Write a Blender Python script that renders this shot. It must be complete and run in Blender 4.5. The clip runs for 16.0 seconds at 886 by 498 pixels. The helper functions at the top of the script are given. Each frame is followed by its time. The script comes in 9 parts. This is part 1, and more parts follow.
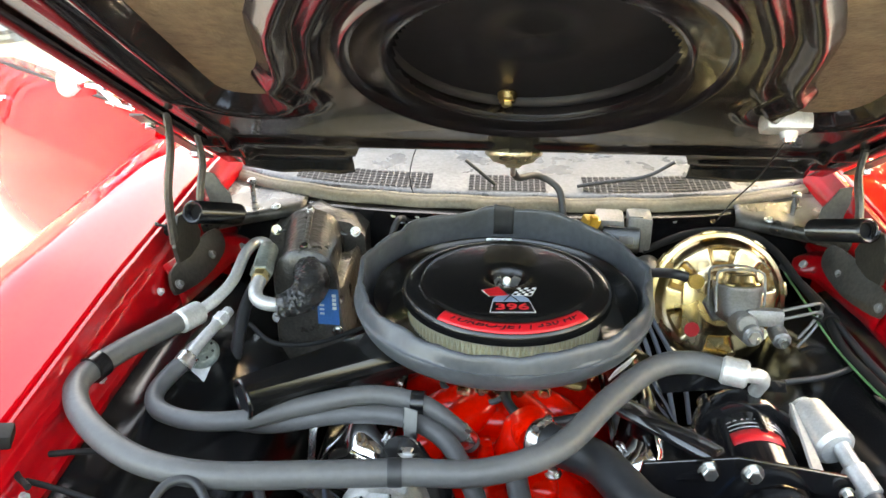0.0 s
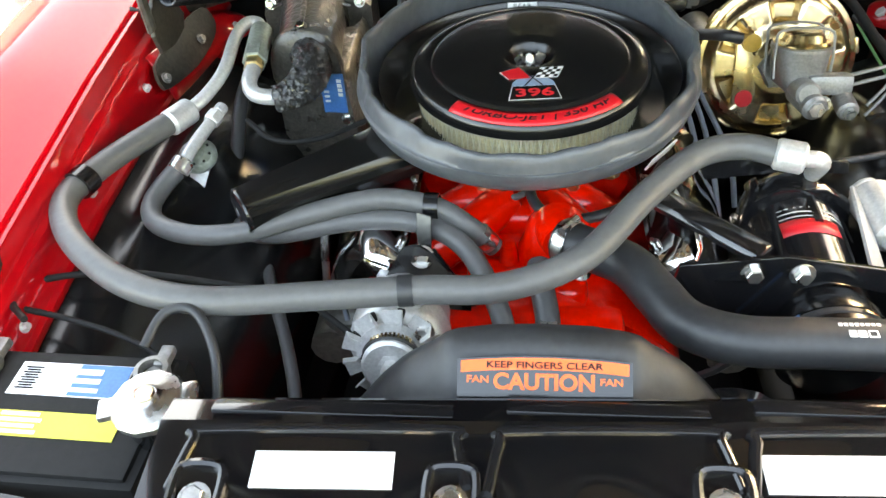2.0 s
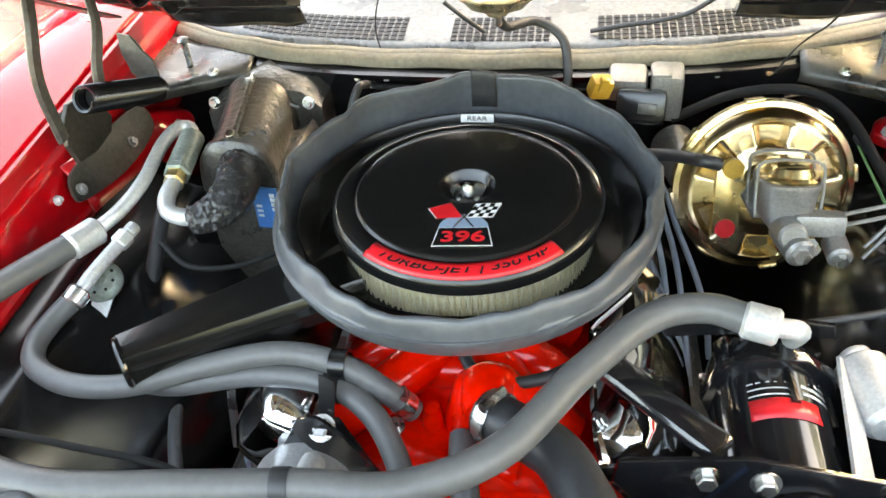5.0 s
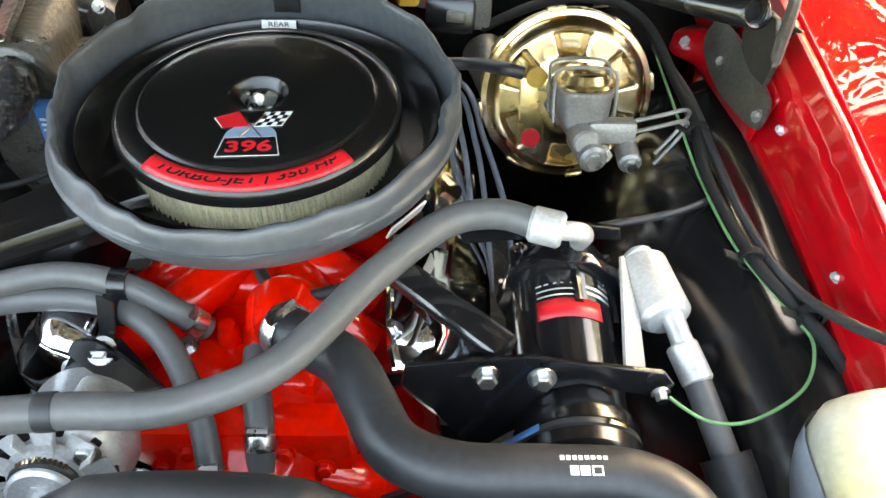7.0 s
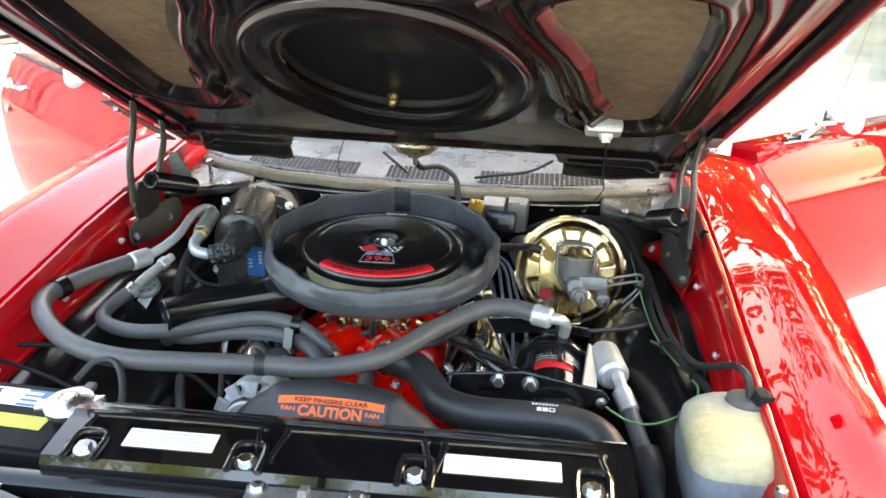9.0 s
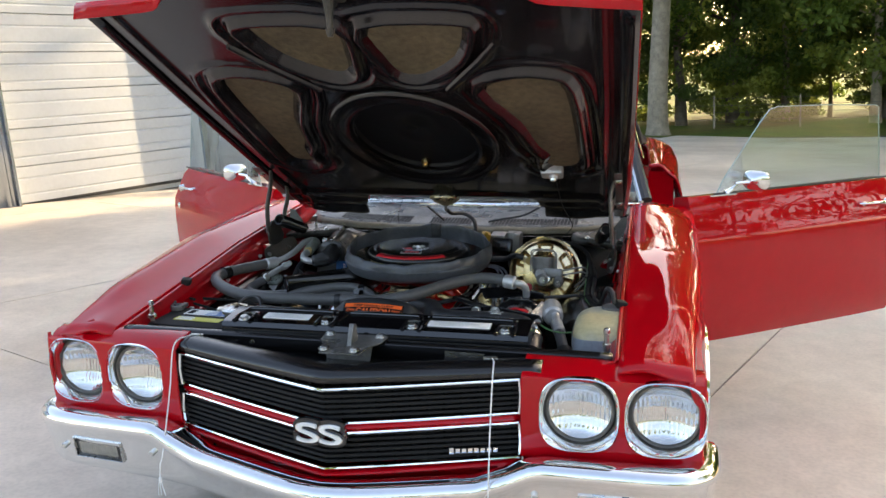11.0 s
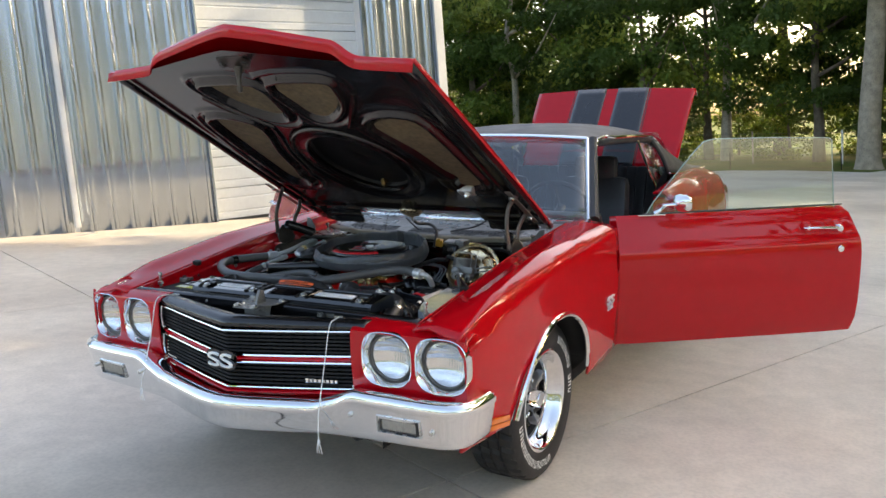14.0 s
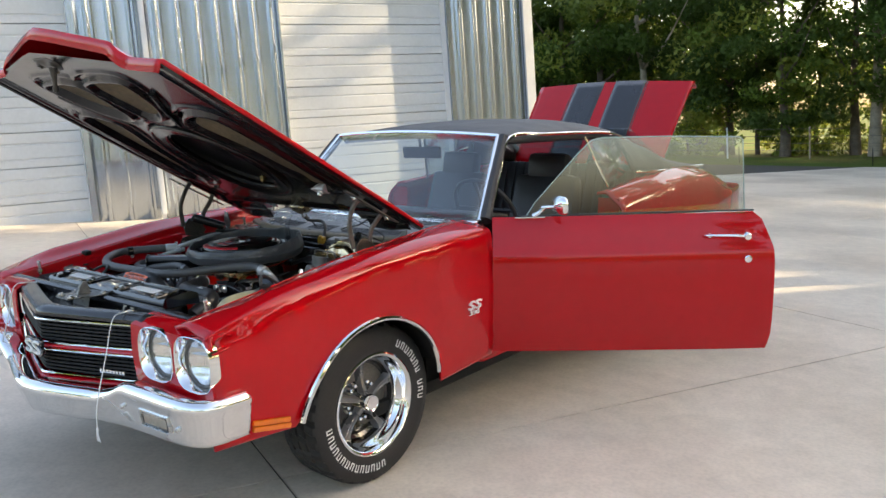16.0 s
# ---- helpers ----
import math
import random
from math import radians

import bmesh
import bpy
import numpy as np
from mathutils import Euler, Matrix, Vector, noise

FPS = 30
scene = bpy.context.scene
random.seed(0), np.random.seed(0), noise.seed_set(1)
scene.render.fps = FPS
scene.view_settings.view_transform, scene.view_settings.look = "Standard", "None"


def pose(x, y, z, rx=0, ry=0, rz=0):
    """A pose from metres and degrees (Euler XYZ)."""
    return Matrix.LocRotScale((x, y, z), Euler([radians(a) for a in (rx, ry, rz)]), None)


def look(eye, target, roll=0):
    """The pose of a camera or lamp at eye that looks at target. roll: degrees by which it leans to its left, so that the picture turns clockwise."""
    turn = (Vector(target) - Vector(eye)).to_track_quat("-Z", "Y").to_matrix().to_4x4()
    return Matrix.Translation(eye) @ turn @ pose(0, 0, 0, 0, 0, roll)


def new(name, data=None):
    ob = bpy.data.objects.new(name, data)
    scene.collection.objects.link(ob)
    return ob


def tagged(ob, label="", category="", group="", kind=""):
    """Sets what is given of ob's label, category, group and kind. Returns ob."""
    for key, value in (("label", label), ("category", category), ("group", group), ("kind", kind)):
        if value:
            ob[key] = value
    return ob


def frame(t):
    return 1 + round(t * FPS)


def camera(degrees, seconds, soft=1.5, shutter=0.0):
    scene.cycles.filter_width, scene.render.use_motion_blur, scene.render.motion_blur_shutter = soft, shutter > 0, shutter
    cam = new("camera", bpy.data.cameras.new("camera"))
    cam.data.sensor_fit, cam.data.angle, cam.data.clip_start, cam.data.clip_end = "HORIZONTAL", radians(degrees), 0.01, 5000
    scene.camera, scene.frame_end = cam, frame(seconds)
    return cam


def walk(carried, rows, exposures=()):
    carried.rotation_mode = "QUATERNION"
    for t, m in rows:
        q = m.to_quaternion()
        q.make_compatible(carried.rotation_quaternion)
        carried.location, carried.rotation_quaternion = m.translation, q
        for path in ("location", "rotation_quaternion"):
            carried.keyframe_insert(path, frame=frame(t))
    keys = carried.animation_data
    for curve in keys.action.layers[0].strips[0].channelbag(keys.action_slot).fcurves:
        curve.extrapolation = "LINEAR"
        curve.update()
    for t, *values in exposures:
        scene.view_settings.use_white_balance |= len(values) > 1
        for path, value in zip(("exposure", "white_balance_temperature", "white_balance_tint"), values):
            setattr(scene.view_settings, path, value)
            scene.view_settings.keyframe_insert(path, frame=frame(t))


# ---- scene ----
cam = camera(58.4, 16.0)
PATH = [
    (0, (0.0436, -1.2028, 1.4650), (-0.1354, 0.6258, 0.6751), -3.68),
    (0.5, (0.0654, -1.1943, 1.4456), (-0.0751, 0.5820, 0.5372), -3.69),
    (1, (0.0804, -1.1909, 1.4430), (-0.0202, 0.5307, 0.4301), -3.77),
    (1.5, (0.0536, -1.1572, 1.4569), (-0.0764, 0.4445, 0.2663), -5.29),
    (2, (0.0712, -1.0513, 1.4499), (-0.2329, 0.4289, 0.1397), -9.68),
    (2.5, (0.1058, -0.9344, 1.4406), (-0.3436, 0.4739, 0.0935), -13.27),
    (3, (0.1290, -0.8708, 1.4370), (-0.4418, 0.4773, 0.0743), -17.04),
    (3.2, (0.1354, -0.8549, 1.4350), (-0.4601, 0.4952, 0.0849), -17.70),
    (5.3, (0.2123, -0.8320, 1.4457), (-0.1133, 0.7232, 0.2312), -7.96),
    (5.5, (0.2274, -0.8330, 1.4464), (-0.0569, 0.7174, 0.2153), -7.13),
    (6, (0.2577, -0.8332, 1.4394), (0.0587, 0.6917, 0.1607), -5.66),
    (6.5, (0.2696, -0.8261, 1.4368), (0.1471, 0.6588, 0.1026), -4.34),
    (7, (0.2807, -0.8224, 1.4125), (0.2117, 0.6155, 0.0241), -3.60),
    (7.5, (0.2703, -0.9125, 1.4115), (0.2371, 0.5666, 0.0657), -3.40),
    (8, (0.2216, -1.1442, 1.4402), (0.1911, 0.5179, 0.3282), -3.44),
    (8.5, (0.2574, -1.3326, 1.4912), (0.1727, 0.4600, 0.6083), -2.26),
    (9, (0.3676, -1.5481, 1.5102), (0.1165, 0.2861, 0.7533), -1.74),
    (9.2, (0.3964, -1.6284, 1.5217), (0.0974, 0.2135, 0.8020), -1.91),
    (11.3, (0.8736, -2.7258, 1.3989), (0.2969, -0.8463, 1.0314), -4.64),
    (11.5, (0.9139, -2.8334, 1.4142), (0.2842, -0.9692, 1.0559), -4.76),
    (12, (1.0992, -2.9983, 1.4342), (0.3427, -1.1769, 1.1020), -5.13),
    (12.5, (1.4226, -3.1248, 1.4087), (0.5821, -1.3360, 1.1026), -5.14),
    (13, (1.6295, -3.1229, 1.3835), (0.7269, -1.3614, 1.0967), -4.95),
    (13.5, (1.8123, -2.9627, 1.3732), (0.8638, -1.2240, 1.0948), -4.61),
    (14, (2.0724, -2.8542, 1.3336), (1.0715, -1.1444, 1.0598), -4.42),
    (14.5, (2.3391, -2.7118, 1.3077), (1.2734, -1.0415, 1.0346), -4.27),
    (15, (2.5534, -2.5018, 1.3049), (1.4135, -0.8806, 1.0357), -4.29),
    (15.5, (2.8176, -2.3359, 1.2901), (1.6020, -0.7706, 1.0216), -4.21),
    (16, (3.0343, -2.1086, 1.2693), (1.7396, -0.6078, 1.0020), -4.14),
]
walk(cam, [(t, look(eye, target, roll)) for t, eye, target, roll in PATH], [(0, 4.36, 9300, 10), (2, 4.62, 9700, 9), (7, 4.72, 9300, 9), (9.2, 3.8, 8300, 11), (11.3, 2.33, 7650, 13), (16, 2.23, 7400, 11)])

# ---------------------------------------------------------------- light
SUN_AZ, SUN_EL = radians(55.0), radians(20.0)      # towards the sun, measured from +x
world = bpy.data.worlds.new("sky")
scene.world = world
world.use_nodes = True
wn = world.node_tree.nodes
sky = wn.new("ShaderNodeTexSky")
sky.sky_type, sky.sun_disc = "NISHITA", False
sky.sun_elevation, sky.sun_rotation = SUN_EL, radians(90) - SUN_AZ
sky.air_density, sky.dust_density, sky.ozone_density = 0.9, 4.0, 0.6
world.node_tree.links.new(sky.outputs[0], wn["Background"].inputs[0])
wn["Background"].inputs[1].default_value = 0.15
sun_dir = Vector((math.cos(SUN_EL) * math.cos(SUN_AZ), math.cos(SUN_EL) * math.sin(SUN_AZ), math.sin(SUN_EL)))
sun = new("sun", bpy.data.lights.new("sun", "SUN"))
sun.data.energy, sun.data.angle, sun.data.color = 2.1, radians(0.6), (1.0, 0.83, 0.58)
sun.matrix_world = look(sun_dir * 60, (0, 0, 0))

# ---------------------------------------------------------------- materials


def mat(name, color, rough=0.5, metal=0.0, coat=0.0, vary=0.12, scale=8.0, bump=0.0, bump_scale=60.0, spec=0.5, rough_vary=0.1, second=None, mix_scale=3.0, obj_rand=0.0, trans=0.0, coat_rough=0.03, coat_ior=1.5, speck=0.0):
    """Principled surface with two scales of variation in colour and roughness, and a fine bump."""
    m = bpy.data.materials.new(name)
    m.use_nodes = True
    n, l = m.node_tree.nodes, m.node_tree.links
    p = n["Principled BSDF"]
    tc = n.new("ShaderNodeTexCoord")
    big, small = n.new("ShaderNodeTexNoise"), n.new("ShaderNodeTexNoise")
    big.inputs["Scale"].default_value, small.inputs["Scale"].default_value = scale, scale * 9
    big.inputs["Detail"].default_value = small.inputs["Detail"].default_value = 5
    l.new(tc.outputs["Object"], big.inputs["Vector"])
    l.new(tc.outputs["Object"], small.inputs["Vector"])
    add = n.new("ShaderNodeMath")
    add.operation = "ADD"
    l.new(big.outputs["Fac"], add.inputs[0])
    l.new(small.outputs["Fac"], add.inputs[1])
    last = add.outputs[0]
    if obj_rand:
        oi = n.new("ShaderNodeObjectInfo")
        ma = n.new("ShaderNodeMath")
        ma.operation = "MULTIPLY_ADD"
        ma.inputs[1].default_value = obj_rand
        l.new(oi.outputs["Random"], ma.inputs[0])
        l.new(last, ma.inputs[2])
        last = ma.outputs[0]
    ramp = n.new("ShaderNodeMapRange")
    ramp.inputs["From Min"].default_value, ramp.inputs["From Max"].default_value = 0.7, 1.3 + obj_rand
    ramp.inputs["To Min"].default_value, ramp.inputs["To Max"].default_value = 1 - vary, 1 + vary
    l.new(last, ramp.inputs["Value"])
    mul = n.new("ShaderNodeMix")
    mul.data_type, mul.blend_type = "RGBA", "MULTIPLY"
    mul.inputs["Factor"].default_value = 1.0
    if second:
        mx = n.new("ShaderNodeMix")
        mx.data_type = "RGBA"
        mn = n.new("ShaderNodeTexNoise")
        mn.inputs["Scale"].default_value, mn.inputs["Detail"].default_value = mix_scale, 6
        l.new(tc.outputs["Object"], mn.inputs["Vector"])
        mr = n.new("ShaderNodeMapRange")
        mr.inputs["From Min"].default_value, mr.inputs["From Max"].default_value = 0.42, 0.62
        l.new(mn.outputs["Fac"], mr.inputs["Value"])
        l.new(mr.outputs["Result"], mx.inputs["Factor"])
        mx.inputs["A"].default_value, mx.inputs["B"].default_value = (*color, 1), (*second, 1)
        l.new(mx.outputs["Result"], mul.inputs["A"])
    else:
        mul.inputs["A"].default_value = (*color, 1)
    l.new(ramp.outputs["Result"], mul.inputs["B"])
    colour = mul.outputs["Result"]
    if speck:
        # fine pits and grit
        sn, sr, sm = n.new("ShaderNodeTexNoise"), n.new("ShaderNodeMapRange"), n.new("ShaderNodeMix")
        sn.inputs["Scale"].default_value, sn.inputs["Detail"].default_value = 55.0, 7
        l.new(tc.outputs["Object"], sn.inputs["Vector"])
        sr.inputs["From Min"].default_value, sr.inputs["From Max"].default_value = 0.40, 0.66
        sr.inputs["To Min"].default_value, sr.inputs["To Max"].default_value = 1 + speck * 0.5, 1 - speck
        l.new(sn.outputs["Fac"], sr.inputs["Value"])
        sm.data_type, sm.blend_type = "RGBA", "MULTIPLY"
        sm.inputs["Factor"].default_value = 1.0
        l.new(colour, sm.inputs["A"])
        l.new(sr.outputs["Result"], sm.inputs["B"])
        colour = sm.outputs["Result"]
    l.new(colour, p.inputs["Base Color"])
    rr = n.new("ShaderNodeMapRange")
    rr.inputs["From Min"].default_value, rr.inputs["From Max"].default_value = 0.35, 0.65
    rr.inputs["To Min"].default_value, rr.inputs["To Max"].default_value = max(0.0, rough - rough_vary * rough), min(1, rough + rough_vary * rough)
    l.new(big.outputs["Fac"], rr.inputs["Value"])
    l.new(rr.outputs["Result"], p.inputs["Roughness"])
    p.inputs["Metallic"].default_value = metal
    p.inputs["Specular IOR Level"].default_value = spec
    p.inputs["Coat Weight"].default_value, p.inputs["Coat Roughness"].default_value = coat, coat_rough
    p.inputs["Coat IOR"].default_value = coat_ior
    p.inputs["Transmission Weight"].default_value = trans
    if bump:
        bn = n.new("ShaderNodeTexNoise")
        bn.inputs["Scale"].default_value, bn.inputs["Detail"].default_value = bump_scale, 4
        l.new(tc.outputs["Object"], bn.inputs["Vector"])
        bp = n.new("ShaderNodeBump")
        bp.inputs["Strength"].default_value, bp.inputs["Distance"].default_value = bump, 0.004
        l.new(bn.outputs["Fac"], bp.inputs["Height"])
        l.new(bp.outputs["Normal"], p.inputs["Normal"])
    return m


def glass_mat(name, color, rough=0.0, ior=1.45, clear=0.0):
    m = bpy.data.materials.new(name)
    m.use_nodes = True
    n, l = m.node_tree.nodes, m.node_tree.links
    n.remove(n["Principled BSDF"])
    t, gl, mx = n.new("ShaderNodeBsdfTransparent"), n.new("ShaderNodeBsdfGlossy"), n.new("ShaderNodeMixShader")
    lw, po, ma = n.new("ShaderNodeLayerWeight"), n.new("ShaderNodeMath"), n.new("ShaderNodeMath")
    lw.inputs["Blend"].default_value = 0.5
    po.operation, ma.operation = "POWER", "MULTIPLY_ADD"
    po.inputs[1].default_value = 5.0
    r0 = ((ior - 1) / (ior + 1)) ** 2
    ma.inputs[1].default_value, ma.inputs[2].default_value = 1 - r0, r0
    t.inputs[0].default_value = (*color, 1)
    gl.inputs["Roughness"].default_value = rough
    l.new(lw.outputs["Facing"], po.inputs[0])
    l.new(po.outputs[0], ma.inputs[0])
    l.new(ma.outputs[0], mx.inputs[0])
    l.new(t.outputs[0], mx.inputs[1])
    l.new(gl.outputs[0], mx.inputs[2])
    l.new(mx.outputs[0], n["Material Output"].inputs[0])
    return m


RED = mat("red_paint", (0.46, 0.0022, 0.007), 0.32, 0.0, 1.0, vary=0.06, scale=2.0, spec=0.0, coat_rough=0.012, coat_ior=1.46)
RED_INNER = mat("red_paint_inner", (0.44, 0.0025, 0.007), 0.32, 0.0, 0.9, vary=0.12, scale=6.0, bump=0.10, bump_scale=25, spec=0.1, coat_rough=0.05)
ORANGE_RED = mat("engine_orange_paint", (0.88, 0.010, 0.003), 0.28, 0.0, 0.8, vary=0.15, scale=9.0, bump=0.5, bump_scale=30, spec=0.1)
BLACK_GLOSS = mat("gloss_black_paint", (0.008, 0.008, 0.009), 0.16, 0.0, 0.5, vary=0.3, scale=7.0)
BLACK_ENAMEL = mat("black_enamel", (0.004, 0.004, 0.0045), 0.07, 0.0, 0.6, vary=0.15, scale=7.0, rough_vary=0.3, coat_rough=0.02)
BLACK_LID = mat("air_cleaner_black", (0.006, 0.006, 0.006), 0.22, 0.0, 0.3, vary=0.15, scale=7.0, spec=0.4)
BLACK_SATIN = mat("satin_black_paint", (0.0065, 0.0065, 0.007), 0.22, 0.0, 0.25, vary=0.35, scale=9.0, bump=0.05, bump_scale=30, coat_rough=0.15)
BLACK_MATT = mat("matt_black", (0.008, 0.008, 0.008), 0.7, spec=0.3, vary=0.35, scale=10.0, bump=0.1, bump_scale=80)
UNDERHOOD = mat("underhood_black", (0.009, 0.0075, 0.008), 0.20, 0.0, 0.3, vary=0.4, scale=5.0, second=(0.009, 0.006, 0.006), mix_scale=2.0)
RUBBER = mat("grey_rubber_hose", (0.094, 0.094, 0.094), 0.40, vary=0.12, scale=10.0, bump=0.16, bump_scale=110, spec=0.4)
RUBBER_DARK = mat("black_rubber", (0.022, 0.023, 0.025), 0.45, vary=0.25, scale=12.0, bump=0.08, bump_scale=120)
FOAM = mat("foam_seal_grey", (0.066, 0.073, 0.082), 0.36, vary=0.22, scale=9.0, bump=0.25, bump_scale=28)
TYRE = mat("tyre_rubber", (0.014, 0.014, 0.015), 0.6, vary=0.3, scale=10.0, bump=0.12, bump_scale=90)
WHEEL_GREY = mat("wheel_grey_paint", (0.17, 0.17, 0.175), 0.28, 0.6, vary=0.1, scale=12.0)
CHROME = mat("chrome", (0.86, 0.87, 0.88), 0.06, 1.0, vary=0.03, scale=5.0, rough_vary=0.6)
STEEL = mat("zinc_steel", (0.62, 0.62, 0.60), 0.28, 1.0, vary=0.15, scale=30.0, rough_vary=0.4)
CAST = mat("cast_aluminium", (0.56, 0.56, 0.55), 0.42, 0.5, vary=0.18, scale=25.0, bump=0.12, bump_scale=120)
CORNER = mat("cowl_corner_dirty_black", (0.022, 0.021, 0.019), 0.28, 0.0, vary=0.5, scale=14.0, second=(0.06, 0.057, 0.05), mix_scale=16.0, rough_vary=0.4)
PLENUM = mat("plenum_black", (0.012, 0.012, 0.014), 0.4, vary=0.3, scale=6.0, spec=0.2)
BADGE = mat("badge_bright", (0.82, 0.82, 0.82), 0.3, 0.3, vary=0.05, scale=20.0)
IRON = mat("cast_iron_grey", (0.23, 0.225, 0.215), 0.45, 0.6, vary=0.25, scale=25.0, bump=0.15, bump_scale=140)
# steel toned down in colour because the upturned hinge flange came out too bright
DARK_STEEL = mat("dark_steel", (0.060, 0.055, 0.047), 0.34, 0.4, vary=0.4, scale=16.0, bump=0.1, bump_scale=60)
VALVE_ZINC = mat("passivated_zinc", (0.24, 0.27, 0.24), 0.35, 0.4, vary=0.3, scale=20.0, bump=0.08, bump_scale=90)
DULL_STEEL = mat("phosphate_steel", (0.12, 0.112, 0.10), 0.42, 0.35, vary=0.35, scale=14.0, bump=0.08, bump_scale=60)
AMBER_PLASTIC = mat("amber_plastic", (0.48, 0.27, 0.035), 0.4, vary=0.15, scale=20.0)
GOLD = mat("gold_zinc_dichromate", (0.62, 0.46, 0.21), 0.22, 1.0, vary=0.25, scale=8.0, second=(0.62, 0.50, 0.34), mix_scale=9.0, rough_vary=0.4)
FILTER = mat("filter_paper", (0.80, 0.72, 0.47), 0.75, vary=0.2, scale=40.0)
MESH_WIRE = mat("filter_wire", (0.86, 0.82, 0.62), 0.45, 0.2, vary=0.1, scale=40.0)
WHITE = mat("white_print", (0.80, 0.80, 0.78), 0.45, vary=0.06, scale=20.0)
LABEL_GREY = mat("label_faint_print", (0.55, 0.55, 0.54), 0.5, vary=0.1, scale=20.0)
DECAL_RED = mat("decal_red", (0.62, 0.012, 0.02), 0.35, vary=0.08, scale=20.0)
DECAL_BLUE = mat("decal_steel_blue", (0.20, 0.28, 0.38), 0.35, vary=0.08, scale=20.0)
BLUE = mat("label_blue", (0.03, 0.16, 0.42), 0.4, vary=0.15, scale=30.0)
YELLOW = mat("label_yellow", (0.62, 0.58, 0.06), 0.45, vary=0.1, scale=30.0)
ORANGE = mat("caution_orange", (0.95, 0.125, 0.012), 0.4, vary=0.08, scale=30.0)
GREEN_WIRE = mat("green_wire", (0.10, 0.26, 0.10), 0.5, vary=0.1, scale=30.0)
GREY_WIRE = mat("plug_wire_grey", (0.13, 0.155, 0.19), 0.5, vary=0.1, scale=30.0)
JUG = mat("aged_plastic_jug", (0.52, 0.445, 0.25), 0.38, vary=0.18, scale=9.0, trans=0.0, spec=0.5, second=(0.38, 0.37, 0.30), mix_scale=7.0)
JUG_FLUID = mat("blue_washer_fluid", (0.29, 0.32, 0.36), 0.35, vary=0.15, scale=9.0)
AMBER = mat("amber_lens", (0.75, 0.16, 0.01), 0.15, vary=0.06, scale=30.0, coat=0.5)
HEATER = mat("heater_case_fibre", (0.050, 0.046, 0.040), 0.30, vary=0.5, scale=22.0, bump=0.8, bump_scale=95, coat=0.25, second=(0.068, 0.062, 0.053), mix_scale=18.0)
TAR = mat("crinkled_black_wrap", (0.014, 0.014, 0.014), 0.20, vary=0.5, scale=60.0, bump=1.0, bump_scale=260, coat=0.5)
INSULATION = mat("hood_insulation", (0.125, 0.097, 0.058), 0.85, vary=0.35, scale=6.0, bump=0.6, bump_scale=150, second=(0.09, 0.072, 0.045), mix_scale=5.0)
VINYL = mat("black_vinyl_roof", (0.035, 0.036, 0.038), 0.55, vary=0.15, scale=6.0, bump=0.25, bump_scale=220)
STRIPE = mat("stripe_black", (0.018, 0.018, 0.020), 0.25, 0, 0.5, vary=0.1, scale=4.0)
SEAT = mat("black_vinyl_seat", (0.022, 0.022, 0.024), 0.4, vary=0.2, scale=8.0, bump=0.15, bump_scale=90)
COWL_GREY = mat("cowl_bare_metal", (0.15, 0.148, 0.142), 0.36, 0.35, vary=0.35, scale=14.0, rough_vary=0.5)
SEALSTRIP = mat("tan_cowl_seal", (0.155, 0.13, 0.085), 0.55, vary=0.3, scale=16.0, bump=0.2, bump_scale=60)
EDGE = mat("ground_glass_edge", (0.30, 0.42, 0.39), 0.3, vary=0.05, scale=20.0)
LENS = mat("fluted_reflector", (0.74, 0.74, 0.72), 0.10, 0.95, 0.0, vary=0.1, scale=30.0)
LENS_DIM = mat("clear_ribbed_lens", (0.36, 0.345, 0.31), 0.12, 0.3, 0.8, vary=0.2, scale=60.0)
TAN_PLATE = mat("tan_cadmium_plate", (0.42, 0.36, 0.24), 0.32, 0.75, vary=0.25, scale=20.0, rough_vary=0.4)
CONCRETE = mat("concrete", (0.67, 0.60, 0.505), 0.75, vary=0.10, scale=0.9, bump=0.12, bump_scale=90, second=(0.52, 0.455, 0.375), mix_scale=0.4, spec=0.3, speck=0.07)
JOINT = mat("concrete_joint", (0.06, 0.055, 0.05), 0.9, vary=0.2, scale=8.0)
SIDING = mat("galvalume_siding", (0.355, 0.41, 0.485), 0.24, 0.90, vary=0.012, scale=0.9, rough_vary=0.02)
DOOR_WHITE = mat("white_door_panel", (0.585, 0.61, 0.625), 0.4, vary=0.05, scale=2.0, bump=0.05, bump_scale=200)
TRIM_WHITE = mat("white_metal_trim", (0.62, 0.645, 0.66), 0.4, 0.0, vary=0.06, scale=3.0)
GRASS = mat("lawn", (0.075, 0.12, 0.022), 0.9, vary=0.35, scale=0.8, bump=1.0, bump_scale=14, second=(0.13, 0.13, 0.035), mix_scale=0.25, spec=0.1)
BARK = mat("bark", (0.30, 0.26, 0.205), 0.9, vary=0.4, scale=4.0, bump=1.0, bump_scale=18, spec=0.2)
BARK_DARK = mat("bark_dark", (0.14, 0.115, 0.09), 0.9, vary=0.4, scale=4.0, bump=1.0, bump_scale=18, spec=0.2)
# the yellow-green second tone puts sunlit foliage into the leaf colour
LEAF = mat("leaves", (0.125, 0.20, 0.034), 0.55, vary=0.5, scale=0.5, second=(0.23, 0.26, 0.05), mix_scale=0.35, spec=0.35, obj_rand=0.2)
LEAF_DARK = mat("leaves_dark", (0.085, 0.145, 0.03), 0.6, vary=0.5, scale=0.5, second=(0.07, 0.11, 0.028), mix_scale=0.3, spec=0.3, obj_rand=0.2)
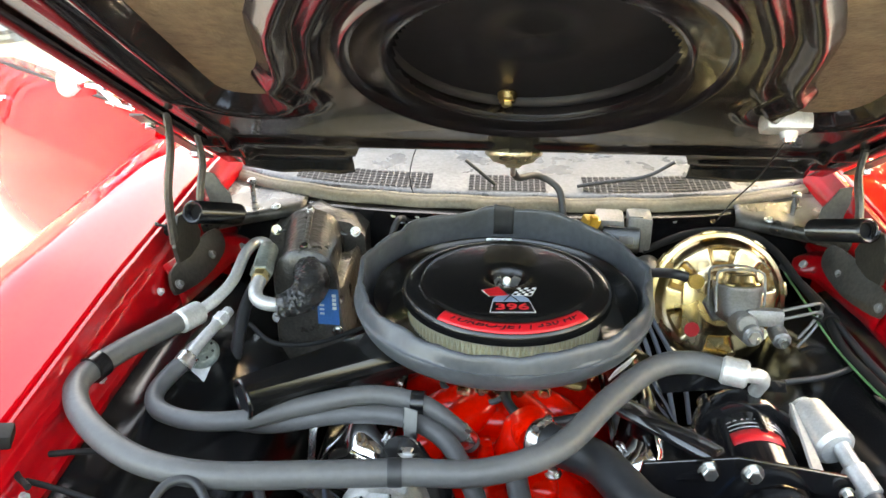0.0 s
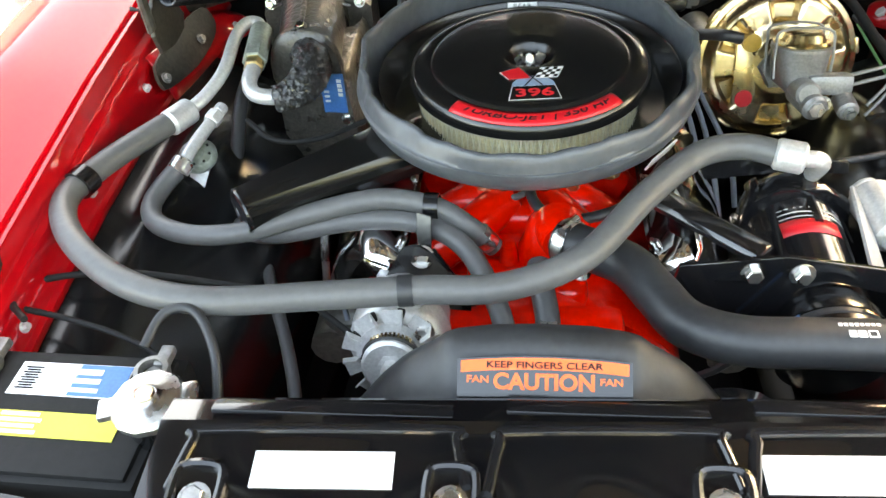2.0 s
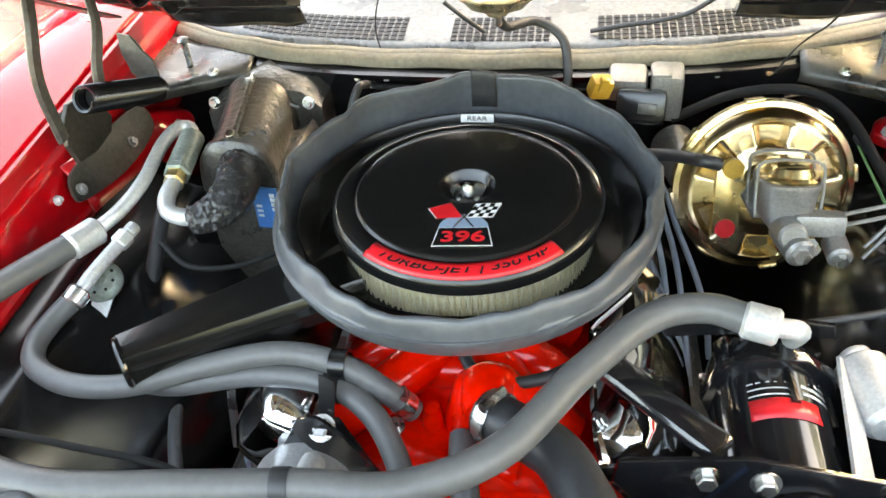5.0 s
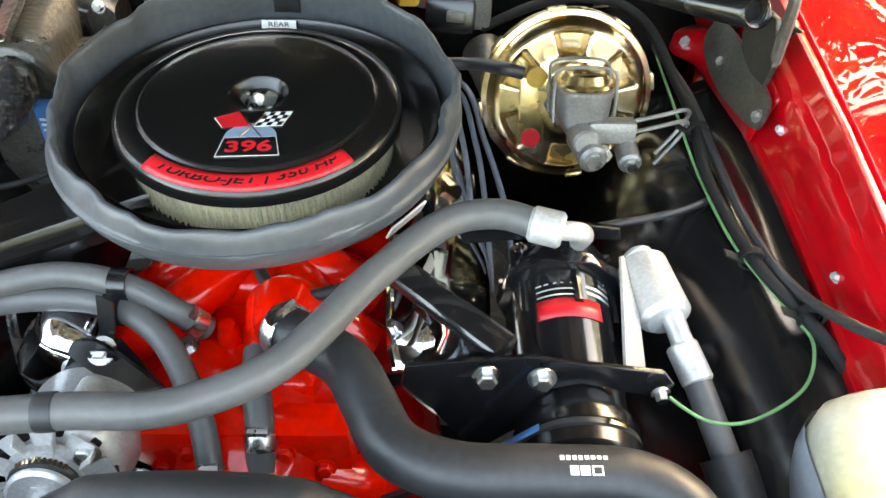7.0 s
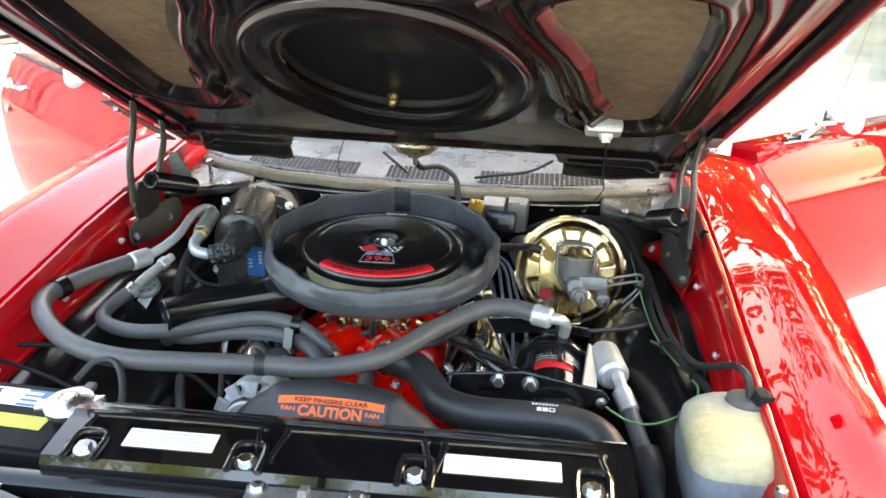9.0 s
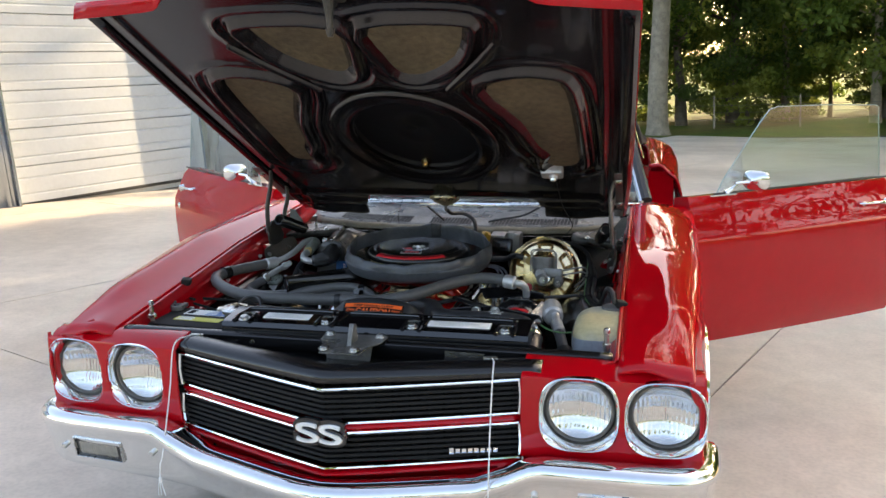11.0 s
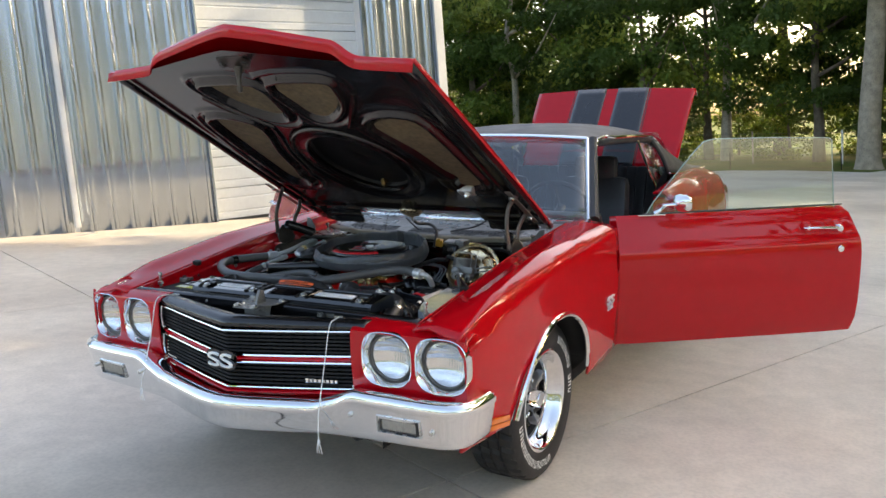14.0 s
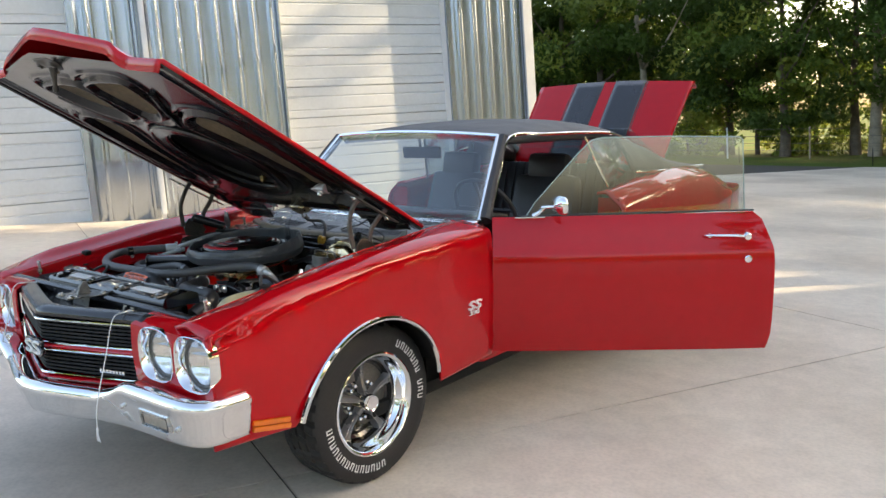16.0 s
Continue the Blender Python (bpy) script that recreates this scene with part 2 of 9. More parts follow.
for m_ in (LEAF, LEAF_DARK):
    n_, l_ = m_.node_tree.nodes, m_.node_tree.links
    p_ = n_["Principled BSDF"]
    tr_, mx_ = n_.new("ShaderNodeBsdfTranslucent"), n_.new("ShaderNodeMixShader")
    mx_.inputs[0].default_value = 0.5
    l_.new(p_.inputs["Base Color"].links[0].from_socket, tr_.inputs[0])
    l_.new(p_.outputs[0], mx_.inputs[1])
    l_.new(tr_.outputs[0], mx_.inputs[2])
    l_.new(mx_.outputs[0], n_["Material Output"].inputs[0])
GLASS = glass_mat("tinted_glass", (0.88, 0.94, 0.96), ior=2.1)
GLASS_WS = glass_mat("windscreen_glass", (0.87, 0.91, 0.91), ior=2.0)
GLASS_LAMP = glass_mat("lamp_glass", (0.97, 0.97, 0.97), ior=1.35)

# ---------------------------------------------------------------- mesh helpers


def spline(pts, n=8, closed=False):
    """Catmull-Rom through points of any dimension."""
    P = [np.array(p, float) for p in pts]
    out = []
    m = len(P)
    for i in range(m if closed else m - 1):
        p1, p2 = P[i], P[(i + 1) % m]
        p0 = P[i - 1] if (i > 0 or closed) else 2 * p1 - p2
        p3 = P[(i + 2) % m] if (i + 2 < m or closed) else 2 * p2 - p1
        for k in range(n):
            t = k / n
            out.append(0.5 * ((2 * p1) + (p2 - p0) * t + (2 * p0 - 5 * p1 + 4 * p2 - p3) * t * t + (3 * p1 - p0 - 3 * p2 + p3) * t ** 3))
    if not closed:
        out.append(P[-1])
    return out


def grid(bm, rows, close_u=False, close_v=False):
    vs = [[bm.verts.new(p) for p in r] for r in rows]
    R, S = len(vs), len(vs[0])
    for i in range(R if close_u else R - 1):
        for j in range(S if close_v else S - 1):
            a, b, c, d = vs[i][j], vs[i][(j + 1) % S], vs[(i + 1) % R][(j + 1) % S], vs[(i + 1) % R][j]
            try:
                bm.faces.new((a, b, c, d))
            except ValueError:
                pass
    return vs


def box(bm, c, s, rot=None, bevel=0.0, taper=None):
    """A box of size s at c, its edges rounded; taper: (sx, sy) of its top against its bottom."""
    m = Matrix.Translation(c) @ (Euler([radians(a) for a in rot]).to_matrix().to_4x4() if rot else Matrix()) @ Matrix.Diagonal((*s, 1))
    b2 = bmesh.new()
    r = bmesh.ops.create_cube(b2, size=1.0)
    if taper:
        for v in r["verts"]:
            if v.co.z > 0:
                v.co.x *= taper[0]
                v.co.y *= taper[1]
    bmesh.ops.transform(b2, matrix=m, verts=b2.verts)
    if bevel:
        bmesh.ops.bevel(b2, geom=b2.edges[:], offset=bevel, segments=2, profile=0.6, affect="EDGES")
    merge(bm, b2)


def merge(bm, b2):
    b2.verts.index_update()
    vs = [bm.verts.new(v.co) for v in b2.verts]
    for f in b2.faces:
        try:
            bm.faces.new([vs[v.index] for v in f.verts])
        except ValueError:
            pass
    b2.free()


def frame_of(d):
    d = Vector(d).normalized()
    a = Vector((0, 0, 1)) if abs(d.z) < 0.9 else Vector((1, 0, 0))
    x = d.cross(a).normalized()
    return x, d.cross(x).normalized(), d


def tube(bm, pts, r, n=10, smooth=6, cap=True, flat=1.0):
    """A round rod or hose through points; r: one radius, or one for each point."""
    rs = list(r) if hasattr(r, "__len__") else [r] * len(pts)
    P = spline([(*p, q) for p, q in zip(pts, rs)], smooth) if smooth > 1 and len(pts) > 2 else [np.array((*p, q)) for p, q in zip(pts, rs)]
    C = [Vector(p[:3]) for p in P]
    x = None
    rings = []
    for i, c in enumerate(C):
        d = (C[min(i + 1, len(C) - 1)] - C[max(i - 1, 0)]).normalized()
        if x is None:
            x = frame_of(d)[0]
        x = (x - d * x.dot(d)).normalized()
        y = d.cross(x)
        rings.append([c + (x * math.cos(2 * math.pi * k / n) + y * math.sin(2 * math.pi * k / n) * flat) * P[i][3] for k in range(n)])
    vs = grid(bm, rings, close_v=True)
    if cap:
        bm.faces.new(vs[0][::-1])
        bm.faces.new(vs[-1])


def lathe(bm, prof, o, axis=(0, 0, 1), n=32, start=0.0, sweep=2 * math.pi):
    """Turns a profile of (radius, height) about an axis through o."""
    x, y, d = frame_of(axis)
    full = abs(sweep - 2 * math.pi) < 1e-6
    k = n if full else n + 1
    rows = [[Vector(o) + d * h + (x * math.cos(start + sweep * i / n) + y * math.sin(start + sweep * i / n)) * max(r, 1e-5) for i in range(k)] for r, h in prof]
    vs = grid(bm, rows, close_v=full)
    for row, (r, h) in ((vs[0], prof[0]), (vs[-1], prof[-1])):
        if r < 1e-4:
            bmesh.ops.pointmerge(bm, verts=row, merge_co=Vector(o) + d * h)
    bmesh.ops.remove_doubles(bm, verts=[v for v in bm.verts if v.is_valid][-1:], dist=0)


def cyl(bm, a, b, r, r2=None, n=16, bevel=0.0):
    a, b = Vector(a), Vector(b)
    h = (b - a).length
    r2 = r if r2 is None else r2
    e = min(bevel, r * 0.5, h * 0.4)
    prof = [(0, 0), (r - e, 0), (r, e), (r2, h - e), (r2 - e, h), (0, h)] if e else [(0, 0), (r, 0), (r2, h), (0, h)]
    lathe(bm, prof, a, b - a, n)


def plate(bm, poly, o, u, v, thick, bevel=0.0):
    """A flat plate: polygon in (u, v) about o, thickened along u x v."""
    u, v = Vector(u), Vector(v)
    w = u.cross(v).normalized()
    b2 = bmesh.new()
    lo = [b2.verts.new(Vector(o) + u * p[0] + v * p[1]) for p in poly]
    hi = [b2.verts.new(Vector(o) + u * p[0] + v * p[1] + w * thick) for p in poly]
    b2.faces.new(lo[::-1])
    top = b2.faces.new(hi)
    for i in range(len(poly)):
        j = (i + 1) % len(poly)
        b2.faces.new((lo[i], lo[j], hi[j], hi[i]))
    if bevel:
        bmesh.ops.bevel(b2, geom=list(top.edges), offset=bevel, segments=2, profile=0.5, affect="EDGES")
    merge(bm, b2)


def hexbolt(bm, o, axis, r=0.011, h=0.009, washer=True):
    x, y, d = frame_of(axis)
    if washer:
        cyl(bm, Vector(o), Vector(o) + d * 0.002, r * 1.45, n=14)
    lathe(bm, [(0, 0.002), (r, 0.002), (r, h * 0.85), (r * 0.85, h), (0, h)], o, axis, n=6)


def part(name, bm, material, parent, label="", smooth=True, solid=0.0, bevel=0.0, angle=35):
    """Links a bmesh as one mesh object under a thing or a part."""
    me = bpy.data.meshes.new(name)
    if not solid:
        bmesh.ops.recalc_face_normals(bm, faces=bm.faces)
    bm.to_mesh(me)
    bm.free()
    if smooth:
        me.shade_smooth()
        me.set_sharp_from_angle(angle=radians(angle))
    me.materials.append(material)
    ob = new(name, me)
    ob.parent = parent
    if label:
        tagged(ob, label)
    if solid:
        s = ob.modifiers.new("thickness", "SOLIDIFY")
        s.thickness, s.offset = solid, -1
    if bevel:
        b = ob.modifiers.new("edge", "BEVEL")
        b.width, b.segments, b.limit_method, b.angle_limit = bevel, 2, "ANGLE", radians(40)
    return ob


def BM():
    return bmesh.new()


def text_part(name, s, size, m, material, parent, thick=0.0008, font_shear=0.0, width=None, label="", bend=None, bold=0.0):
    """Lettering as a mesh, centred, in the xy plane of the pose m; width: its wanted width; bend: radius of the arc on which it runs."""
    cu = bpy.data.curves.new(name, "FONT")
    cu.body, cu.size, cu.extrude, cu.align_x, cu.align_y, cu.shear, cu.offset = s, size, thick, "CENTER", "CENTER", font_shear, size * bold
    tmp = new("tmp", cu)
    dg = bpy.context.evaluated_depsgraph_get()
    me = bpy.data.meshes.new_from_object(tmp.evaluated_get(dg))
    bpy.data.objects.remove(tmp)
    bpy.data.curves.remove(cu)
    me.name = name
    xs = [v.co.x for v in me.vertices]
    k = width / (max(xs) - min(xs)) if width else 1.0
    for v in me.vertices:
        v.co.x *= k
        if bend:
            a = v.co.x / bend
            r = bend - v.co.y
            v.co.x, v.co.y = r * math.sin(a), -r * math.cos(a)
        v.co = m @ v.co
    me.materials.clear()
    me.materials.append(material)
    ob = new(name, me)
    ob.parent = parent
    if label:
        tagged(ob, label)
    return ob


def thing(name, label, category, m=None, group="", kind=""):
    e = tagged(new(name), label, category, group, kind)
    e.empty_display_size = 0.1
    if m is not None:
        e.matrix_world = m
    return e


def basis(o, u, v):
    """A pose with x along u, y along v, at o."""
    u, v = Vector(u).normalized(), Vector(v).normalized()
    w = u.cross(v).normalized()
    v = w.cross(u)
    return Matrix(((u.x, v.x, w.x, o[0]), (u.y, v.y, w.y, o[1]), (u.z, v.z, w.z, o[2]), (0, 0, 0, 1)))


# ---------------------------------------------------------------- ground, drive and lawn


def ground_z(x, y):
    return -(0.0611 * x + 0.033 * y) / (1 + ((x * x + y * y) / 2200.0) ** 2)


WALL_U, WALL_N = Vector((0.3765, 0.9264, 0)), Vector((0.9264, -0.3765, 0))
WALL_O = Vector((-8.99, 3.64, 0))          # s = 0 on the face of the metal building


def on_wall(s, z, out=0.0):
    return WALL_O + WALL_U * s + WALL_N * out + Vector((0, 0, z))


bm = BM()
xs = sorted(set([-900, -500, -300, -180, -120] + list(np.arange(-80, 81, 2.0)) + [120, 180, 300, 500, 900]))
grid(bm, [[(x, y, ground_z(x, y) - 0.012) for y in xs] for x in xs])
ground = part("ground", bm, GRASS, None)
tagged(ground, "flat open grass ground running to the woods", "ground", kind="structure")

# concrete slabs, each with its own edge, between open joints that run along and across the building
JU, JO = Vector((0.36, 0.933, 0)), Vector((0.5, -0.27, 0))
JV = Vector((-0.933, 0.36, 0))
drive = thing("driveway", "pale brushed concrete driveway of square slabs", "pavement", kind="structure")
SLAB_U, SLAB_V, GAP = 4.35, 4.7, 0.010


def grass_edge(x):
    return 28.6 + 0.8 * math.sin(x * 0.21) + (-2.2 if x > 2 else 0) * min(1, (x - 2) / 3 if x > 2 else 0)


for i in range(-4, 7):
    for j in range(-5, 3):
        bm = BM()
        n = 8
        top = []
        ok = True
        for a in range(n + 1):
            row = []
            for b in range(n + 1):
                u = i * SLAB_U + GAP / 2 + (SLAB_U - GAP) * a / n
                v = j * SLAB_V + GAP / 2 + (SLAB_V - GAP) * b / n
                p = JO + JU * u + JV * v
                y = min(p.y, grass_edge(p.x))
                row.append((p.x, y, ground_z(p.x, y)))
            top.append(row)
        mid = top[n // 2][n // 2]
        if mid[1] > 28.4 or (Vector(mid) - WALL_O).dot(WALL_N) < -2.6:
            bm.free()
            continue
        vs = grid(bm, top)
        ring = [vs[0][k] for k in range(n + 1)] + [vs[k][n] for k in range(1, n + 1)] + [vs[n][k] for k in range(n - 1, -1, -1)] + [vs[k][0] for k in range(n - 1, 0, -1)]
        low = [bm.verts.new(v.co - Vector((0, 0, 0.1))) for v in ring]
        for k in range(len(ring)):
            q = (k + 1) % len(ring)
            try:
                bm.faces.new((ring[k], low[k], low[q], ring[q]))
            except ValueError:
                pass
        part("slab", bm, CONCRETE, drive, smooth=True)
bm = BM()
grid(bm, [[(x, min(y, 28.0), ground_z(x, min(y, 28.0)) - 0.009) for y in np.arange(-24, 28.1, 2)] for x in np.arange(-14, 26, 2.0)])
part("joint_filler", bm, JOINT, drive)

# ---------------------------------------------------------------- metal building
building = thing("metal_building", "silver ribbed metal workshop with white overhead doors", "building")
WALL_H = 5.2
DOORS = [(-3.15, 0.0), (3.25, 6.40)]     # openings along the wall
S0, S1 = -6.5, 8.30


def ribbed(bm, s0, s1, z0, z1, pitch=0.305):
    """Ribbed sheet: every foot a flat, a tall rounded rib and a low one beside it."""
    prof = [(0.0, 0.0), (0.115, 0.0), (0.128, 0.003), (0.148, 0.026), (0.156, 0.030), (0.176, 0.030), (0.184, 0.026), (0.204, 0.006), (0.212, 0.004), (0.222, 0.006), (0.236, 0.013), (0.244, 0.013), (0.258, 0.003), (0.270, 0.0)]
    pts, s = [], s0
    while s < s1 - 1e-6:
        for a, h in prof:
            if s + a <= s1:
                pts.append((s + a, h))
        s += pitch
    pts.append((s1, 0.0))
    zs = np.linspace(z0, z1, 5)
    grid(bm, [[on_wall(a, z, h) for z in zs] for a, h in pts])


def sheet(s0, s1, z0, z1):
    bm = BM()
    ribbed(bm, s0, s1, z0, z1)
    part("siding_sheet", bm, SIDING, building, solid=0.004, angle=60)


for s0, s1 in ((S0, -3.19), (0.10, 1.02), (1.10, 3.21), (6.50, 8.10)):
    sheet(s0, s1, 0.12, WALL_H)
for d0, d1 in DOORS:
    sheet(d0 - 0.04, d1 + 0.10, 4.34, WALL_H)
# frame and body behind the sheets
bm = BM()
for s0, s1, z0, z1 in ((S0, -3.15, -0.5, WALL_H), (0.0, 3.25, -0.5, WALL_H), (6.40, S1, -0.5, WALL_H), (-3.15, 0.0, 4.25, WALL_H), (3.25, 6.40, 4.25, WALL_H)):
    a, b, c, d = on_wall(s0, z0, -0.01), on_wall(s1, z0, -0.01), on_wall(s1, z0, -0.30), on_wall(s0, z0, -0.30)
    up = Vector((0, 0, z1 - z0))
    vs = [bm.verts.new(p) for p in (a, b, c, d, a + up, b + up, c + up, d + up)]
    for f in ((0, 1, 5, 4), (1, 2, 6, 5), (2, 3, 7, 6), (3, 0, 4, 7), (4, 5, 6, 7), (3, 2, 1, 0)):
        bm.faces.new([vs[k] for k in f])
part("front_wall", bm, TRIM_WHITE, building, smooth=False)
bm = BM()
pts = [on_wall(S0, 0, -0.3), on_wall(S1, 0, -0.3), on_wall(S1, 0, -9.0), on_wall(S0, 0, -9.0)]
for a, b in ((1, 2), (2, 3), (3, 0)):
    vs = [bm.verts.new(pts[k] + Vector((0, 0, z))) for k, z in ((a, -0.6), (b, -0.6), (b, WALL_H), (a, WALL_H))]
    bm.faces.new(vs)
part("rear_wall", bm, SIDING, building, solid=0.05, smooth=False)
bm = BM()
ridge = [on_wall(S0 - 0.3, WALL_H + 1.3, -4.6), on_wall(S1 + 0.3, WALL_H + 1.3, -4.6)]
front = [on_wall(S0 - 0.3, WALL_H, 0.25), on_wall(S1 + 0.3, WALL_H, 0.25)]
back = [on_wall(S0 - 0.3, WALL_H, -9.4), on_wall(S1 + 0.3, WALL_H, -9.4)]
grid(bm, [front, ridge, back])
part("roof", bm, SIDING, building, solid=0.08, smooth=False)


def trim(s0, s1, z0, z1, out=0.045, depth=0.06, name="trim_strip", mt=TRIM_WHITE):
    bm = BM()
    a = on_wall((s0 + s1) / 2, (z0 + z1) / 2, out - depth / 2)
    m = basis(a, WALL_U, (0, 0, 1))
    b2 = BM()
    box(b2, (0, 0, 0), (s1 - s0, z1 - z0, depth), bevel=0.006)
    bmesh.ops.transform(b2, matrix=m, verts=b2.verts)
    merge(bm, b2)
    part(name, bm, mt, building, smooth=False)


for d0, d1 in DOORS:
    trim(d0 - 0.04, d0, 0.10, 4.34, 0.036, mt=SIDING)
    trim(d1, d1 + 0.10, 0.10, 4.34, mt=SIDING)
    trim(d0, d1, 4.25, 4.34, 0.034)
trim(8.10, 8.30, 0.0, WALL_H, 0.05)
# the overhead doors: sections with pressed ribs
for d0, d1 in DOORS:
    door = thing("overhead_door", "closed white ribbed sectional overhead door", "garage door", group="overhead doors")
    z, k = 0.27, 0
    while z < 4.2:
        bm = BM()
        h = 0.53
        prof = [(0.0, -0.03), (0.0, 0.0), (0.10, 0.0), (0.115, -0.012), (0.125, -0.012), (0.14, 0.0), (0.33, 0.0), (0.345, -0.012), (0.355, -0.012), (0.37, 0.0), (0.515, 0.0), (0.522, -0.03)]
        ss = np.linspace(d0, d1, 7)
        grid(bm, [[on_wall(s, z + a, -0.20 + o) for s in ss] for a, o in prof])
        part("door_section", bm, DOOR_WHITE, door, smooth=False)
        z += h
        k += 1
    bm = BM()
    grid(bm, [[on_wall(d0, 0.15, -0.25), on_wall(d1, 0.15, -0.25)], [on_wall(d0, 4.35, -0.25), on_wall(d1, 4.35, -0.25)]])
    part("door_backing", bm, TRIM_WHITE, door, solid=0.02, smooth=False)
    bm = BM()
    a = on_wall((d0 + d1) / 2, 0.25, -0.21)
    b2 = BM()
    box(b2, (0, 0, 0), (d1 - d0, 0.05, 0.045), bevel=0.01)
    bmesh.ops.transform(b2, matrix=basis(a, WALL_U, (0, 0, 1)), verts=b2.verts)
    merge(bm, b2)
    part("bottom_seal", bm, RUBBER_DARK, door)
# downspout with splash foot
spout = thing("downspout", "pale metal downspout with a splash block at the drive", "downspout")
bm = BM()
b2 = BM()
box(b2, (0, 0, 0), (0.085, WALL_H - 0.45, 0.075), bevel=0.012)
bmesh.ops.transform(b2, matrix=basis(on_wall(1.06, WALL_H / 2 + 0.22, 0.055), WALL_U, (0, 0, 1)), verts=b2.verts)
merge(bm, b2)
part("pipe", bm, TRIM_WHITE, spout)
bm = BM()
b2 = BM()
lathe(b2, [(0, 0), (0.20, 0), (0.22, 0.05), (0.18, 0.06), (0.16, 0.03), (0, 0.03)], (0, 0, 0), n=24)
bmesh.ops.transform(b2, matrix=Matrix.Translation(on_wall(1.06, 0.31, 0.22)), verts=b2.verts)
merge(bm, b2)
part("splash_block", bm, CAST, spout, "grey splash block")
# footing strip at the wall's foot
bm = BM()
grid(bm, [[on_wall(s, 0.10 + ground_z(*on_wall(s, 0).xy) * 0 - 0.5, 0.02), on_wall(s, 0.125, 0.02)] for s in (S0, 0, 3, S1)])
part("footing", bm, CONCRETE, building, solid=0.05, smooth=False)

# ---------------------------------------------------------------- trees


def crown_mesh(name, seed, radius, height, count, leaf, material):
    """Leaves in loose clumps round a branching frame, with gaps between."""
    rnd = np.random.RandomState(seed)
    clumps = []
    for _ in range(46):
        a, h = rnd.rand() * 2 * math.pi, rnd.rand()
        rr = radius * (0.25 + 0.75 * math.sqrt(rnd.rand())) * (0.55 + 0.6 * math.sin(math.pi * min(1, h * 0.85 + 0.12)))
        clumps.append((rr * math.cos(a), rr * math.sin(a), h * height, radius * (0.16 + 0.2 * rnd.rand())))
    n = count
    idx = rnd.randint(0, len(clumps), n)
    c = np.array(clumps)[idx]
    d = rnd.normal(size=(n, 3))
    d /= np.linalg.norm(d, axis=1)[:, None]
    pos = c[:, :3] + d * (c[:, 3] * rnd.rand(n) ** 0.4)[:, None] * np.array((1, 1, 0.6))
    u = rnd.normal(size=(n, 3))
    u /= np.linalg.norm(u, axis=1)[:, None]
    w = np.cross(u, rnd.normal(size=(n, 3)))
    w /= np.linalg.norm(w, axis=1)[:, None]
    s = (leaf * (0.6 + 0.8 * rnd.rand(n)))[:, None]
    verts = np.empty((n * 4, 3))
    verts[0::4], verts[1::4], verts[2::4], verts[3::4] = pos - u * s, pos + w * s * 0.5, pos + u * s, pos - w * s * 0.5
    me = bpy.data.meshes.new(name)
    me.from_pydata(verts.tolist(), [], np.arange(n * 4).reshape(n, 4).tolist())
    me.materials.append(material)
    return me


def tree_trunk(bm, h, r, seed, limbs=5, base=0.45):
    rnd = random.Random(seed)
    pts = [(rnd.uniform(-0.12, 0.12) * k * 0.5, rnd.uniform(-0.12, 0.12) * k * 0.5, h * k / 5) for k in range(6)]
    tube(bm, [(0, 0, -0.4)] + pts, [r * 1.5, r * 1.2] + [r * (1 - 0.14 * k) for k in range(1, 6)], n=12, smooth=3)
    for _ in range(limbs):
        k = rnd.uniform(base, 0.95)
        a = rnd.uniform(0, 6.28)
        q = Vector(pts[int(k * 5)])
        L = h * rnd.uniform(0.2, 0.4)
        e = q + Vector((math.cos(a) * L, math.sin(a) * L, L * 0.7))
        mdl = (q + e) / 2 + Vector((0, 0, -0.1 * L))
        tube(bm, [q, mdl, e], [r * 0.4, r * 0.26, r * 0.08], n=7, smooth=3)


TREE_KINDS = []
for k, (rad, hei, cnt, leaf, mt, bark) in enumerate(((4.2, 8.0, 12000, 0.125, LEAF, BARK), (3.6, 7.0, 11000, 0.118, LEAF_DARK, BARK_DARK), (4.6, 9.0, 12500, 0.135, LEAF_DARK, BARK_DARK), (2.6, 5.0, 7000, 0.105, LEAF, BARK_DARK))):
    cm = crown_mesh("crown", 11 + k, rad, hei, cnt, leaf, mt)
    bt = BM()
    tree_trunk(bt, hei * 1.25, 0.20 + 0.03 * k if k < 3 else 0.10, 5 + k)
    tm = bpy.data.meshes.new("trunk")
    bmesh.ops.recalc_face_normals(bt, faces=bt.faces)
    bt.to_mesh(tm)
    bt.free()
    tm.shade_smooth()
    tm.materials.append(bark)
    TREE_KINDS.append((cm, tm, hei))


def tree(x, y, kind, s=1.0, turn=0.0, lift=2.6, label="tall leafy broadleaf tree at the edge of the woods", group="trees of the wood edge"):
    cm, tm, hei = TREE_KINDS[kind]
    e = thing("tree", label, "tree", Matrix.Translation((x, y, ground_z(x, y))) @ pose(0, 0, 0, 0, 0, turn) @ Matrix.Diagonal((s, s, s, 1)), group=group)
    t = new("trunk", tm)
    t.parent = e
    c = new("crown", cm)
    c.parent = e
    c.location = (0, 0, lift)
    return e


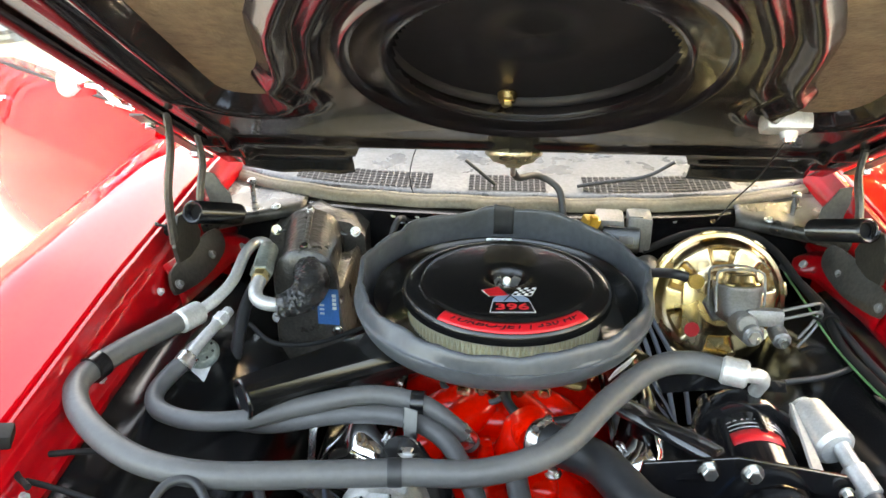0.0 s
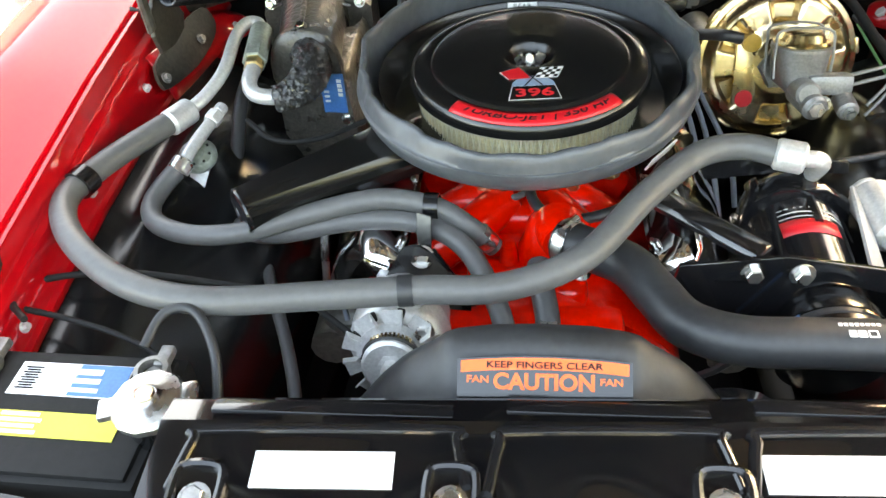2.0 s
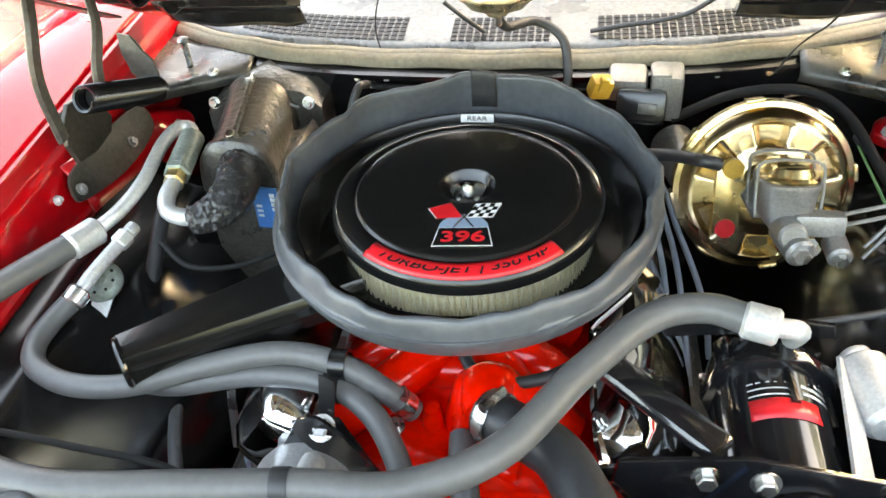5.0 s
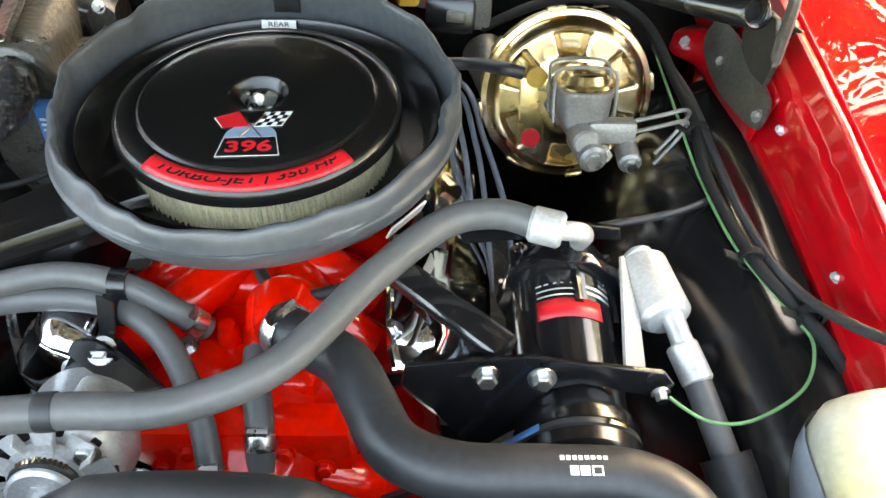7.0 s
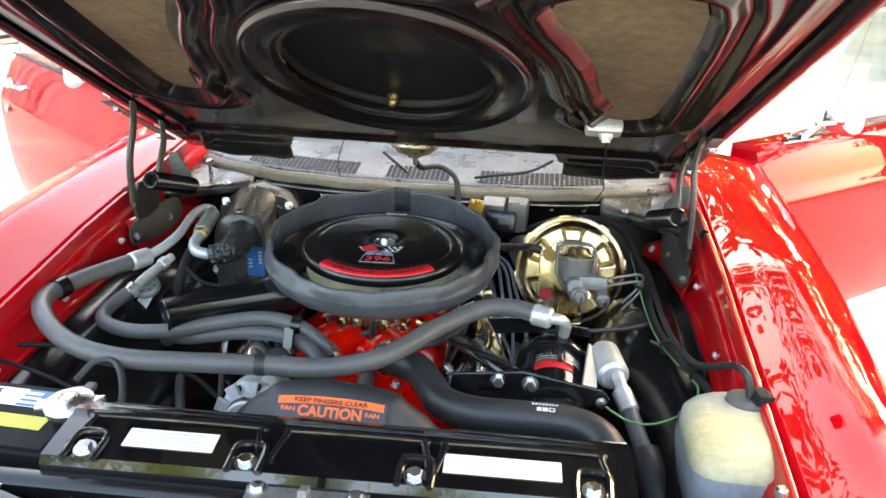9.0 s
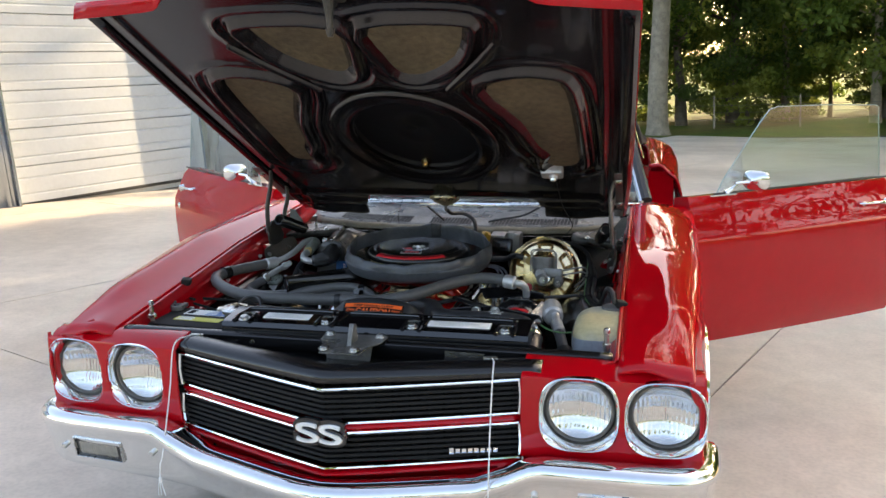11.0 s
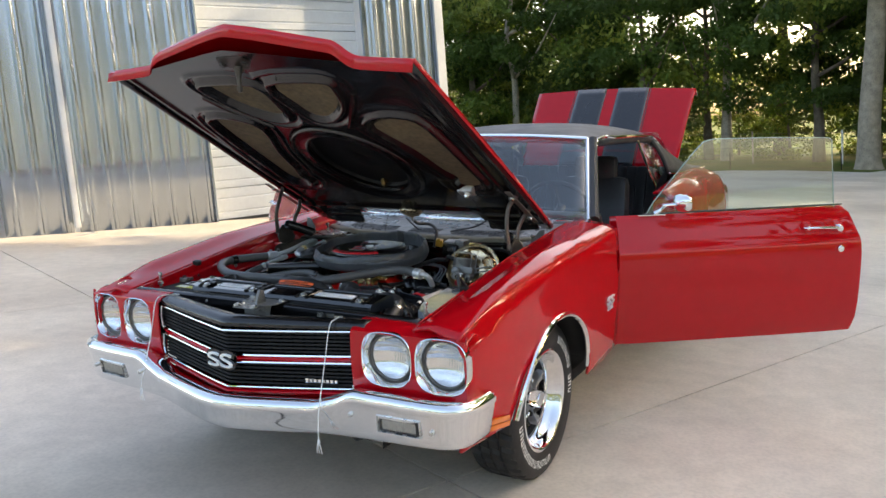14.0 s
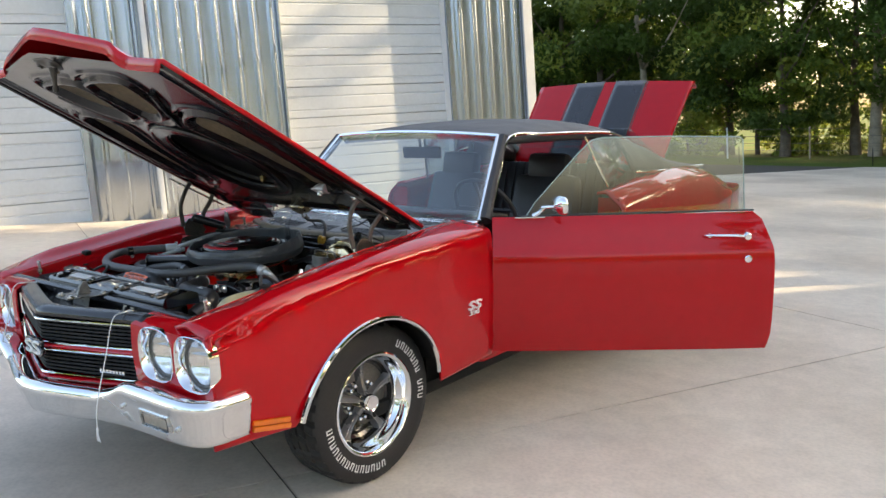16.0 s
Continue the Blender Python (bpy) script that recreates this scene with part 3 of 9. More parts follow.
rnd = random.Random(4)
for k in range(30):
    x = -34 + k * 2.3 + rnd.uniform(-0.9, 0.9)
    tree(x, 35.5 + rnd.uniform(-1.0, 2.5), rnd.choice((0, 1, 1, 2)), rnd.uniform(0.9, 1.25), rnd.uniform(0, 360), lift=rnd.uniform(1.2, 3.2))
for k in range(11):
    x = -44 + k * 8.0 + rnd.uniform(-1.5, 1.5)
    tree(x, 42 + rnd.uniform(-1.5, 3), rnd.choice((1, 2, 2)), rnd.uniform(1.2, 1.6), rnd.uniform(0, 360), lift=rnd.uniform(1.5, 3))
for k in range(26):
    x = -38 + k * 3.0 + rnd.uniform(-1.2, 1.2)
    tree(x, 37.5 + rnd.uniform(-1.5, 3.5), 3, rnd.uniform(0.7, 1.1), rnd.uniform(0, 360), lift=0.0, label="low leafy undergrowth tree at the wood's foot", group="undergrowth of the wood edge")
# the pale trunk that stands out on the lawn
big = thing("tree", "large pale-barked tree standing free on the lawn", "tree", Matrix.Translation((1.05, 29.6, ground_z(1.05, 29.6))))
bm = BM()
tube(bm, [(0, 0, -0.2), (0.0, 0, 0.3), (0.05, 0, 2), (0.25, 0, 5), (0.35, 0.1, 8), (0.2, 0, 11)], [0.62, 0.42, 0.36, 0.32, 0.28, 0.15], n=16, smooth=4)
for a, z, L in ((0.3, 5.0, 3.0), (2.4, 6.0, 3.5), (4.0, 7.2, 3.0), (5.5, 8.0, 2.6)):
    tube(bm, [(0.25, 0, z), (0.25 + math.cos(a) * L * 0.5, math.sin(a) * L * 0.5, z + L * 0.3), (0.25 + math.cos(a) * L, math.sin(a) * L, z + L * 0.8)], [0.13, 0.09, 0.03], n=8, smooth=3)
part("trunk", bm, BARK, big)
c = new("crown", TREE_KINDS[0][0])
c.parent, c.location = big, (0.2, 0, 6.0)

# wire fence before the wood
fence = thing("wire_fence", "low wire fence on slim posts before the woods", "fence")
for k in range(-9, 10):
    x = k * 3.4
    y = 33.2 + 0.03 * x
    bm = BM()
    cyl(bm, (x, y, ground_z(x, y) - 0.3), (x, y, ground_z(x, y) + 1.35), 0.035, n=8)
    part("post", bm, BARK if k % 3 else TRIM_WHITE, fence)
for h in (0.35, 0.65, 0.95, 1.25):
    bm = BM()
    tube(bm, [(k * 3.4, 33.2 + 0.03 * k * 3.4, ground_z(k * 3.4, 33.2 + 0.03 * k * 3.4) + h) for k in range(-9, 10)], 0.008, n=5, smooth=1)
    part("wire", bm, DULL_STEEL, fence)
for x, y in ((-3.6, 29.0), (0.2, 29.1), (-8.5, 29.6)):
    e = thing("marker_stake", "thin dark marker stake at the lawn's edge", "stake", Matrix.Translation((x, y, ground_z(x, y))), group="stakes on the lawn")
    bm = BM()
    cyl(bm, (0, 0, -0.1), (0, 0, 0.62), 0.02, 0.016, n=8)
    part("rod", bm, BLACK_MATT, e)

# unseen tall trees added towards the low sun: they keep the drive in shade, a gap lights the wall
SH, SL = Vector((math.cos(SUN_AZ), math.sin(SUN_AZ), 0)), Vector((-math.sin(SUN_AZ), math.cos(SUN_AZ), 0))
rnd = random.Random(8)
for row, dist in ((0, 39.0), (1, 44.0)):
    for k in range(7):
        p = SH * (dist + rnd.uniform(-1, 1)) + SL * (-0.8 - row * 0.8 - k * 4.6)
        tree(p.x, p.y, 2, rnd.uniform(1.65, 1.8), rnd.uniform(0, 360), lift=2.0, label="unseen tall tree added to shade the drive", group="tall trees of the wood")
# two more with raised crowns, added to keep sun off the upper wall
for l, dist, lift in ((10.5, 41.0, 7.0), (15.0, 43.0, 6.6)):
    p = SH * dist + SL * l
    tree(p.x, p.y, 3, 3.0, 40.0 * l, lift=lift, label="unseen tall slim tree added to shade the upper wall", group="tall trees of the wood")
# unseen trees added behind the viewer, as a dark line for chrome and paint to mirror
for k in range(9):
    a = radians(-128 + k * 9.0)
    r = 27 + rnd.uniform(-2, 3)
    tree(3 + r * math.cos(a), r * math.sin(a), rnd.choice((0, 1)), rnd.uniform(0.8, 1.0), rnd.uniform(0, 360), lift=rnd.uniform(0.6, 1.6), label="unseen leafy tree added behind the viewer for reflections", group="trees round the drive")
# out-of-view trees, placed for their leafy reflections in the fenders
for a, r in ((-4, 20), (13, 19)):
    a = radians(a)
    tree(2 + r * math.cos(a), r * math.sin(a), 0, rnd.uniform(1.25, 1.4), rnd.uniform(0, 360), lift=4.6, label="tall open-crowned tree beside the drive, out of view, mirrored in the paint", group="trees beside the drive")
tree(6.6, 13.4, 0, 1.45, 70.0, lift=4.4, label="tall open-crowned tree beside the drive, out of view, mirrored in the paint", group="trees beside the drive")
tree(11.5, 19.5, 0, 1.7, 130.0, lift=4.6, label="tall open-crowned tree beside the drive, out of view, mirrored in the paint", group="trees beside the drive")

# ---------------------------------------------------------------- the car: body
# local axes: x to the car's left, y to its rear, z up, from the ground under the front axle
CAR = Matrix(((0.99815, 0.00085, 0.06074, 0), (0, 0.9999, -0.01399, 0), (-0.06075, 0.01396, 0.99806, 0), (0, 0, 0, 1)))
car = thing("car", "red two-door muscle car, black vinyl roof, hood and doors open", "car", CAR)
HUB_Z, WHEEL_X, REAR_Y = 0.333, 0.752, 2.845


def fender_section(y):
    """Half section of the front fender from the hood gap out and down to the sill (x, z)."""
    zi = np.interp(y, [-0.77, -0.7, -0.5, -0.04, 0.44, 0.66], [0.795, 0.806, 0.832, 0.893, 0.932, 0.945])
    zc = np.interp(y, [-0.77, -0.70, -0.5, -0.05, 0.45, 0.66], [0.790, 0.812, 0.866, 0.920, 0.943, 0.950])
    xo = np.interp(y, [-0.77, -0.5, -0.1, 0.3, 0.66], [0.868, 0.888, 0.905, 0.912, 0.916])
    zb = np.interp(y, [-0.77, -0.6, 0.30, 0.66], [0.405, 0.398, 0.335, 0.360])
    zm = 0.70 + 0.02 * y
    return [(0.675, zi), (0.74, zi + 0.012), (0.80, zc), (0.845, zc - 0.006), (xo - 0.022, zc - 0.022), (xo - 0.006, zc - 0.06), (xo, zm + 0.06), (xo + 0.006, zm - 0.03), (xo, 0.55), (xo - 0.006, 0.48), (xo - 0.012, zb + 0.05), (xo - 0.024, zb)]


ARCH_Y, ARCH_Z, ARCH_R = -0.085, 0.315, 0.375


def flange_drop(y):
    """How far the red inner rail reaches down from the fender's edge."""
    return float(np.interp(y, [-0.7, -0.4, -0.19, 0.0, 0.13, 0.36, 0.6], [0.088, 0.092, 0.100, 0.118, 0.135, 0.150, 0.150]))


def fender(k, name):
    """Outer panel, cut away over the wheel by drawing the rows down to the arch."""
    ys = sorted(set(list(np.linspace(-0.77, 0.635, 30)) + [ARCH_Y - ARCH_R, ARCH_Y + ARCH_R, ARCH_Y - ARCH_R + 0.01, ARCH_Y + ARCH_R - 0.01]))
    rows = []
    for y in ys:
        sec = spline(fender_section(y), 4)
        d = y - ARCH_Y
        low = ARCH_Z + math.sqrt(max(0.0, ARCH_R ** 2 - d * d)) if abs(d) < ARCH_R else None
        if low:
            zs = [p[1] for p in sec]
            cut = next((i for i, z in enumerate(zs) if z < low and i > 16), len(zs) - 1)
            keep = sec[:cut] + [np.array((np.interp(-low, [-zs[cut - 1], -zs[cut]], [sec[cut - 1][0], sec[cut][0]]), low))]
            # same count of points again
            t = np.linspace(0, len(keep) - 1, len(sec))
            sec = [np.array((np.interp(q, range(len(keep)), [p[0] for p in keep]), np.interp(q, range(len(keep)), [p[1] for p in keep]))) for q in t]
        rows.append([(k * p[0], y, p[1]) for p in sec])
    bm = BM()
    grid(bm, rows)
    bmesh.ops.recalc_face_normals(bm, faces=bm.faces)
    if sum(f.normal.z for f in bm.faces) < 0:
        bmesh.ops.reverse_faces(bm, faces=bm.faces)
    ob = part(name, bm, RED, car, solid=0.012, angle=50)
    # wheel opening moulding
    bm = BM()
    pts = []
    for a in np.linspace(14, 170, 26):
        y, z = ARCH_Y - math.cos(radians(a)) * ARCH_R, ARCH_Z + math.sin(radians(a)) * ARCH_R
        x = np.interp(z, [0.25, 0.45, 0.55, 0.7], [0.862, 0.892, 0.905, 0.908])
        pts.append((k * (x + 0.002), y, z))
    tube(bm, pts, 0.011, n=8, smooth=1)
    part("wheel_opening_moulding", bm, CHROME, ob, "bright wheel opening moulding")
    # inner flange beside the hood opening, with its pressed ribs
    bm = BM()
    rows = []
    for y in np.linspace(-0.72, 0.60, 67):
        zi = fender_section(y)[0][1]
        e = 0.004 * (0.5 + 0.5 * math.cos((y - 0.06) * 2 * math.pi / 0.12)) ** 6 * (abs(y + 0.05) < 0.30)
        dz = flange_drop(y)
        rows.append([(k * p, y, z) for p, z in ((0.676, zi), (0.669, zi - 0.003), (0.667, zi - 0.008), (0.6655, zi - 0.030), (0.662, zi - 0.036), (0.656 - e, zi - 0.040), (0.653 - e, zi - 0.046), (0.650 - e * 0.8, zi - 0.046 - (dz - 0.046) * 0.5), (0.645, zi - dz + 0.006), (0.641, zi - dz), (0.634, zi - dz - 0.003), (0.632, zi - dz - 0.012))])
    grid(bm, rows)
    part("inner_flange", bm, RED_INNER, ob, solid=0.003, angle=30)
    # splash shield over the wheel
    bm = BM()
    rows = []
    for y in np.linspace(-0.62, 0.27, 26):
        zi = fender_section(y)[0][1]
        b = math.exp(-((y + 0.03) / 0.27) ** 2)
        rows.append([(k * p[0], y, p[1]) for p in spline([(0.660, zi - flange_drop(y) + 0.004), (0.632, zi - flange_drop(y) - 0.015), (0.604, zi - flange_drop(y) - 0.024), (0.562, zi - flange_drop(y) - 0.060 + 0.042 * b), (0.51 - 0.03 * b, zi - 0.26 + 0.08 * b), (0.45 - 0.06 * b, 0.48 + 0.08 * b), (0.44 - 0.05 * b, 0.28)], 4)])
    grid(bm, rows)
    part("splash_shield", bm, BLACK_SATIN, ob, "satin black inner wheel housing", solid=0.004, angle=60)
    return ob


fender_l = fender(1, "front_fender")
fender_r = fender(-1, "front_fender")
# badge on each fender
for k, f in ((1, fender_l), (-1, fender_r)):
    m = basis((k * 0.9235, 0.482, 0.622), (0, k, 0), (0, 0, 1))
    text_part("badge", "SS", 0.052, m, BADGE, f, 0.004, width=0.092, bold=0.02, font_shear=0.2, label="bright badge letters")
    text_part("badge", "396", 0.026, basis((k * 0.9215, 0.482, 0.590), (0, k, 0), (0, 0, 1)), BADGE, f, 0.003, width=0.068, bold=0.02, font_shear=0.2, label="small bright badge numerals")
    bm = BM()
    for z in (0.428, 0.449):
        box(bm, (k * 0.8765, -0.568, z), (0.014, 0.150, 0.018), rot=(-11.5, 0, k * -3), bevel=0.004)
    part("side_marker_lamp", bm, AMBER, f, "amber side marker lamp")

# ---- nose panel with the lamp pods, grille, valance

for k in (1, -1):
    bm = BM()
    rows = []
    for x in np.linspace(0.455, 0.872, 126):
        f = (x - 0.455) / 0.417
        yf = -0.800 + 0.028 * f
        zt = 0.795 - 0.012 * f ** 2
        rows.append([(k * x, p, z) for p, z in [(-0.690, zt - 0.004), (-0.712, zt + 0.006), (yf + 0.03, zt), (yf + 0.004, zt - 0.014)] + [(yf - 0.008 + 0.005 * ((z - 0.69) / 0.09) ** 2, z) for z in np.linspace(0.776, 0.575, 60)] + [(yf + 0.02, 0.555), (yf + 0.06, 0.53)]])
    grid(bm, rows)
    gone = []
    for f_ in bm.faces:
        c = f_.calc_center_median()
        if c.y < -0.75 and any((abs(abs(c.x) - cx) ** 3 + abs(c.z - cz) ** 3) ** (1 / 3) < 0.0875 for cx, cz in ((0.787, 0.688), (0.590, 0.690))):
            gone.append(f_)
    bmesh.ops.delete(bm, geom=gone, context="FACES")
    part("header_panel", bm, RED, car, "red panel round the headlamps", solid=0.006, angle=45)
for k in (1, -1):
    bm = BM()
    rows = [[(k * x, y, z) for y, z in ((-0.77, 0.79), (-0.775, 0.69), (-0.77, 0.60), (-0.74, 0.53))] for x in (0.868, 0.872)]
    grid(bm, rows)
    part("fender_nose", bm, RED, fender_l if k > 0 else fender_r, solid=0.01)


def headlamp(x, y, z):
    """Sealed beam lamp in a bright rounded-square bezel."""
    yy = y - (0.020 if abs(x) > 0.7 else 0.027)
    bm = BM()
    rows = []
    n = 64
    for s, d, q in ((0.0905, 0.030, 3.0), (0.0930, 0.004, 3.0), (0.0925, -0.006, 3.0), (0.0905, -0.008, 3.0), (0.0885, -0.005, 2.9), (0.0862, 0.003, 2.6), (0.0830, 0.016, 2.2), (0.0820, 0.030, 2.0), (0.0815, 0.05, 2.0)):
        row = []
        for i in range(n):
            a = 2 * math.pi * i / n
            r = s / (abs(math.cos(a)) ** q + abs(math.sin(a)) ** q) ** (1 / q)
            row.append((x + r * math.cos(a), yy + d + 0.067 * r * math.cos(a) * (1 if x > 0 else -1), z + r * math.sin(a)))
        rows.append(row)
    grid(bm, rows, close_v=True)
    lamp = part("headlamp", bm, CHROME, car, "round sealed-beam headlamp in a bright bezel", angle=40)
    bm = BM()
    rows = []
    for r in np.linspace(0.0735, 0.0, 26):
        row = []
        for i in range(120):
            a = 2 * math.pi * i / 120
            u, w = r * math.cos(a), r * math.sin(a)
            band = 0.0011 * math.sin(u * 2 * math.pi / 0.0105) * (1 if -0.052 < w < 0.036 else 0.2) + 0.0009 * math.sin(w * 2 * math.pi / 0.034)
            row.append((x + u, yy + 0.030 + 0.030 * (1 - (r / 0.0735) ** 2) + band, z + w))
        rows.append(row)
    grid(bm, rows, close_v=True)
    part("reflector", bm, LENS, lamp, "fluted silvered reflector", angle=80)
    bm = BM()
    lathe(bm, [(0.075, 0.0), (0.069, 0.0055), (0.052, 0.0125), (0.030, 0.0175), (0.012, 0.0195), (0.0, 0.020)], (x, yy + 0.026, z), (0, -1, 0), 40)
    lens = part("lens", bm, GLASS_LAMP, lamp, "clear domed lens")
    lens.visible_shadow = False
    bm = BM()
    lathe(bm, [(0.0825, 0.006), (0.0805, 0.011), (0.0765, 0.013), (0.0735, 0.010), (0.0735, 0.002)], (x, yy + 0.034, z), (0, -1, 0), 40)
    part("retaining_ring", bm, DULL_STEEL, lamp, "dull steel retaining ring")
    bm = BM()
    lathe(bm, [(0.0, 0), (0.088, 0), (0.088, 0.038), (0.074, 0.034), (0.074, 0.004), (0, 0.004)], (x, yy + 0.080, z), (0, -1, 0), 36)
    part("bucket", bm, BLACK_MATT, lamp)


for k in (1, -1):
    headlamp(k * 0.787, -0.762, 0.688)
    headlamp(k * 0.590, -0.768, 0.690)


def vee(x, centre, side=-0.79):
    """Depth of the pointed nose across the car."""
    return centre + (side - centre) * min(1, abs(x) / 0.455) ** 1.1


GX = np.linspace(-0.452, 0.452, 41)


def grille_zs(x, lower):
    c = abs(x) / 0.455
    if lower:
        return 0.565 - 0.012 * (1 - c), 0.655 - 0.012 * (1 - c)
    return 0.680 - 0.012 * (1 - c), 0.765 - 0.010 * (1 - c)


bm = BM()
grid(bm, [[(x, vee(x, -0.905) + 0.055, z) for z in np.linspace(0.54, 0.78, 4)] for x in GX])
grille = part("grille", bm, BLACK_MATT, car, "black horizontal-bar grille split by red bands", solid=0.006, smooth=False)
for lower in (True, False):
    for q in np.linspace(0.12, 0.88, 6):
        bm = BM()
        rows = []
        for x in GX:
            z0, z1 = grille_zs(x, lower)
            z = z0 + (z1 - z0) * q
            y = vee(x, -0.915)
            rows.append([(x, y + 0.035, z + 0.003), (x, y + 0.006, z + 0.004), (x, y + 0.004, z - 0.002), (x, y + 0.03, z - 0.004)])
        grid(bm, rows, close_v=True)
        part("bar", bm, BLACK_MATT, grille, smooth=False)
    bm = BM()
    for x in np.linspace(-0.43, 0.43, 23):
        z0, z1 = grille_zs(x, lower)
        box(bm, (x, vee(x, -0.915) + 0.03, (z0 + z1) / 2), (0.004, 0.03, z1 - z0))
    part("fin", bm, BLACK_SATIN, grille, smooth=False)
    bm = BM()
    for i in range(2):
        pts = []
        for x in GX:
            z0, z1 = grille_zs(x, lower)
            pts.append((x, vee(x, -0.925) + 0.002, (z0, z1)[i]))
        tube(bm, pts, 0.0045, n=8, smooth=1)
    for k in (1, -1):
        z0, z1 = grille_zs(0.452, lower)
        tube(bm, [(k * 0.452, -0.792, z0), (k * 0.455, -0.794, (z0 + z1) / 2), (k * 0.452, -0.792, z1)], 0.0065, n=8, smooth=2)
    part("bright_surround", bm, CHROME, grille, "thin bright surround")
# red bands below and between
for zc, hh in ((0.667, 0.027), (0.548, 0.022)):
    bm = BM()
    grid(bm, [[(x, vee(x, -0.922) + 0.006, zc + hh / 2 - 0.011 * (1 - abs(x) / 0.455)), (x, vee(x, -0.93) - 0.002, zc - 0.011 * (1 - abs(x) / 0.455)), (x, vee(x, -0.922) + 0.008, zc - hh / 2 - 0.011 * (1 - abs(x) / 0.455)), (x, vee(x, -0.90) + 0.05, zc - hh / 2 - 0.011 * (1 - abs(x) / 0.455))] for x in GX])
    part("red_band", bm, RED, grille, "red painted band", solid=0.004)
# emblem letters
for i, x in enumerate((-0.029, 0.029)):
    m = basis((x, -0.946, 0.652), (1, 0, 0), (0, 0, 1))
    text_part("emblem_letter", "S", 0.068, m, WHITE, grille, 0.006, width=0.054, label="white-faced bright letter")
    text_part("emblem_backing", "S", 0.086, basis((x, -0.9385, 0.652), (1, 0, 0), (0, 0, 1)), BLACK_GLOSS, grille, 0.006, width=0.076, bold=0.05)
    text_part("emblem_letter_edge", "S", 0.074, basis((x, -0.942, 0.652), (1, 0, 0), (0, 0, 1)), CHROME, grille, 0.006, width=0.060)
m = basis((0.345, -0.832, 0.592), (0.96, 0.27, 0), (0, 0, 1))
bm = BM()
for i in range(8):
    b2 = BM()
    box(b2, (-0.052 + i * 0.0150, 0, 0), (0.011, 0.012 if i else 0.016, 0.004), bevel=0.0015)
    bmesh.ops.transform(b2, matrix=m, verts=b2.verts)
    merge(bm, b2)
part("script_plate", bm, CHROME, grille, "row of small bright maker's letters drawn as bars")

# top panel behind the grille (black, pointed)
bm = BM()
rows = []
for x in np.linspace(-0.50, 0.50, 33):
    c = max(0, 1 - abs(x) / 0.5)
    yf = vee(x, -0.915, -0.785)
    rows.append([(x, yf - 0.004, 0.772 - 0.004 * c), (x, yf + 0.006, 0.786), (x, yf + 0.03, 0.794), (x, yf + 0.055, 0.792), (x, yf + 0.068, 0.772), (x, yf + 0.10 + 0.02 * c, 0.765), (x, -0.722, 0.762)])
grid(bm, rows)
part("grille_top_panel", bm, BLACK_SATIN, car, "black rubber-edged panel over the grille", solid=0.006, angle=50)

# ---- front bumper


def bumper_pt(x):
    a = abs(x)
    y = np.interp(a, [0, 0.15, 0.42, 0.55, 0.80, 0.88, 0.915, 0.93], [-1.005, -0.985, -0.905, -0.885, -0.868, -0.85, -0.80, -0.70])
    return y


plan = [(0.0, -1.000), (0.08, -0.990), (0.20, -0.958), (0.34, -0.915), (0.46, -0.892), (0.60, -0.882), (0.75, -0.872), (0.83, -0.858), (0.882, -0.825), (0.905, -0.780), (0.912, -0.72), (0.914, -0.670)]
half = [Vector((p[0], p[1])) for p in spline(plan, 5)]
line = [Vector((-p.x, p.y)) for p in half[:0:-1]] + half
bm = BM()
rows = []
for i, p in enumerate(line):
    t = (line[min(i + 1, len(line) - 1)] - line[max(i - 1, 0)]).normalized()
    o = Vector((t.y, -t.x))
    a = abs(p.x)
    zt = 0.543 + np.interp(a, [0, 0.36, 0.43, 0.50, 0.95], [0.0, 0.004, 0.025, 0.058, 0.052])
    zb = np.interp(a, [0, 0.3, 0.6, 0.95], [0.418, 0.424, 0.432, 0.440])
    sec = spline([(-0.085, zt - 0.016), (-0.030, zt - 0.002), (-0.008, zt - 0.006), (0.004, zt - 0.018), (0.006, zt - 0.032), (0.001, zt - 0.048), (-0.008, (zt + zb) / 2 - 0.012), (-0.018, zb + 0.016), (-0.030, zb), (-0.06, zb - 0.004)], 3)
    rows.append([(p.x + o.x * q[0], p.y + o.y * q[0], q[1]) for q in sec])
grid(bm, rows)
bumper = part("front_bumper", bm, CHROME, car, "chrome front bumper pointed in the middle", solid=0.004, angle=40)
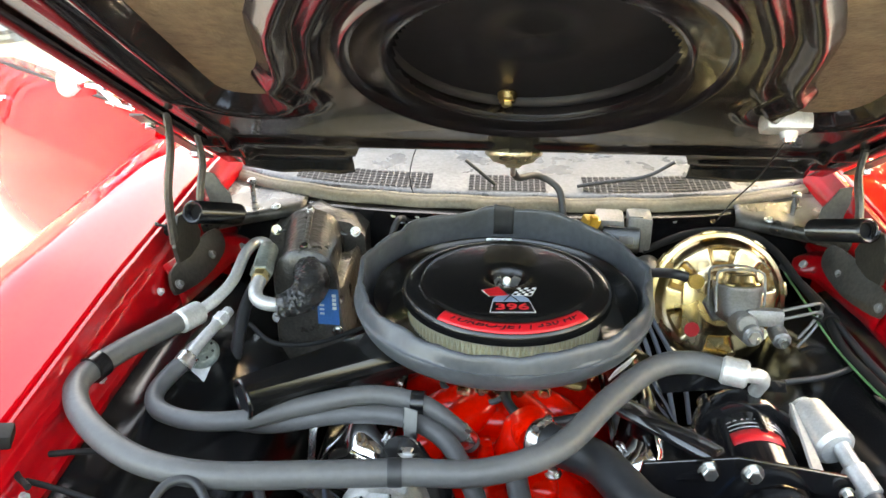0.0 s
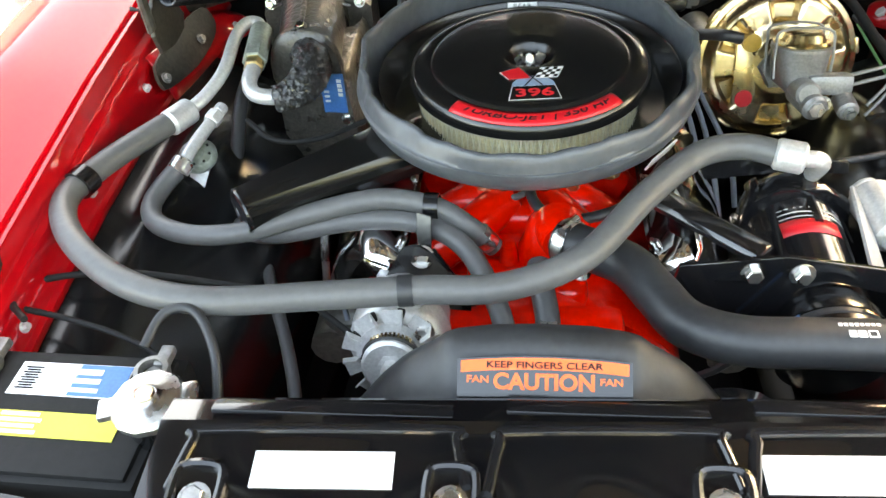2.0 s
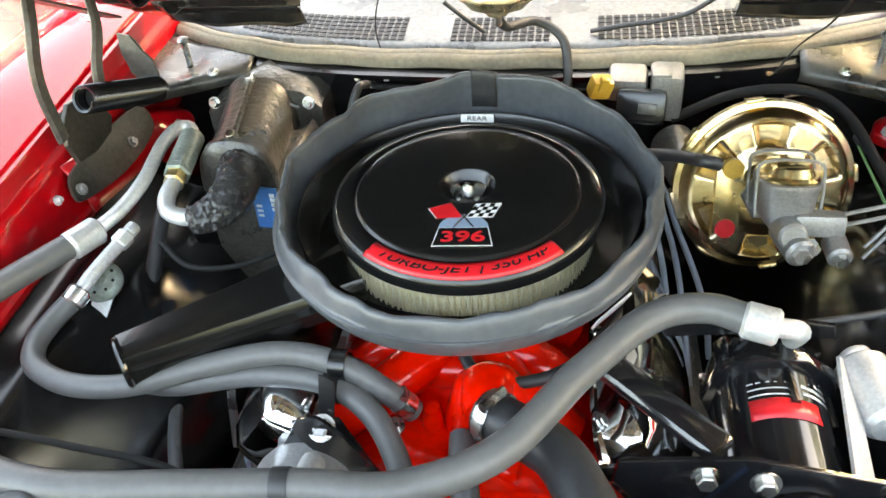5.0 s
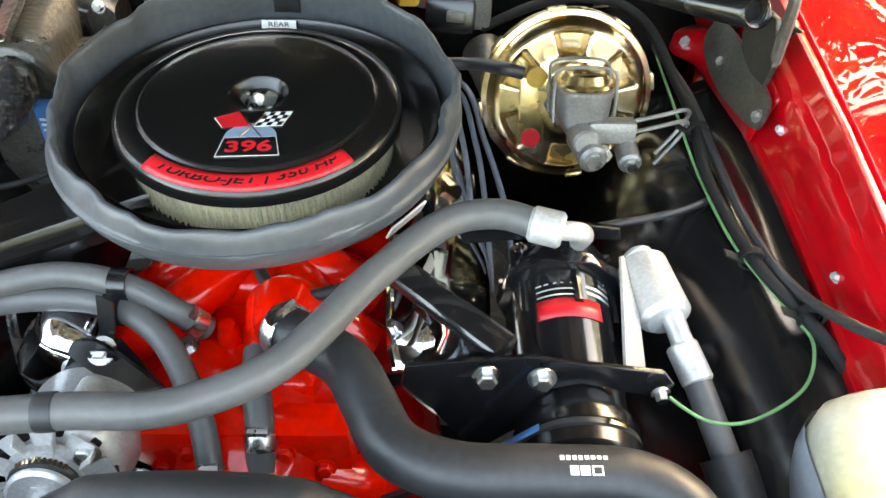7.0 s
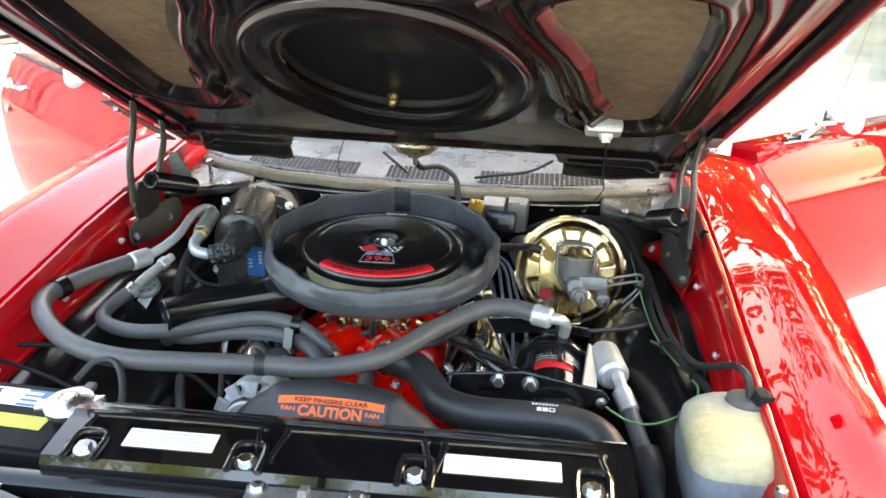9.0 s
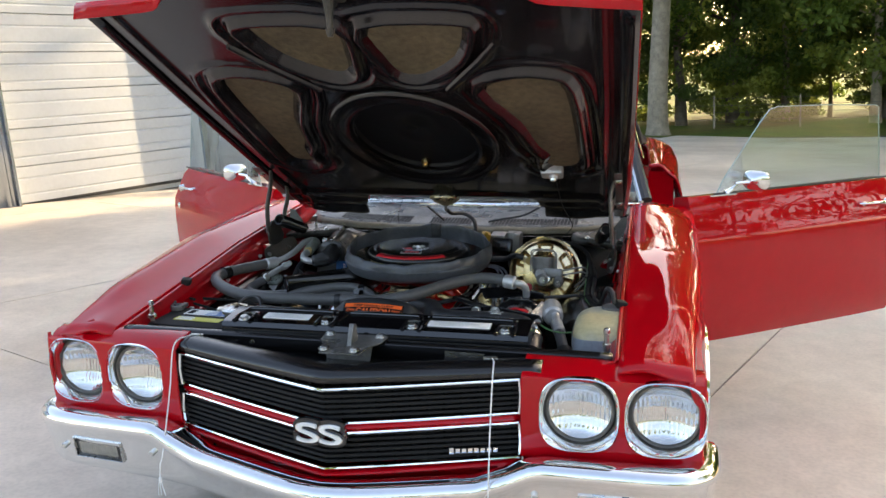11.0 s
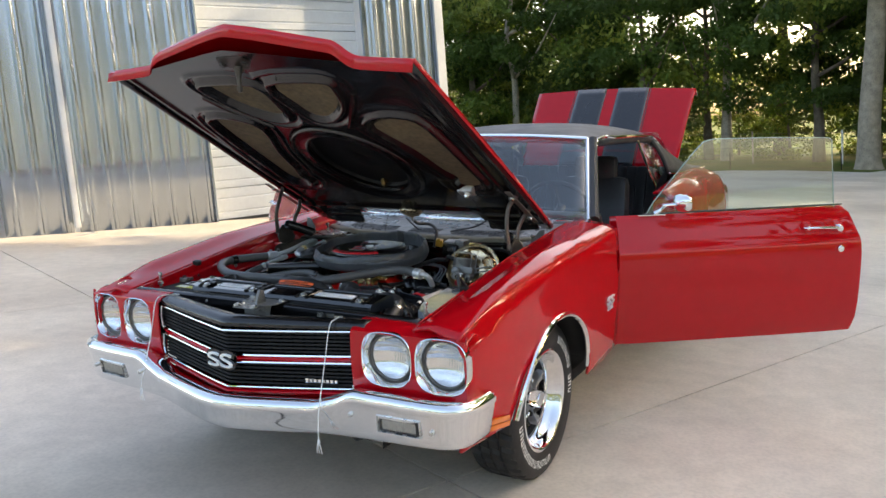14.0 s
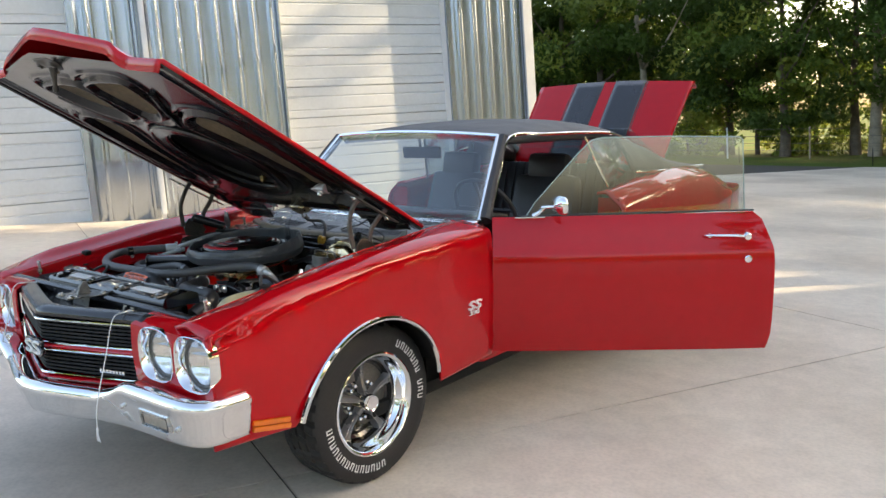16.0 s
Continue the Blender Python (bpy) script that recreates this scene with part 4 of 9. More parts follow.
for k in (1, -1):
    m = basis((k * 0.676, -0.874, 0.505), (0.998, k * 0.06, 0), (0, -0.10, 1))
    b2 = BM()
    hw, hh = 0.078, 0.029
    rows = [[(hw * sx * s, hh * sy * s, d) for sx, sy in ((-1, -1), (1, -1), (1, 1), (-1, 1))] for s, d in ((1.0, -0.008), (1.0, 0.0015), (0.97, 0.0025), (0.94, 0.001), (0.92, -0.008))]
    grid(b2, rows, close_v=True)
    bmesh.ops.transform(b2, matrix=m, verts=b2.verts)
    lamp = part("parking_lamp", b2, STEEL, bumper, "rectangular parking lamp set in the bumper", smooth=False)
    b2 = BM()
    box(b2, (0, 0, -0.009), (0.142, 0.052, 0.012), bevel=0.001)
    bmesh.ops.transform(b2, matrix=m, verts=b2.verts)
    part("recess", b2, BLACK_GLOSS, lamp, "dark recess")
    b2 = BM()
    grid(b2, [[(x, y, -0.0015 + 0.0012 * math.cos(x * 2 * math.pi / 0.007) - 0.003 * (abs(x) > 0.061 or abs(y) > 0.018)) for y in np.linspace(-0.0215, 0.0195, 7)] for x in np.linspace(-0.064, 0.064, 110)])
    bmesh.ops.transform(b2, matrix=m, verts=b2.verts)
    part("lens", b2, LENS_DIM, lamp, "clear ribbed lens")
    for x, z in ((0.50, 0.52), (0.79, 0.50)):
        bm = BM()
        lathe(bm, [(0, 0.004), (0.006, 0.003), (0.008, 0), (0.008, -0.01)], (k * x, bumper_pt(x) + 0.0025, z), (0, -1, 0), 12)
        part("bumper_bolt", bm, STEEL, bumper)
# apron and valance under the bumper
bm = BM()
grid(bm, [[(x, -0.80 + 0.02 * abs(x), 0.53), (x, -0.82, 0.46), (x, -0.80, 0.42), (x, -0.74, 0.40)] for x in np.linspace(-0.70, 0.70, 15)])
part("front_valance", bm, RED, car, solid=0.006)

# ---- inner front structure: firewall, cowl, floor of the engine bay, frame
def seal_y(x):
    """Line of the hood seal across the cowl: flat in the middle, swept back at the ends."""
    return float(np.interp(abs(x), [0, 0.12, 0.25, 0.34, 0.42, 0.50, 0.57, 0.63, 0.70], [0.391, 0.393, 0.401, 0.412, 0.428, 0.454, 0.484, 0.516, 0.56]))


bm = BM()
rows = []
for x in np.linspace(-0.66, 0.66, 41):
    y = min(seal_y(x), 0.44)
    rows.append([(x, 0.46, 0.20), (x, 0.44, 0.50), (x, y + 0.018, 0.66), (x, y + 0.014, 0.80), (x, y + 0.010, 0.836), (x, y + 0.004, 0.848)])
grid(bm, rows)
firewall = part("firewall", bm, BLACK_SATIN, car, "black engine bay bulkhead", solid=0.006)
bm = BM()
rows = []
for x in np.linspace(-0.50, 0.50, 41):
    y = seal_y(x)
    rows.append([(x, y + 0.012, 0.838), (x, y - 0.012, 0.848), (x, y - 0.014, 0.853), (x, y + 0.004, 0.857), (x, y + 0.02, 0.860)])
grid(bm, rows)
part("cowl_edge", bm, BLACK_SATIN, firewall, "black cowl flange", solid=0.003)
for k in (1, -1):
    bm = BM()
    rows = []
    for q in np.linspace(0.46, 0.665, 15):
        y0 = float(np.interp(q, [0.46, 0.50, 0.55, 0.60, 0.64, 0.67], [0.405, 0.383, 0.355, 0.325, 0.292, 0.280]))
        y1 = max(y0 + 0.02, seal_y(q) + 0.012)
        dent = 0.010 * math.exp(-((q - 0.575) / 0.03) ** 2)
        rows.append([(k * q, y0 + 0.006, 0.832), (k * q, y0, 0.846), (k * q, y0 + 0.010, 0.856), (k * q, y0 * 0.5 + y1 * 0.5, 0.862 - dent), (k * q, y1, 0.868)])
    grid(bm, [[tuple(p) for p in spline(r, 3)] for r in rows])
    part("cowl_edge", bm, CORNER, firewall, "worn dark cowl corner", solid=0.003, angle=60)
    for p in ((k * 0.52, 0.385, 0.858), (k * 0.63, 0.345, 0.860)):
        bm = BM()
        hexbolt(bm, p, (0, -0.2, 1), 0.007, 0.007)
        part("corner_bolt", bm, STEEL, firewall)
bm = BM()
rows = []
for x in np.linspace(-0.645, 0.645, 61):
    y = seal_y(x)
    w = 0.0015 * math.sin(x * 37)
    rows.append([(x, y + a, z + w) for a, z in ((0.008, 0.858), (0.002, 0.863), (0.003, 0.870), (0.009, 0.876), (0.017, 0.8785), (0.021, 0.874), (0.025, 0.8775), (0.033, 0.8795), (0.040, 0.876), (0.044, 0.866))])
grid(bm, rows)
part("cowl_seal", bm, SEALSTRIP, firewall, "tan rubber hood seal", solid=0.002, angle=50)
# bulkhead seams, studs and the ledge along its top
for y, z, x0, x1 in ((-0.010, 0.800, -0.20, 0.10), (-0.008, 0.822, -0.26, 0.14), (-0.010, 0.790, 0.45, 0.60)):
    bm = BM()
    tube(bm, [(x, seal_y(x) + 0.012 + y, z) for x in np.linspace(x0, x1, 9)], 0.006, n=8, smooth=1)
    part("pressed_seam", bm, BLACK_SATIN, firewall)
for x, z in ((-0.268, 0.836), (-0.215, 0.838), (-0.075, 0.835), (0.09, 0.836), (0.335, 0.838), (0.42, 0.833), (-0.18, 0.808)):
    bm = BM()
    hexbolt(bm, (x, seal_y(x) + 0.012, z), (0, -1, 0.2), 0.0065, 0.010)
    part("bulkhead_stud", bm, STEEL, firewall, "bright bulkhead stud")
# cowl vent panel with three slotted grilles
bm = BM()
rows = []
for x in np.linspace(-0.67, 0.67, 61):
    y = seal_y(x)
    b = 0.055 * (1 - (x / 0.66) ** 2)
    rows.append([(x, y + 0.045, 0.866), (x, y + 0.052, 0.876), (x, y + 0.060, 0.8795), (x, max(y + 0.15, 0.56 - b * 0.4), 0.890), (x, 0.66 - b * 0.6, 0.900), (x, 0.74 - b * 0.5, 0.905), (x, 0.80 - b * 0.5, 0.902)])
grid(bm, rows)
cowl = part("cowl_panel", bm, COWL_GREY, car, "grey metal cowl panel with vent slots", solid=0.004, angle=50)
for x0, x1 in ((-0.505, -0.185), (-0.108, 0.075), (0.142, 0.480)):
    bm = BM()
    # slots are black plates on a closed panel, their inner shade put into the colour
    for r in range(6):
        for i in range(int((x1 - x0) / 0.0132)):
            x = x0 + i * 0.0132 + 0.006
            y = seal_y(x) + 0.064 + r * 0.0128
            z = 0.8795 + (y - seal_y(x) - 0.060) * 0.117
            plate(bm, [(-0.0050, -0.0046), (0.0050, -0.0046), (0.0050, 0.0046), (-0.0050, 0.0046)], (x, y, z + 0.0056), (1, 0, 0), (0, 1, 0.12), 0.0008)
    tagged(part("vent_slot", bm, PLENUM, cowl, "rows of vent slots drawn as black plates", smooth=False), kind="stuff")
# frame rails, cross members and floor pan, with an added dark sheet under the engine
bm = BM()
for k in (1, -1):
    tube(bm, [(k * 0.40, -0.72, 0.40), (k * 0.40, -0.30, 0.36), (k * 0.38, 0.3, 0.33), (k * 0.40, 0.8, 0.22)], 0.055, n=8, smooth=3)
tube(bm, [(-0.55, -0.02, 0.30), (0, -0.02, 0.26), (0.55, -0.02, 0.30)], 0.06, n=8, smooth=3)
part("chassis_frame", bm, BLACK_SATIN, car, "black chassis rails")
bm = BM()
box(bm, (0, 2.0, 0.25), (1.50, 4.0, 0.06), bevel=0.02)
part("floor_pan", bm, BLACK_MATT, car)
# added sheet that stands in for the darkness below, hiding the bright ground
bm = BM()
box(bm, (0, -0.03, 0.335), (1.0, 0.80, 0.012), bevel=0.004)
part("splash_pan", bm, BLACK_MATT, car, "added black sheet hiding the ground below the engine")
for x, r, y in ((0.236, 0.075, -0.400), (-0.005, 0.085, -0.405)):
    bm = BM()
    lathe(bm, [(0.018, 0.004), (0.05 * r / 0.075, 0.0), (0.056 * r / 0.075, 0.012), (r - 0.006, 0.014), (r, 0.010), (r - 0.010, 0.0), (r, -0.010), (r - 0.004, -0.014), (0, -0.014)], (x, y, 0.565), (0, -1, 0.05), 40)
    part("belt_pulley", bm, BLACK_GLOSS, car, "gloss black belt pulley", angle=35)

# ---- hood, open
HF, HR = Vector((0, -0.735, 1.640)), Vector((0, 0.478, 0.948))     # front edge and rear edge on the centre line without crown
HDIR = (HF - HR).normalized()                                     # from the rear forward
HLEN = (HF - HR).length
HUP = Vector((0, -HDIR.z, HDIR.y)) * -1                            # out of the top skin


def hood_pt(x, f, d=0.0):
    """A place on the hood: x across, f metres forward of the rear edge, d above the skin's plane."""
    return Vector((x, 0, 0)) + Vector((0, HR.y, HR.z)) + HDIR * f + HUP * (d + f / HLEN * (0.012 - 0.016 * x / 0.7))


def hood_half(f):
    return float(np.interp(f, [0, 0.3, 0.9, HLEN], [0.655, 0.672, 0.690, 0.700]))


def hood_crown(x, f):
    """Height of the outer skin: a broad raised dome along the middle that falls to a point at the nose."""
    a = abs(x)
    t = np.interp(f, [0, 0.25, HLEN - 0.05, HLEN + 0.2], [0.035, 0.055, 0.075, 0.078])
    return float(np.interp(a, [0, 0.10, 0.40, 0.455, 0.50, 0.60, 0.70], [t, t * 0.97, t * 0.72, t * 0.34, t * 0.22, t * 0.10, 0.0]))


def hood_nose(x):
    """How far the front edge reaches forward past the corner line."""
    a = abs(x)
    return float(np.interp(a, [0, 0.10, 0.44, 0.47, 0.70], [0.135, 0.115, 0.03, 0.0, 0.0]))


def hood_start(x):
    """The rear edge is cut away between the two rubber flaps."""
    return float(np.interp(abs(x), [0.325, 0.365], [0.118, 0.0]))


bm = BM()
rows = []
us = np.concatenate([np.linspace(-1, -0.72, 6), np.linspace(-0.68, -0.56, 7), np.linspace(-0.5, 0.5, 13), np.linspace(0.56, 0.68, 7), np.linspace(0.72, 1, 6)])
for u in us:
    row = []
    for q in np.linspace(0, 1, 18):
        w = hood_half(q * HLEN)
        x = u * w
        f = hood_start(x) + q * (HLEN + hood_nose(x) - hood_start(x))
        row.append(hood_pt(x, f, hood_crown(x, f)))
    x = u * hood_half(HLEN)
    fe = HLEN + hood_nose(x)
    row.append(hood_pt(x, fe + 0.004, hood_crown(x, HLEN) - 0.012))
    row.append(hood_pt(x, fe - 0.004, hood_crown(x, HLEN) - 0.045))
    rows.append(row)
grid(bm, rows)
bmesh.ops.recalc_face_normals(bm, faces=bm.faces)
if sum(f.normal.dot(HUP) for f in bm.faces) < 0:
    bmesh.ops.reverse_faces(bm, faces=bm.faces)
hood = part("hood", bm, RED, car, "red open hood with a raised middle", solid=0.004, angle=28)
# side and rear hem
for k in (1, -1):
    bm = BM()
    grid(bm, [[hood_pt(k * (hood_half(f) + 0.001), f, 0.002), hood_pt(k * (hood_half(f) + 0.001), f, -0.006), hood_pt(k * hood_half(f), f, -0.014)] for f in np.linspace(0, HLEN, 14)])
    part("hood_side_lip", bm, RED, hood, solid=0.0015)
    bm = BM()
    grid(bm, [[hood_pt(k * (hood_half(f) - 0.0035), f, 0.0), hood_pt(k * (hood_half(f) - 0.0025), f, -0.0155), hood_pt(k * (hood_half(f) - 0.012), f, -0.022), hood_pt(k * (hood_half(f) - 0.045), f, -0.020)] for f in np.linspace(0, HLEN, 14)])
    part("hood_side_hem", bm, UNDERHOOD, hood, solid=0.0015)
# inner frame: one pressed black sheet with raised ribs between sunk bays

BAYS = [  # bay outlines in (x, f), mirrored
    [(0.045, 1.29), (0.27, 1.30), (0.29, 1.26), (0.245, 1.14), (0.14, 1.05), (0.07, 1.055), (0.045, 1.14)],
    [(0.275, 0.97), (0.345, 1.04), (0.45, 1.05), (0.51, 0.98), (0.52, 0.60), (0.51, 0.45), (0.44, 0.42), (0.40, 0.46), (0.415, 0.53), (0.385, 0.60), (0.352, 0.77)],
]
RING = (0.0, 0.63, 0.205, 0.265)      # centre x, f, half width, half length of the plenum opening


NX, NF = 211, 231
uu, qq = np.meshgrid(np.linspace(-1, 1, NX), np.linspace(0, 1, NF), indexing="ij")
wide = np.interp(qq * HLEN, [0, 0.3, 0.9, HLEN], [0.655, 0.672, 0.690, 0.700])
gx = uu * (wide - 0.018)
cut_ = np.interp(abs(gx), [0.325, 0.365], [0.108, 0.0])
gf = 0.02 + cut_ + qq * (HLEN - 0.03 - cut_ + 0.9 * np.interp(abs(gx), [0, 0.10, 0.44, 0.47, 0.70], [0.135, 0.115, 0.03, 0.0, 0.0]))
ga = abs(gx)
BASE = -0.010
depth = np.full(gx.shape, BASE)
near = np.full(gx.shape, 9.0)
for poly in BAYS:
    pts = spline(poly, 3, closed=True)
    best, odd = np.full(gx.shape, 9.0), np.zeros(gx.shape, bool)
    for i in range(len(pts)):
        (ax, ay), (bx_, by_) = pts[i - 1], pts[i]
        t = np.clip(((ga - ax) * (bx_ - ax) + (gf - ay) * (by_ - ay)) / ((bx_ - ax) ** 2 + (by_ - ay) ** 2 + 1e-12), 0, 1)
        best = np.minimum(best, np.hypot(ga - ax - t * (bx_ - ax), gf - ay - t * (by_ - ay)))
        if ay != by_:
            odd ^= ((ay > gf) != (by_ > gf)) & (ga < (bx_ - ax) * (gf - ay) / (by_ - ay) + ax)
    near = np.minimum(near, np.where(odd, -best, best))
# a sunk bay, a bold rolled rib round it, a groove and a second, lower rib
depth += np.where(near < 0, 0.018 * (lambda t: t * t * (3 - 2 * t))(np.clip(-near / 0.026, 0, 1)), 0)
depth -= 0.019 * np.exp(-((near - 0.016) / 0.014) ** 2)
depth += 0.006 * np.exp(-((near - 0.044) / 0.012) ** 2)
depth -= 0.010 * np.exp(-((near - 0.064) / 0.012) ** 2) * (gf > 0.35)
ov = np.hypot((gx - RING[0]) / RING[2], (gf - RING[1]) / RING[3])
depth = np.where(ov < 1.32, BASE + 0.004, depth)
edge = wide - ga
depth -= 0.012 * np.exp(-((edge - 0.085) / 0.011) ** 2) + np.where(edge < 0.07, 0.005, 0)
depth -= 0.012 * np.exp(-((gf - 0.17) / 0.022) ** 2) * (ov > 1.3) + 0.010 * np.exp(-((gf - 0.075) / 0.02) ** 2)
bm = BM()
vs = grid(bm, [[hood_pt(gx[i, j], gf[i, j], depth[i, j]) for j in range(NF)] for i in range(NX)])
kill = []
for f_ in bm.faces:
    c = f_.calc_center_median() - Vector((0, HR.y, HR.z))
    x, f = c.x, c.dot(HDIR)
    if math.hypot((x - RING[0]) / (RING[2] - 0.012), (f - RING[1]) / (RING[3] - 0.012)) < 1:
        kill.append(f_)
bmesh.ops.delete(bm, geom=kill, context="FACES")
inner = part("hood_inner_panel", bm, UNDERHOOD, hood, "black pressed inner hood frame", angle=75)
for k in (1, -1):
    for poly in BAYS:
        cx, cf = sum(p[0] for p in poly) / len(poly), sum(p[1] for p in poly) / len(poly)
        bm = BM()
        pts = spline([(cx + (p[0] - cx) * 0.93, cf + (p[1] - cf) * 0.93) for p in poly], 3, closed=True)
        vsx = [bm.verts.new(hood_pt(k * p[0], p[1], 0.001)) for p in pts]
        bm.faces.new(vsx)
        part("insulation_pad", bm, INSULATION, hood, "tan fibre insulation pad", solid=0.008, smooth=False)
# plenum ring: a tall flanged oval and the dark chamber above it
OV = np.linspace(0, 2 * math.pi, 72, endpoint=False)


def oval(rx, rf, d):
    return [hood_pt(RING[0] + rx * math.cos(a), RING[1] + rf * math.sin(a), d) for a in OV]


bm = BM()
grid(bm, [oval(0.275, 0.345, -0.010), oval(0.270, 0.340, -0.020), oval(0.265, 0.335, -0.025), oval(0.259, 0.329, -0.024), oval(0.252, 0.322, -0.016), oval(0.215, 0.277, -0.012), oval(0.208, 0.270, -0.016), oval(0.203, 0.263, -0.014), oval(0.200, 0.260, 0.010)], close_v=True)
part("plenum_ring", bm, UNDERHOOD, hood, "black oval air plenum ring", solid=0.002, angle=40)
bm = BM()
grid(bm, [oval(0.204, 0.264, 0.006), oval(0.202, 0.262, 0.028), oval(0.17, 0.22, 0.036), oval(0.09, 0.12, 0.038), oval(0.001, 0.001, 0.038)], close_v=True)
part("plenum_chamber", bm, PLENUM, hood, "dark plenum chamber", solid=0.002, angle=40)
for k in (1, -1):
    bm = BM()
    rows = []
    for x in np.linspace(0.355, 0.60, 27):
        s = float(np.interp(x, [0.355, 0.39, 0.52, 0.60], [0.7, 1.0, 0.9, 0.4])) * (1 + 0.12 * math.sin(x * 41 + k))
        rows.append([hood_pt(k * x, 0.060, -0.014), hood_pt(k * x, 0.036, -0.022), hood_pt(k * x, 0.020, -0.024 - 0.010 * s), hood_pt(k * x, 0.010, -0.022 - 0.018 * s)])
    grid(bm, rows)
    part("rear_flap", bm, BLACK_SATIN, hood, "black rubber flap at the hood's rear edge", solid=0.004, angle=60)
# vacuum actuator that works the flap, at the middle of the cut-out
bm = BM()
lathe(bm, [(0.0, 0.032), (0.014, 0.031), (0.018, 0.026), (0.040, 0.020), (0.050, 0.010), (0.057, 0.006), (0.058, 0.002), (0.057, -0.002), (0.048, -0.006), (0.030, -0.014), (0.0, -0.016)], hood_pt(-0.014, 0.140, -0.016), (Vector((0, 0.25, 1)) * -1).normalized(), 36)
actuator = part("vacuum_actuator", bm, TAN_PLATE, hood, "round tan-plated vacuum actuator", angle=35)
bm = BM()
cyl(bm, hood_pt(-0.014, 0.140, -0.016) + Vector((0, 0.004, -0.030)), hood_pt(-0.014, 0.140, -0.016) + Vector((0, 0.012, -0.052)), 0.006, n=10)
part("hose_nipple", bm, STEEL, actuator)
# latch striker at the nose
bm = BM()
plate(bm, [(-0.075, 0.0), (-0.06, 0.04), (0.05, 0.045), (0.075, 0.01), (0.03, -0.035), (-0.02, -0.04)], hood_pt(0.0, HLEN + 0.03, -0.012), (1, 0, 0), HDIR, -0.008, 0.0)
tube(bm, [hood_pt(0.0, HLEN + 0.02, -0.015), hood_pt(0, HLEN, -0.05), hood_pt(0, HLEN - 0.018, -0.078)], [0.016, 0.009, 0.007], n=10, smooth=2)
cyl(bm, hood_pt(0, HLEN - 0.016, -0.074), hood_pt(0, HLEN - 0.024, -0.090), 0.012, 0.007, n=12)
for x, f in ((-0.05, HLEN + 0.042), (0.055, HLEN + 0.044), (0.0, HLEN + 0.005)):
    hexbolt(bm, hood_pt(x, f, -0.020), -HUP, 0.011, 0.008)
part("latch_striker", bm, DARK_STEEL, hood, "grey steel latch striker")
# ribs that run from the nose bays to the ring
for k in (1, -1):
    bm = BM()
    tube(bm, [hood_pt(k * 0.36, 1.22, -0.014), hood_pt(k * 0.29, 1.12, -0.016), hood_pt(k * 0.19, 0.985, -0.014)], [0.012, 0.015, 0.013], n=10, smooth=4)
    part("brace_rib", bm, UNDERHOOD, hood)
# plenum drain fitting and courtesy lamp block
bm = BM()
cyl(bm, hood_pt(-0.032, 0.385, 0.034), hood_pt(-0.032, 0.383, 0.016), 0.017, n=16, bevel=0.004)
hexbolt(bm, hood_pt(-0.032, 0.383, 0.016), -HUP, 0.010, 0.010)
part("flap_pivot", bm, GOLD, hood, "brass-coloured pivot bolt")
bm = BM()
b2 = BM()
box(b2, (0, 0, 0), (0.075, 0.052, 0.032), bevel=0.010)
bmesh.ops.transform(b2, matrix=basis(hood_pt(0.418, 0.415, -0.018), (1, 0, 0), HDIR), verts=b2.verts)
merge(bm, b2)
cyl(bm, hood_pt(0.423, 0.415, -0.03), hood_pt(0.423, 0.415, -0.044), 0.017, 0.012, n=16)
block = part("underhood_lamp", bm, CAST, hood, "pale bracketed underhood lamp")
bm = BM()
lathe(bm, [(0.0, 0.010), (0.009, 0.007), (0.011, 0)], hood_pt(0.423, 0.415, -0.044), -HUP, 14)
part("lamp_lens", bm, LENS, block)

# ---------------------------------------------------------------- the car: engine bay


# ---- engine: block, manifold, covers
bm = BM()
rows = []
for y in np.linspace(-0.30, 0.33, 20):
    e = 0.012 * math.sin(y * 40)
    rows.append([(p[0] - 0.025, y, p[1]) for p in spline([(-0.20, 0.30), (-0.23, 0.50), (-0.20, 0.60), (-0.135, 0.655 + e * 0.4), (-0.075, 0.675 + e), (0.0, 0.685), (0.075, 0.675 - e), (0.135, 0.655), (0.20, 0.60), (0.23, 0.50), (0.20, 0.30)], 3)])
vs = grid(bm, rows)
bm.faces.new([r for r in vs[0]])
engine = part("engine_block", bm, ORANGE_RED, car, "orange-red painted engine block and heads", angle=50)
bm = BM()
# runners of the intake manifold
for k in (1, -1):
    for y in (-0.20, -0.12, -0.02, 0.07):
        bm = BM()
        tube(bm, [(-0.03 + k * 0.03, -0.06 + (y + 0.06) * 0.35, 0.715), (-0.03 + k * 0.085, y * 0.9, 0.712), (-0.03 + k * 0.145, y, 0.672)], [0.032, 0.030, 0.030], n=12, smooth=5)
        part("intake_runner", bm, ORANGE_RED, engine, angle=60)
bm = BM()
box(bm, (-0.025, -0.02, 0.695), (0.17, 0.26, 0.05), bevel=0.02)
box(bm, (-0.025, -0.235, 0.665), (0.17, 0.08, 0.05), bevel=0.018)
lathe(bm, [(0.0, 0.06), (0.03, 0.058), (0.043, 0.045), (0.048, 0.02), (0.056, 0.0), (0.056, -0.05), (0, -0.05)], (0.018, -0.195, 0.70), n=24)
tube(bm, [(0.018, -0.195, 0.74), (0.018, -0.225, 0.752), (0.022, -0.248, 0.757)], [0.036, 0.030, 0.026], n=14, smooth=3)
for x, y in ((-0.10, -0.19), (0.06, -0.15), (-0.105, -0.06), (0.055, -0.03), (-0.05, -0.21)):
    lathe(bm, [(0, 0.018), (0.010, 0.016), (0.013, 0.0), (0.016, -0.03)], (x, y, 0.705), n=10)
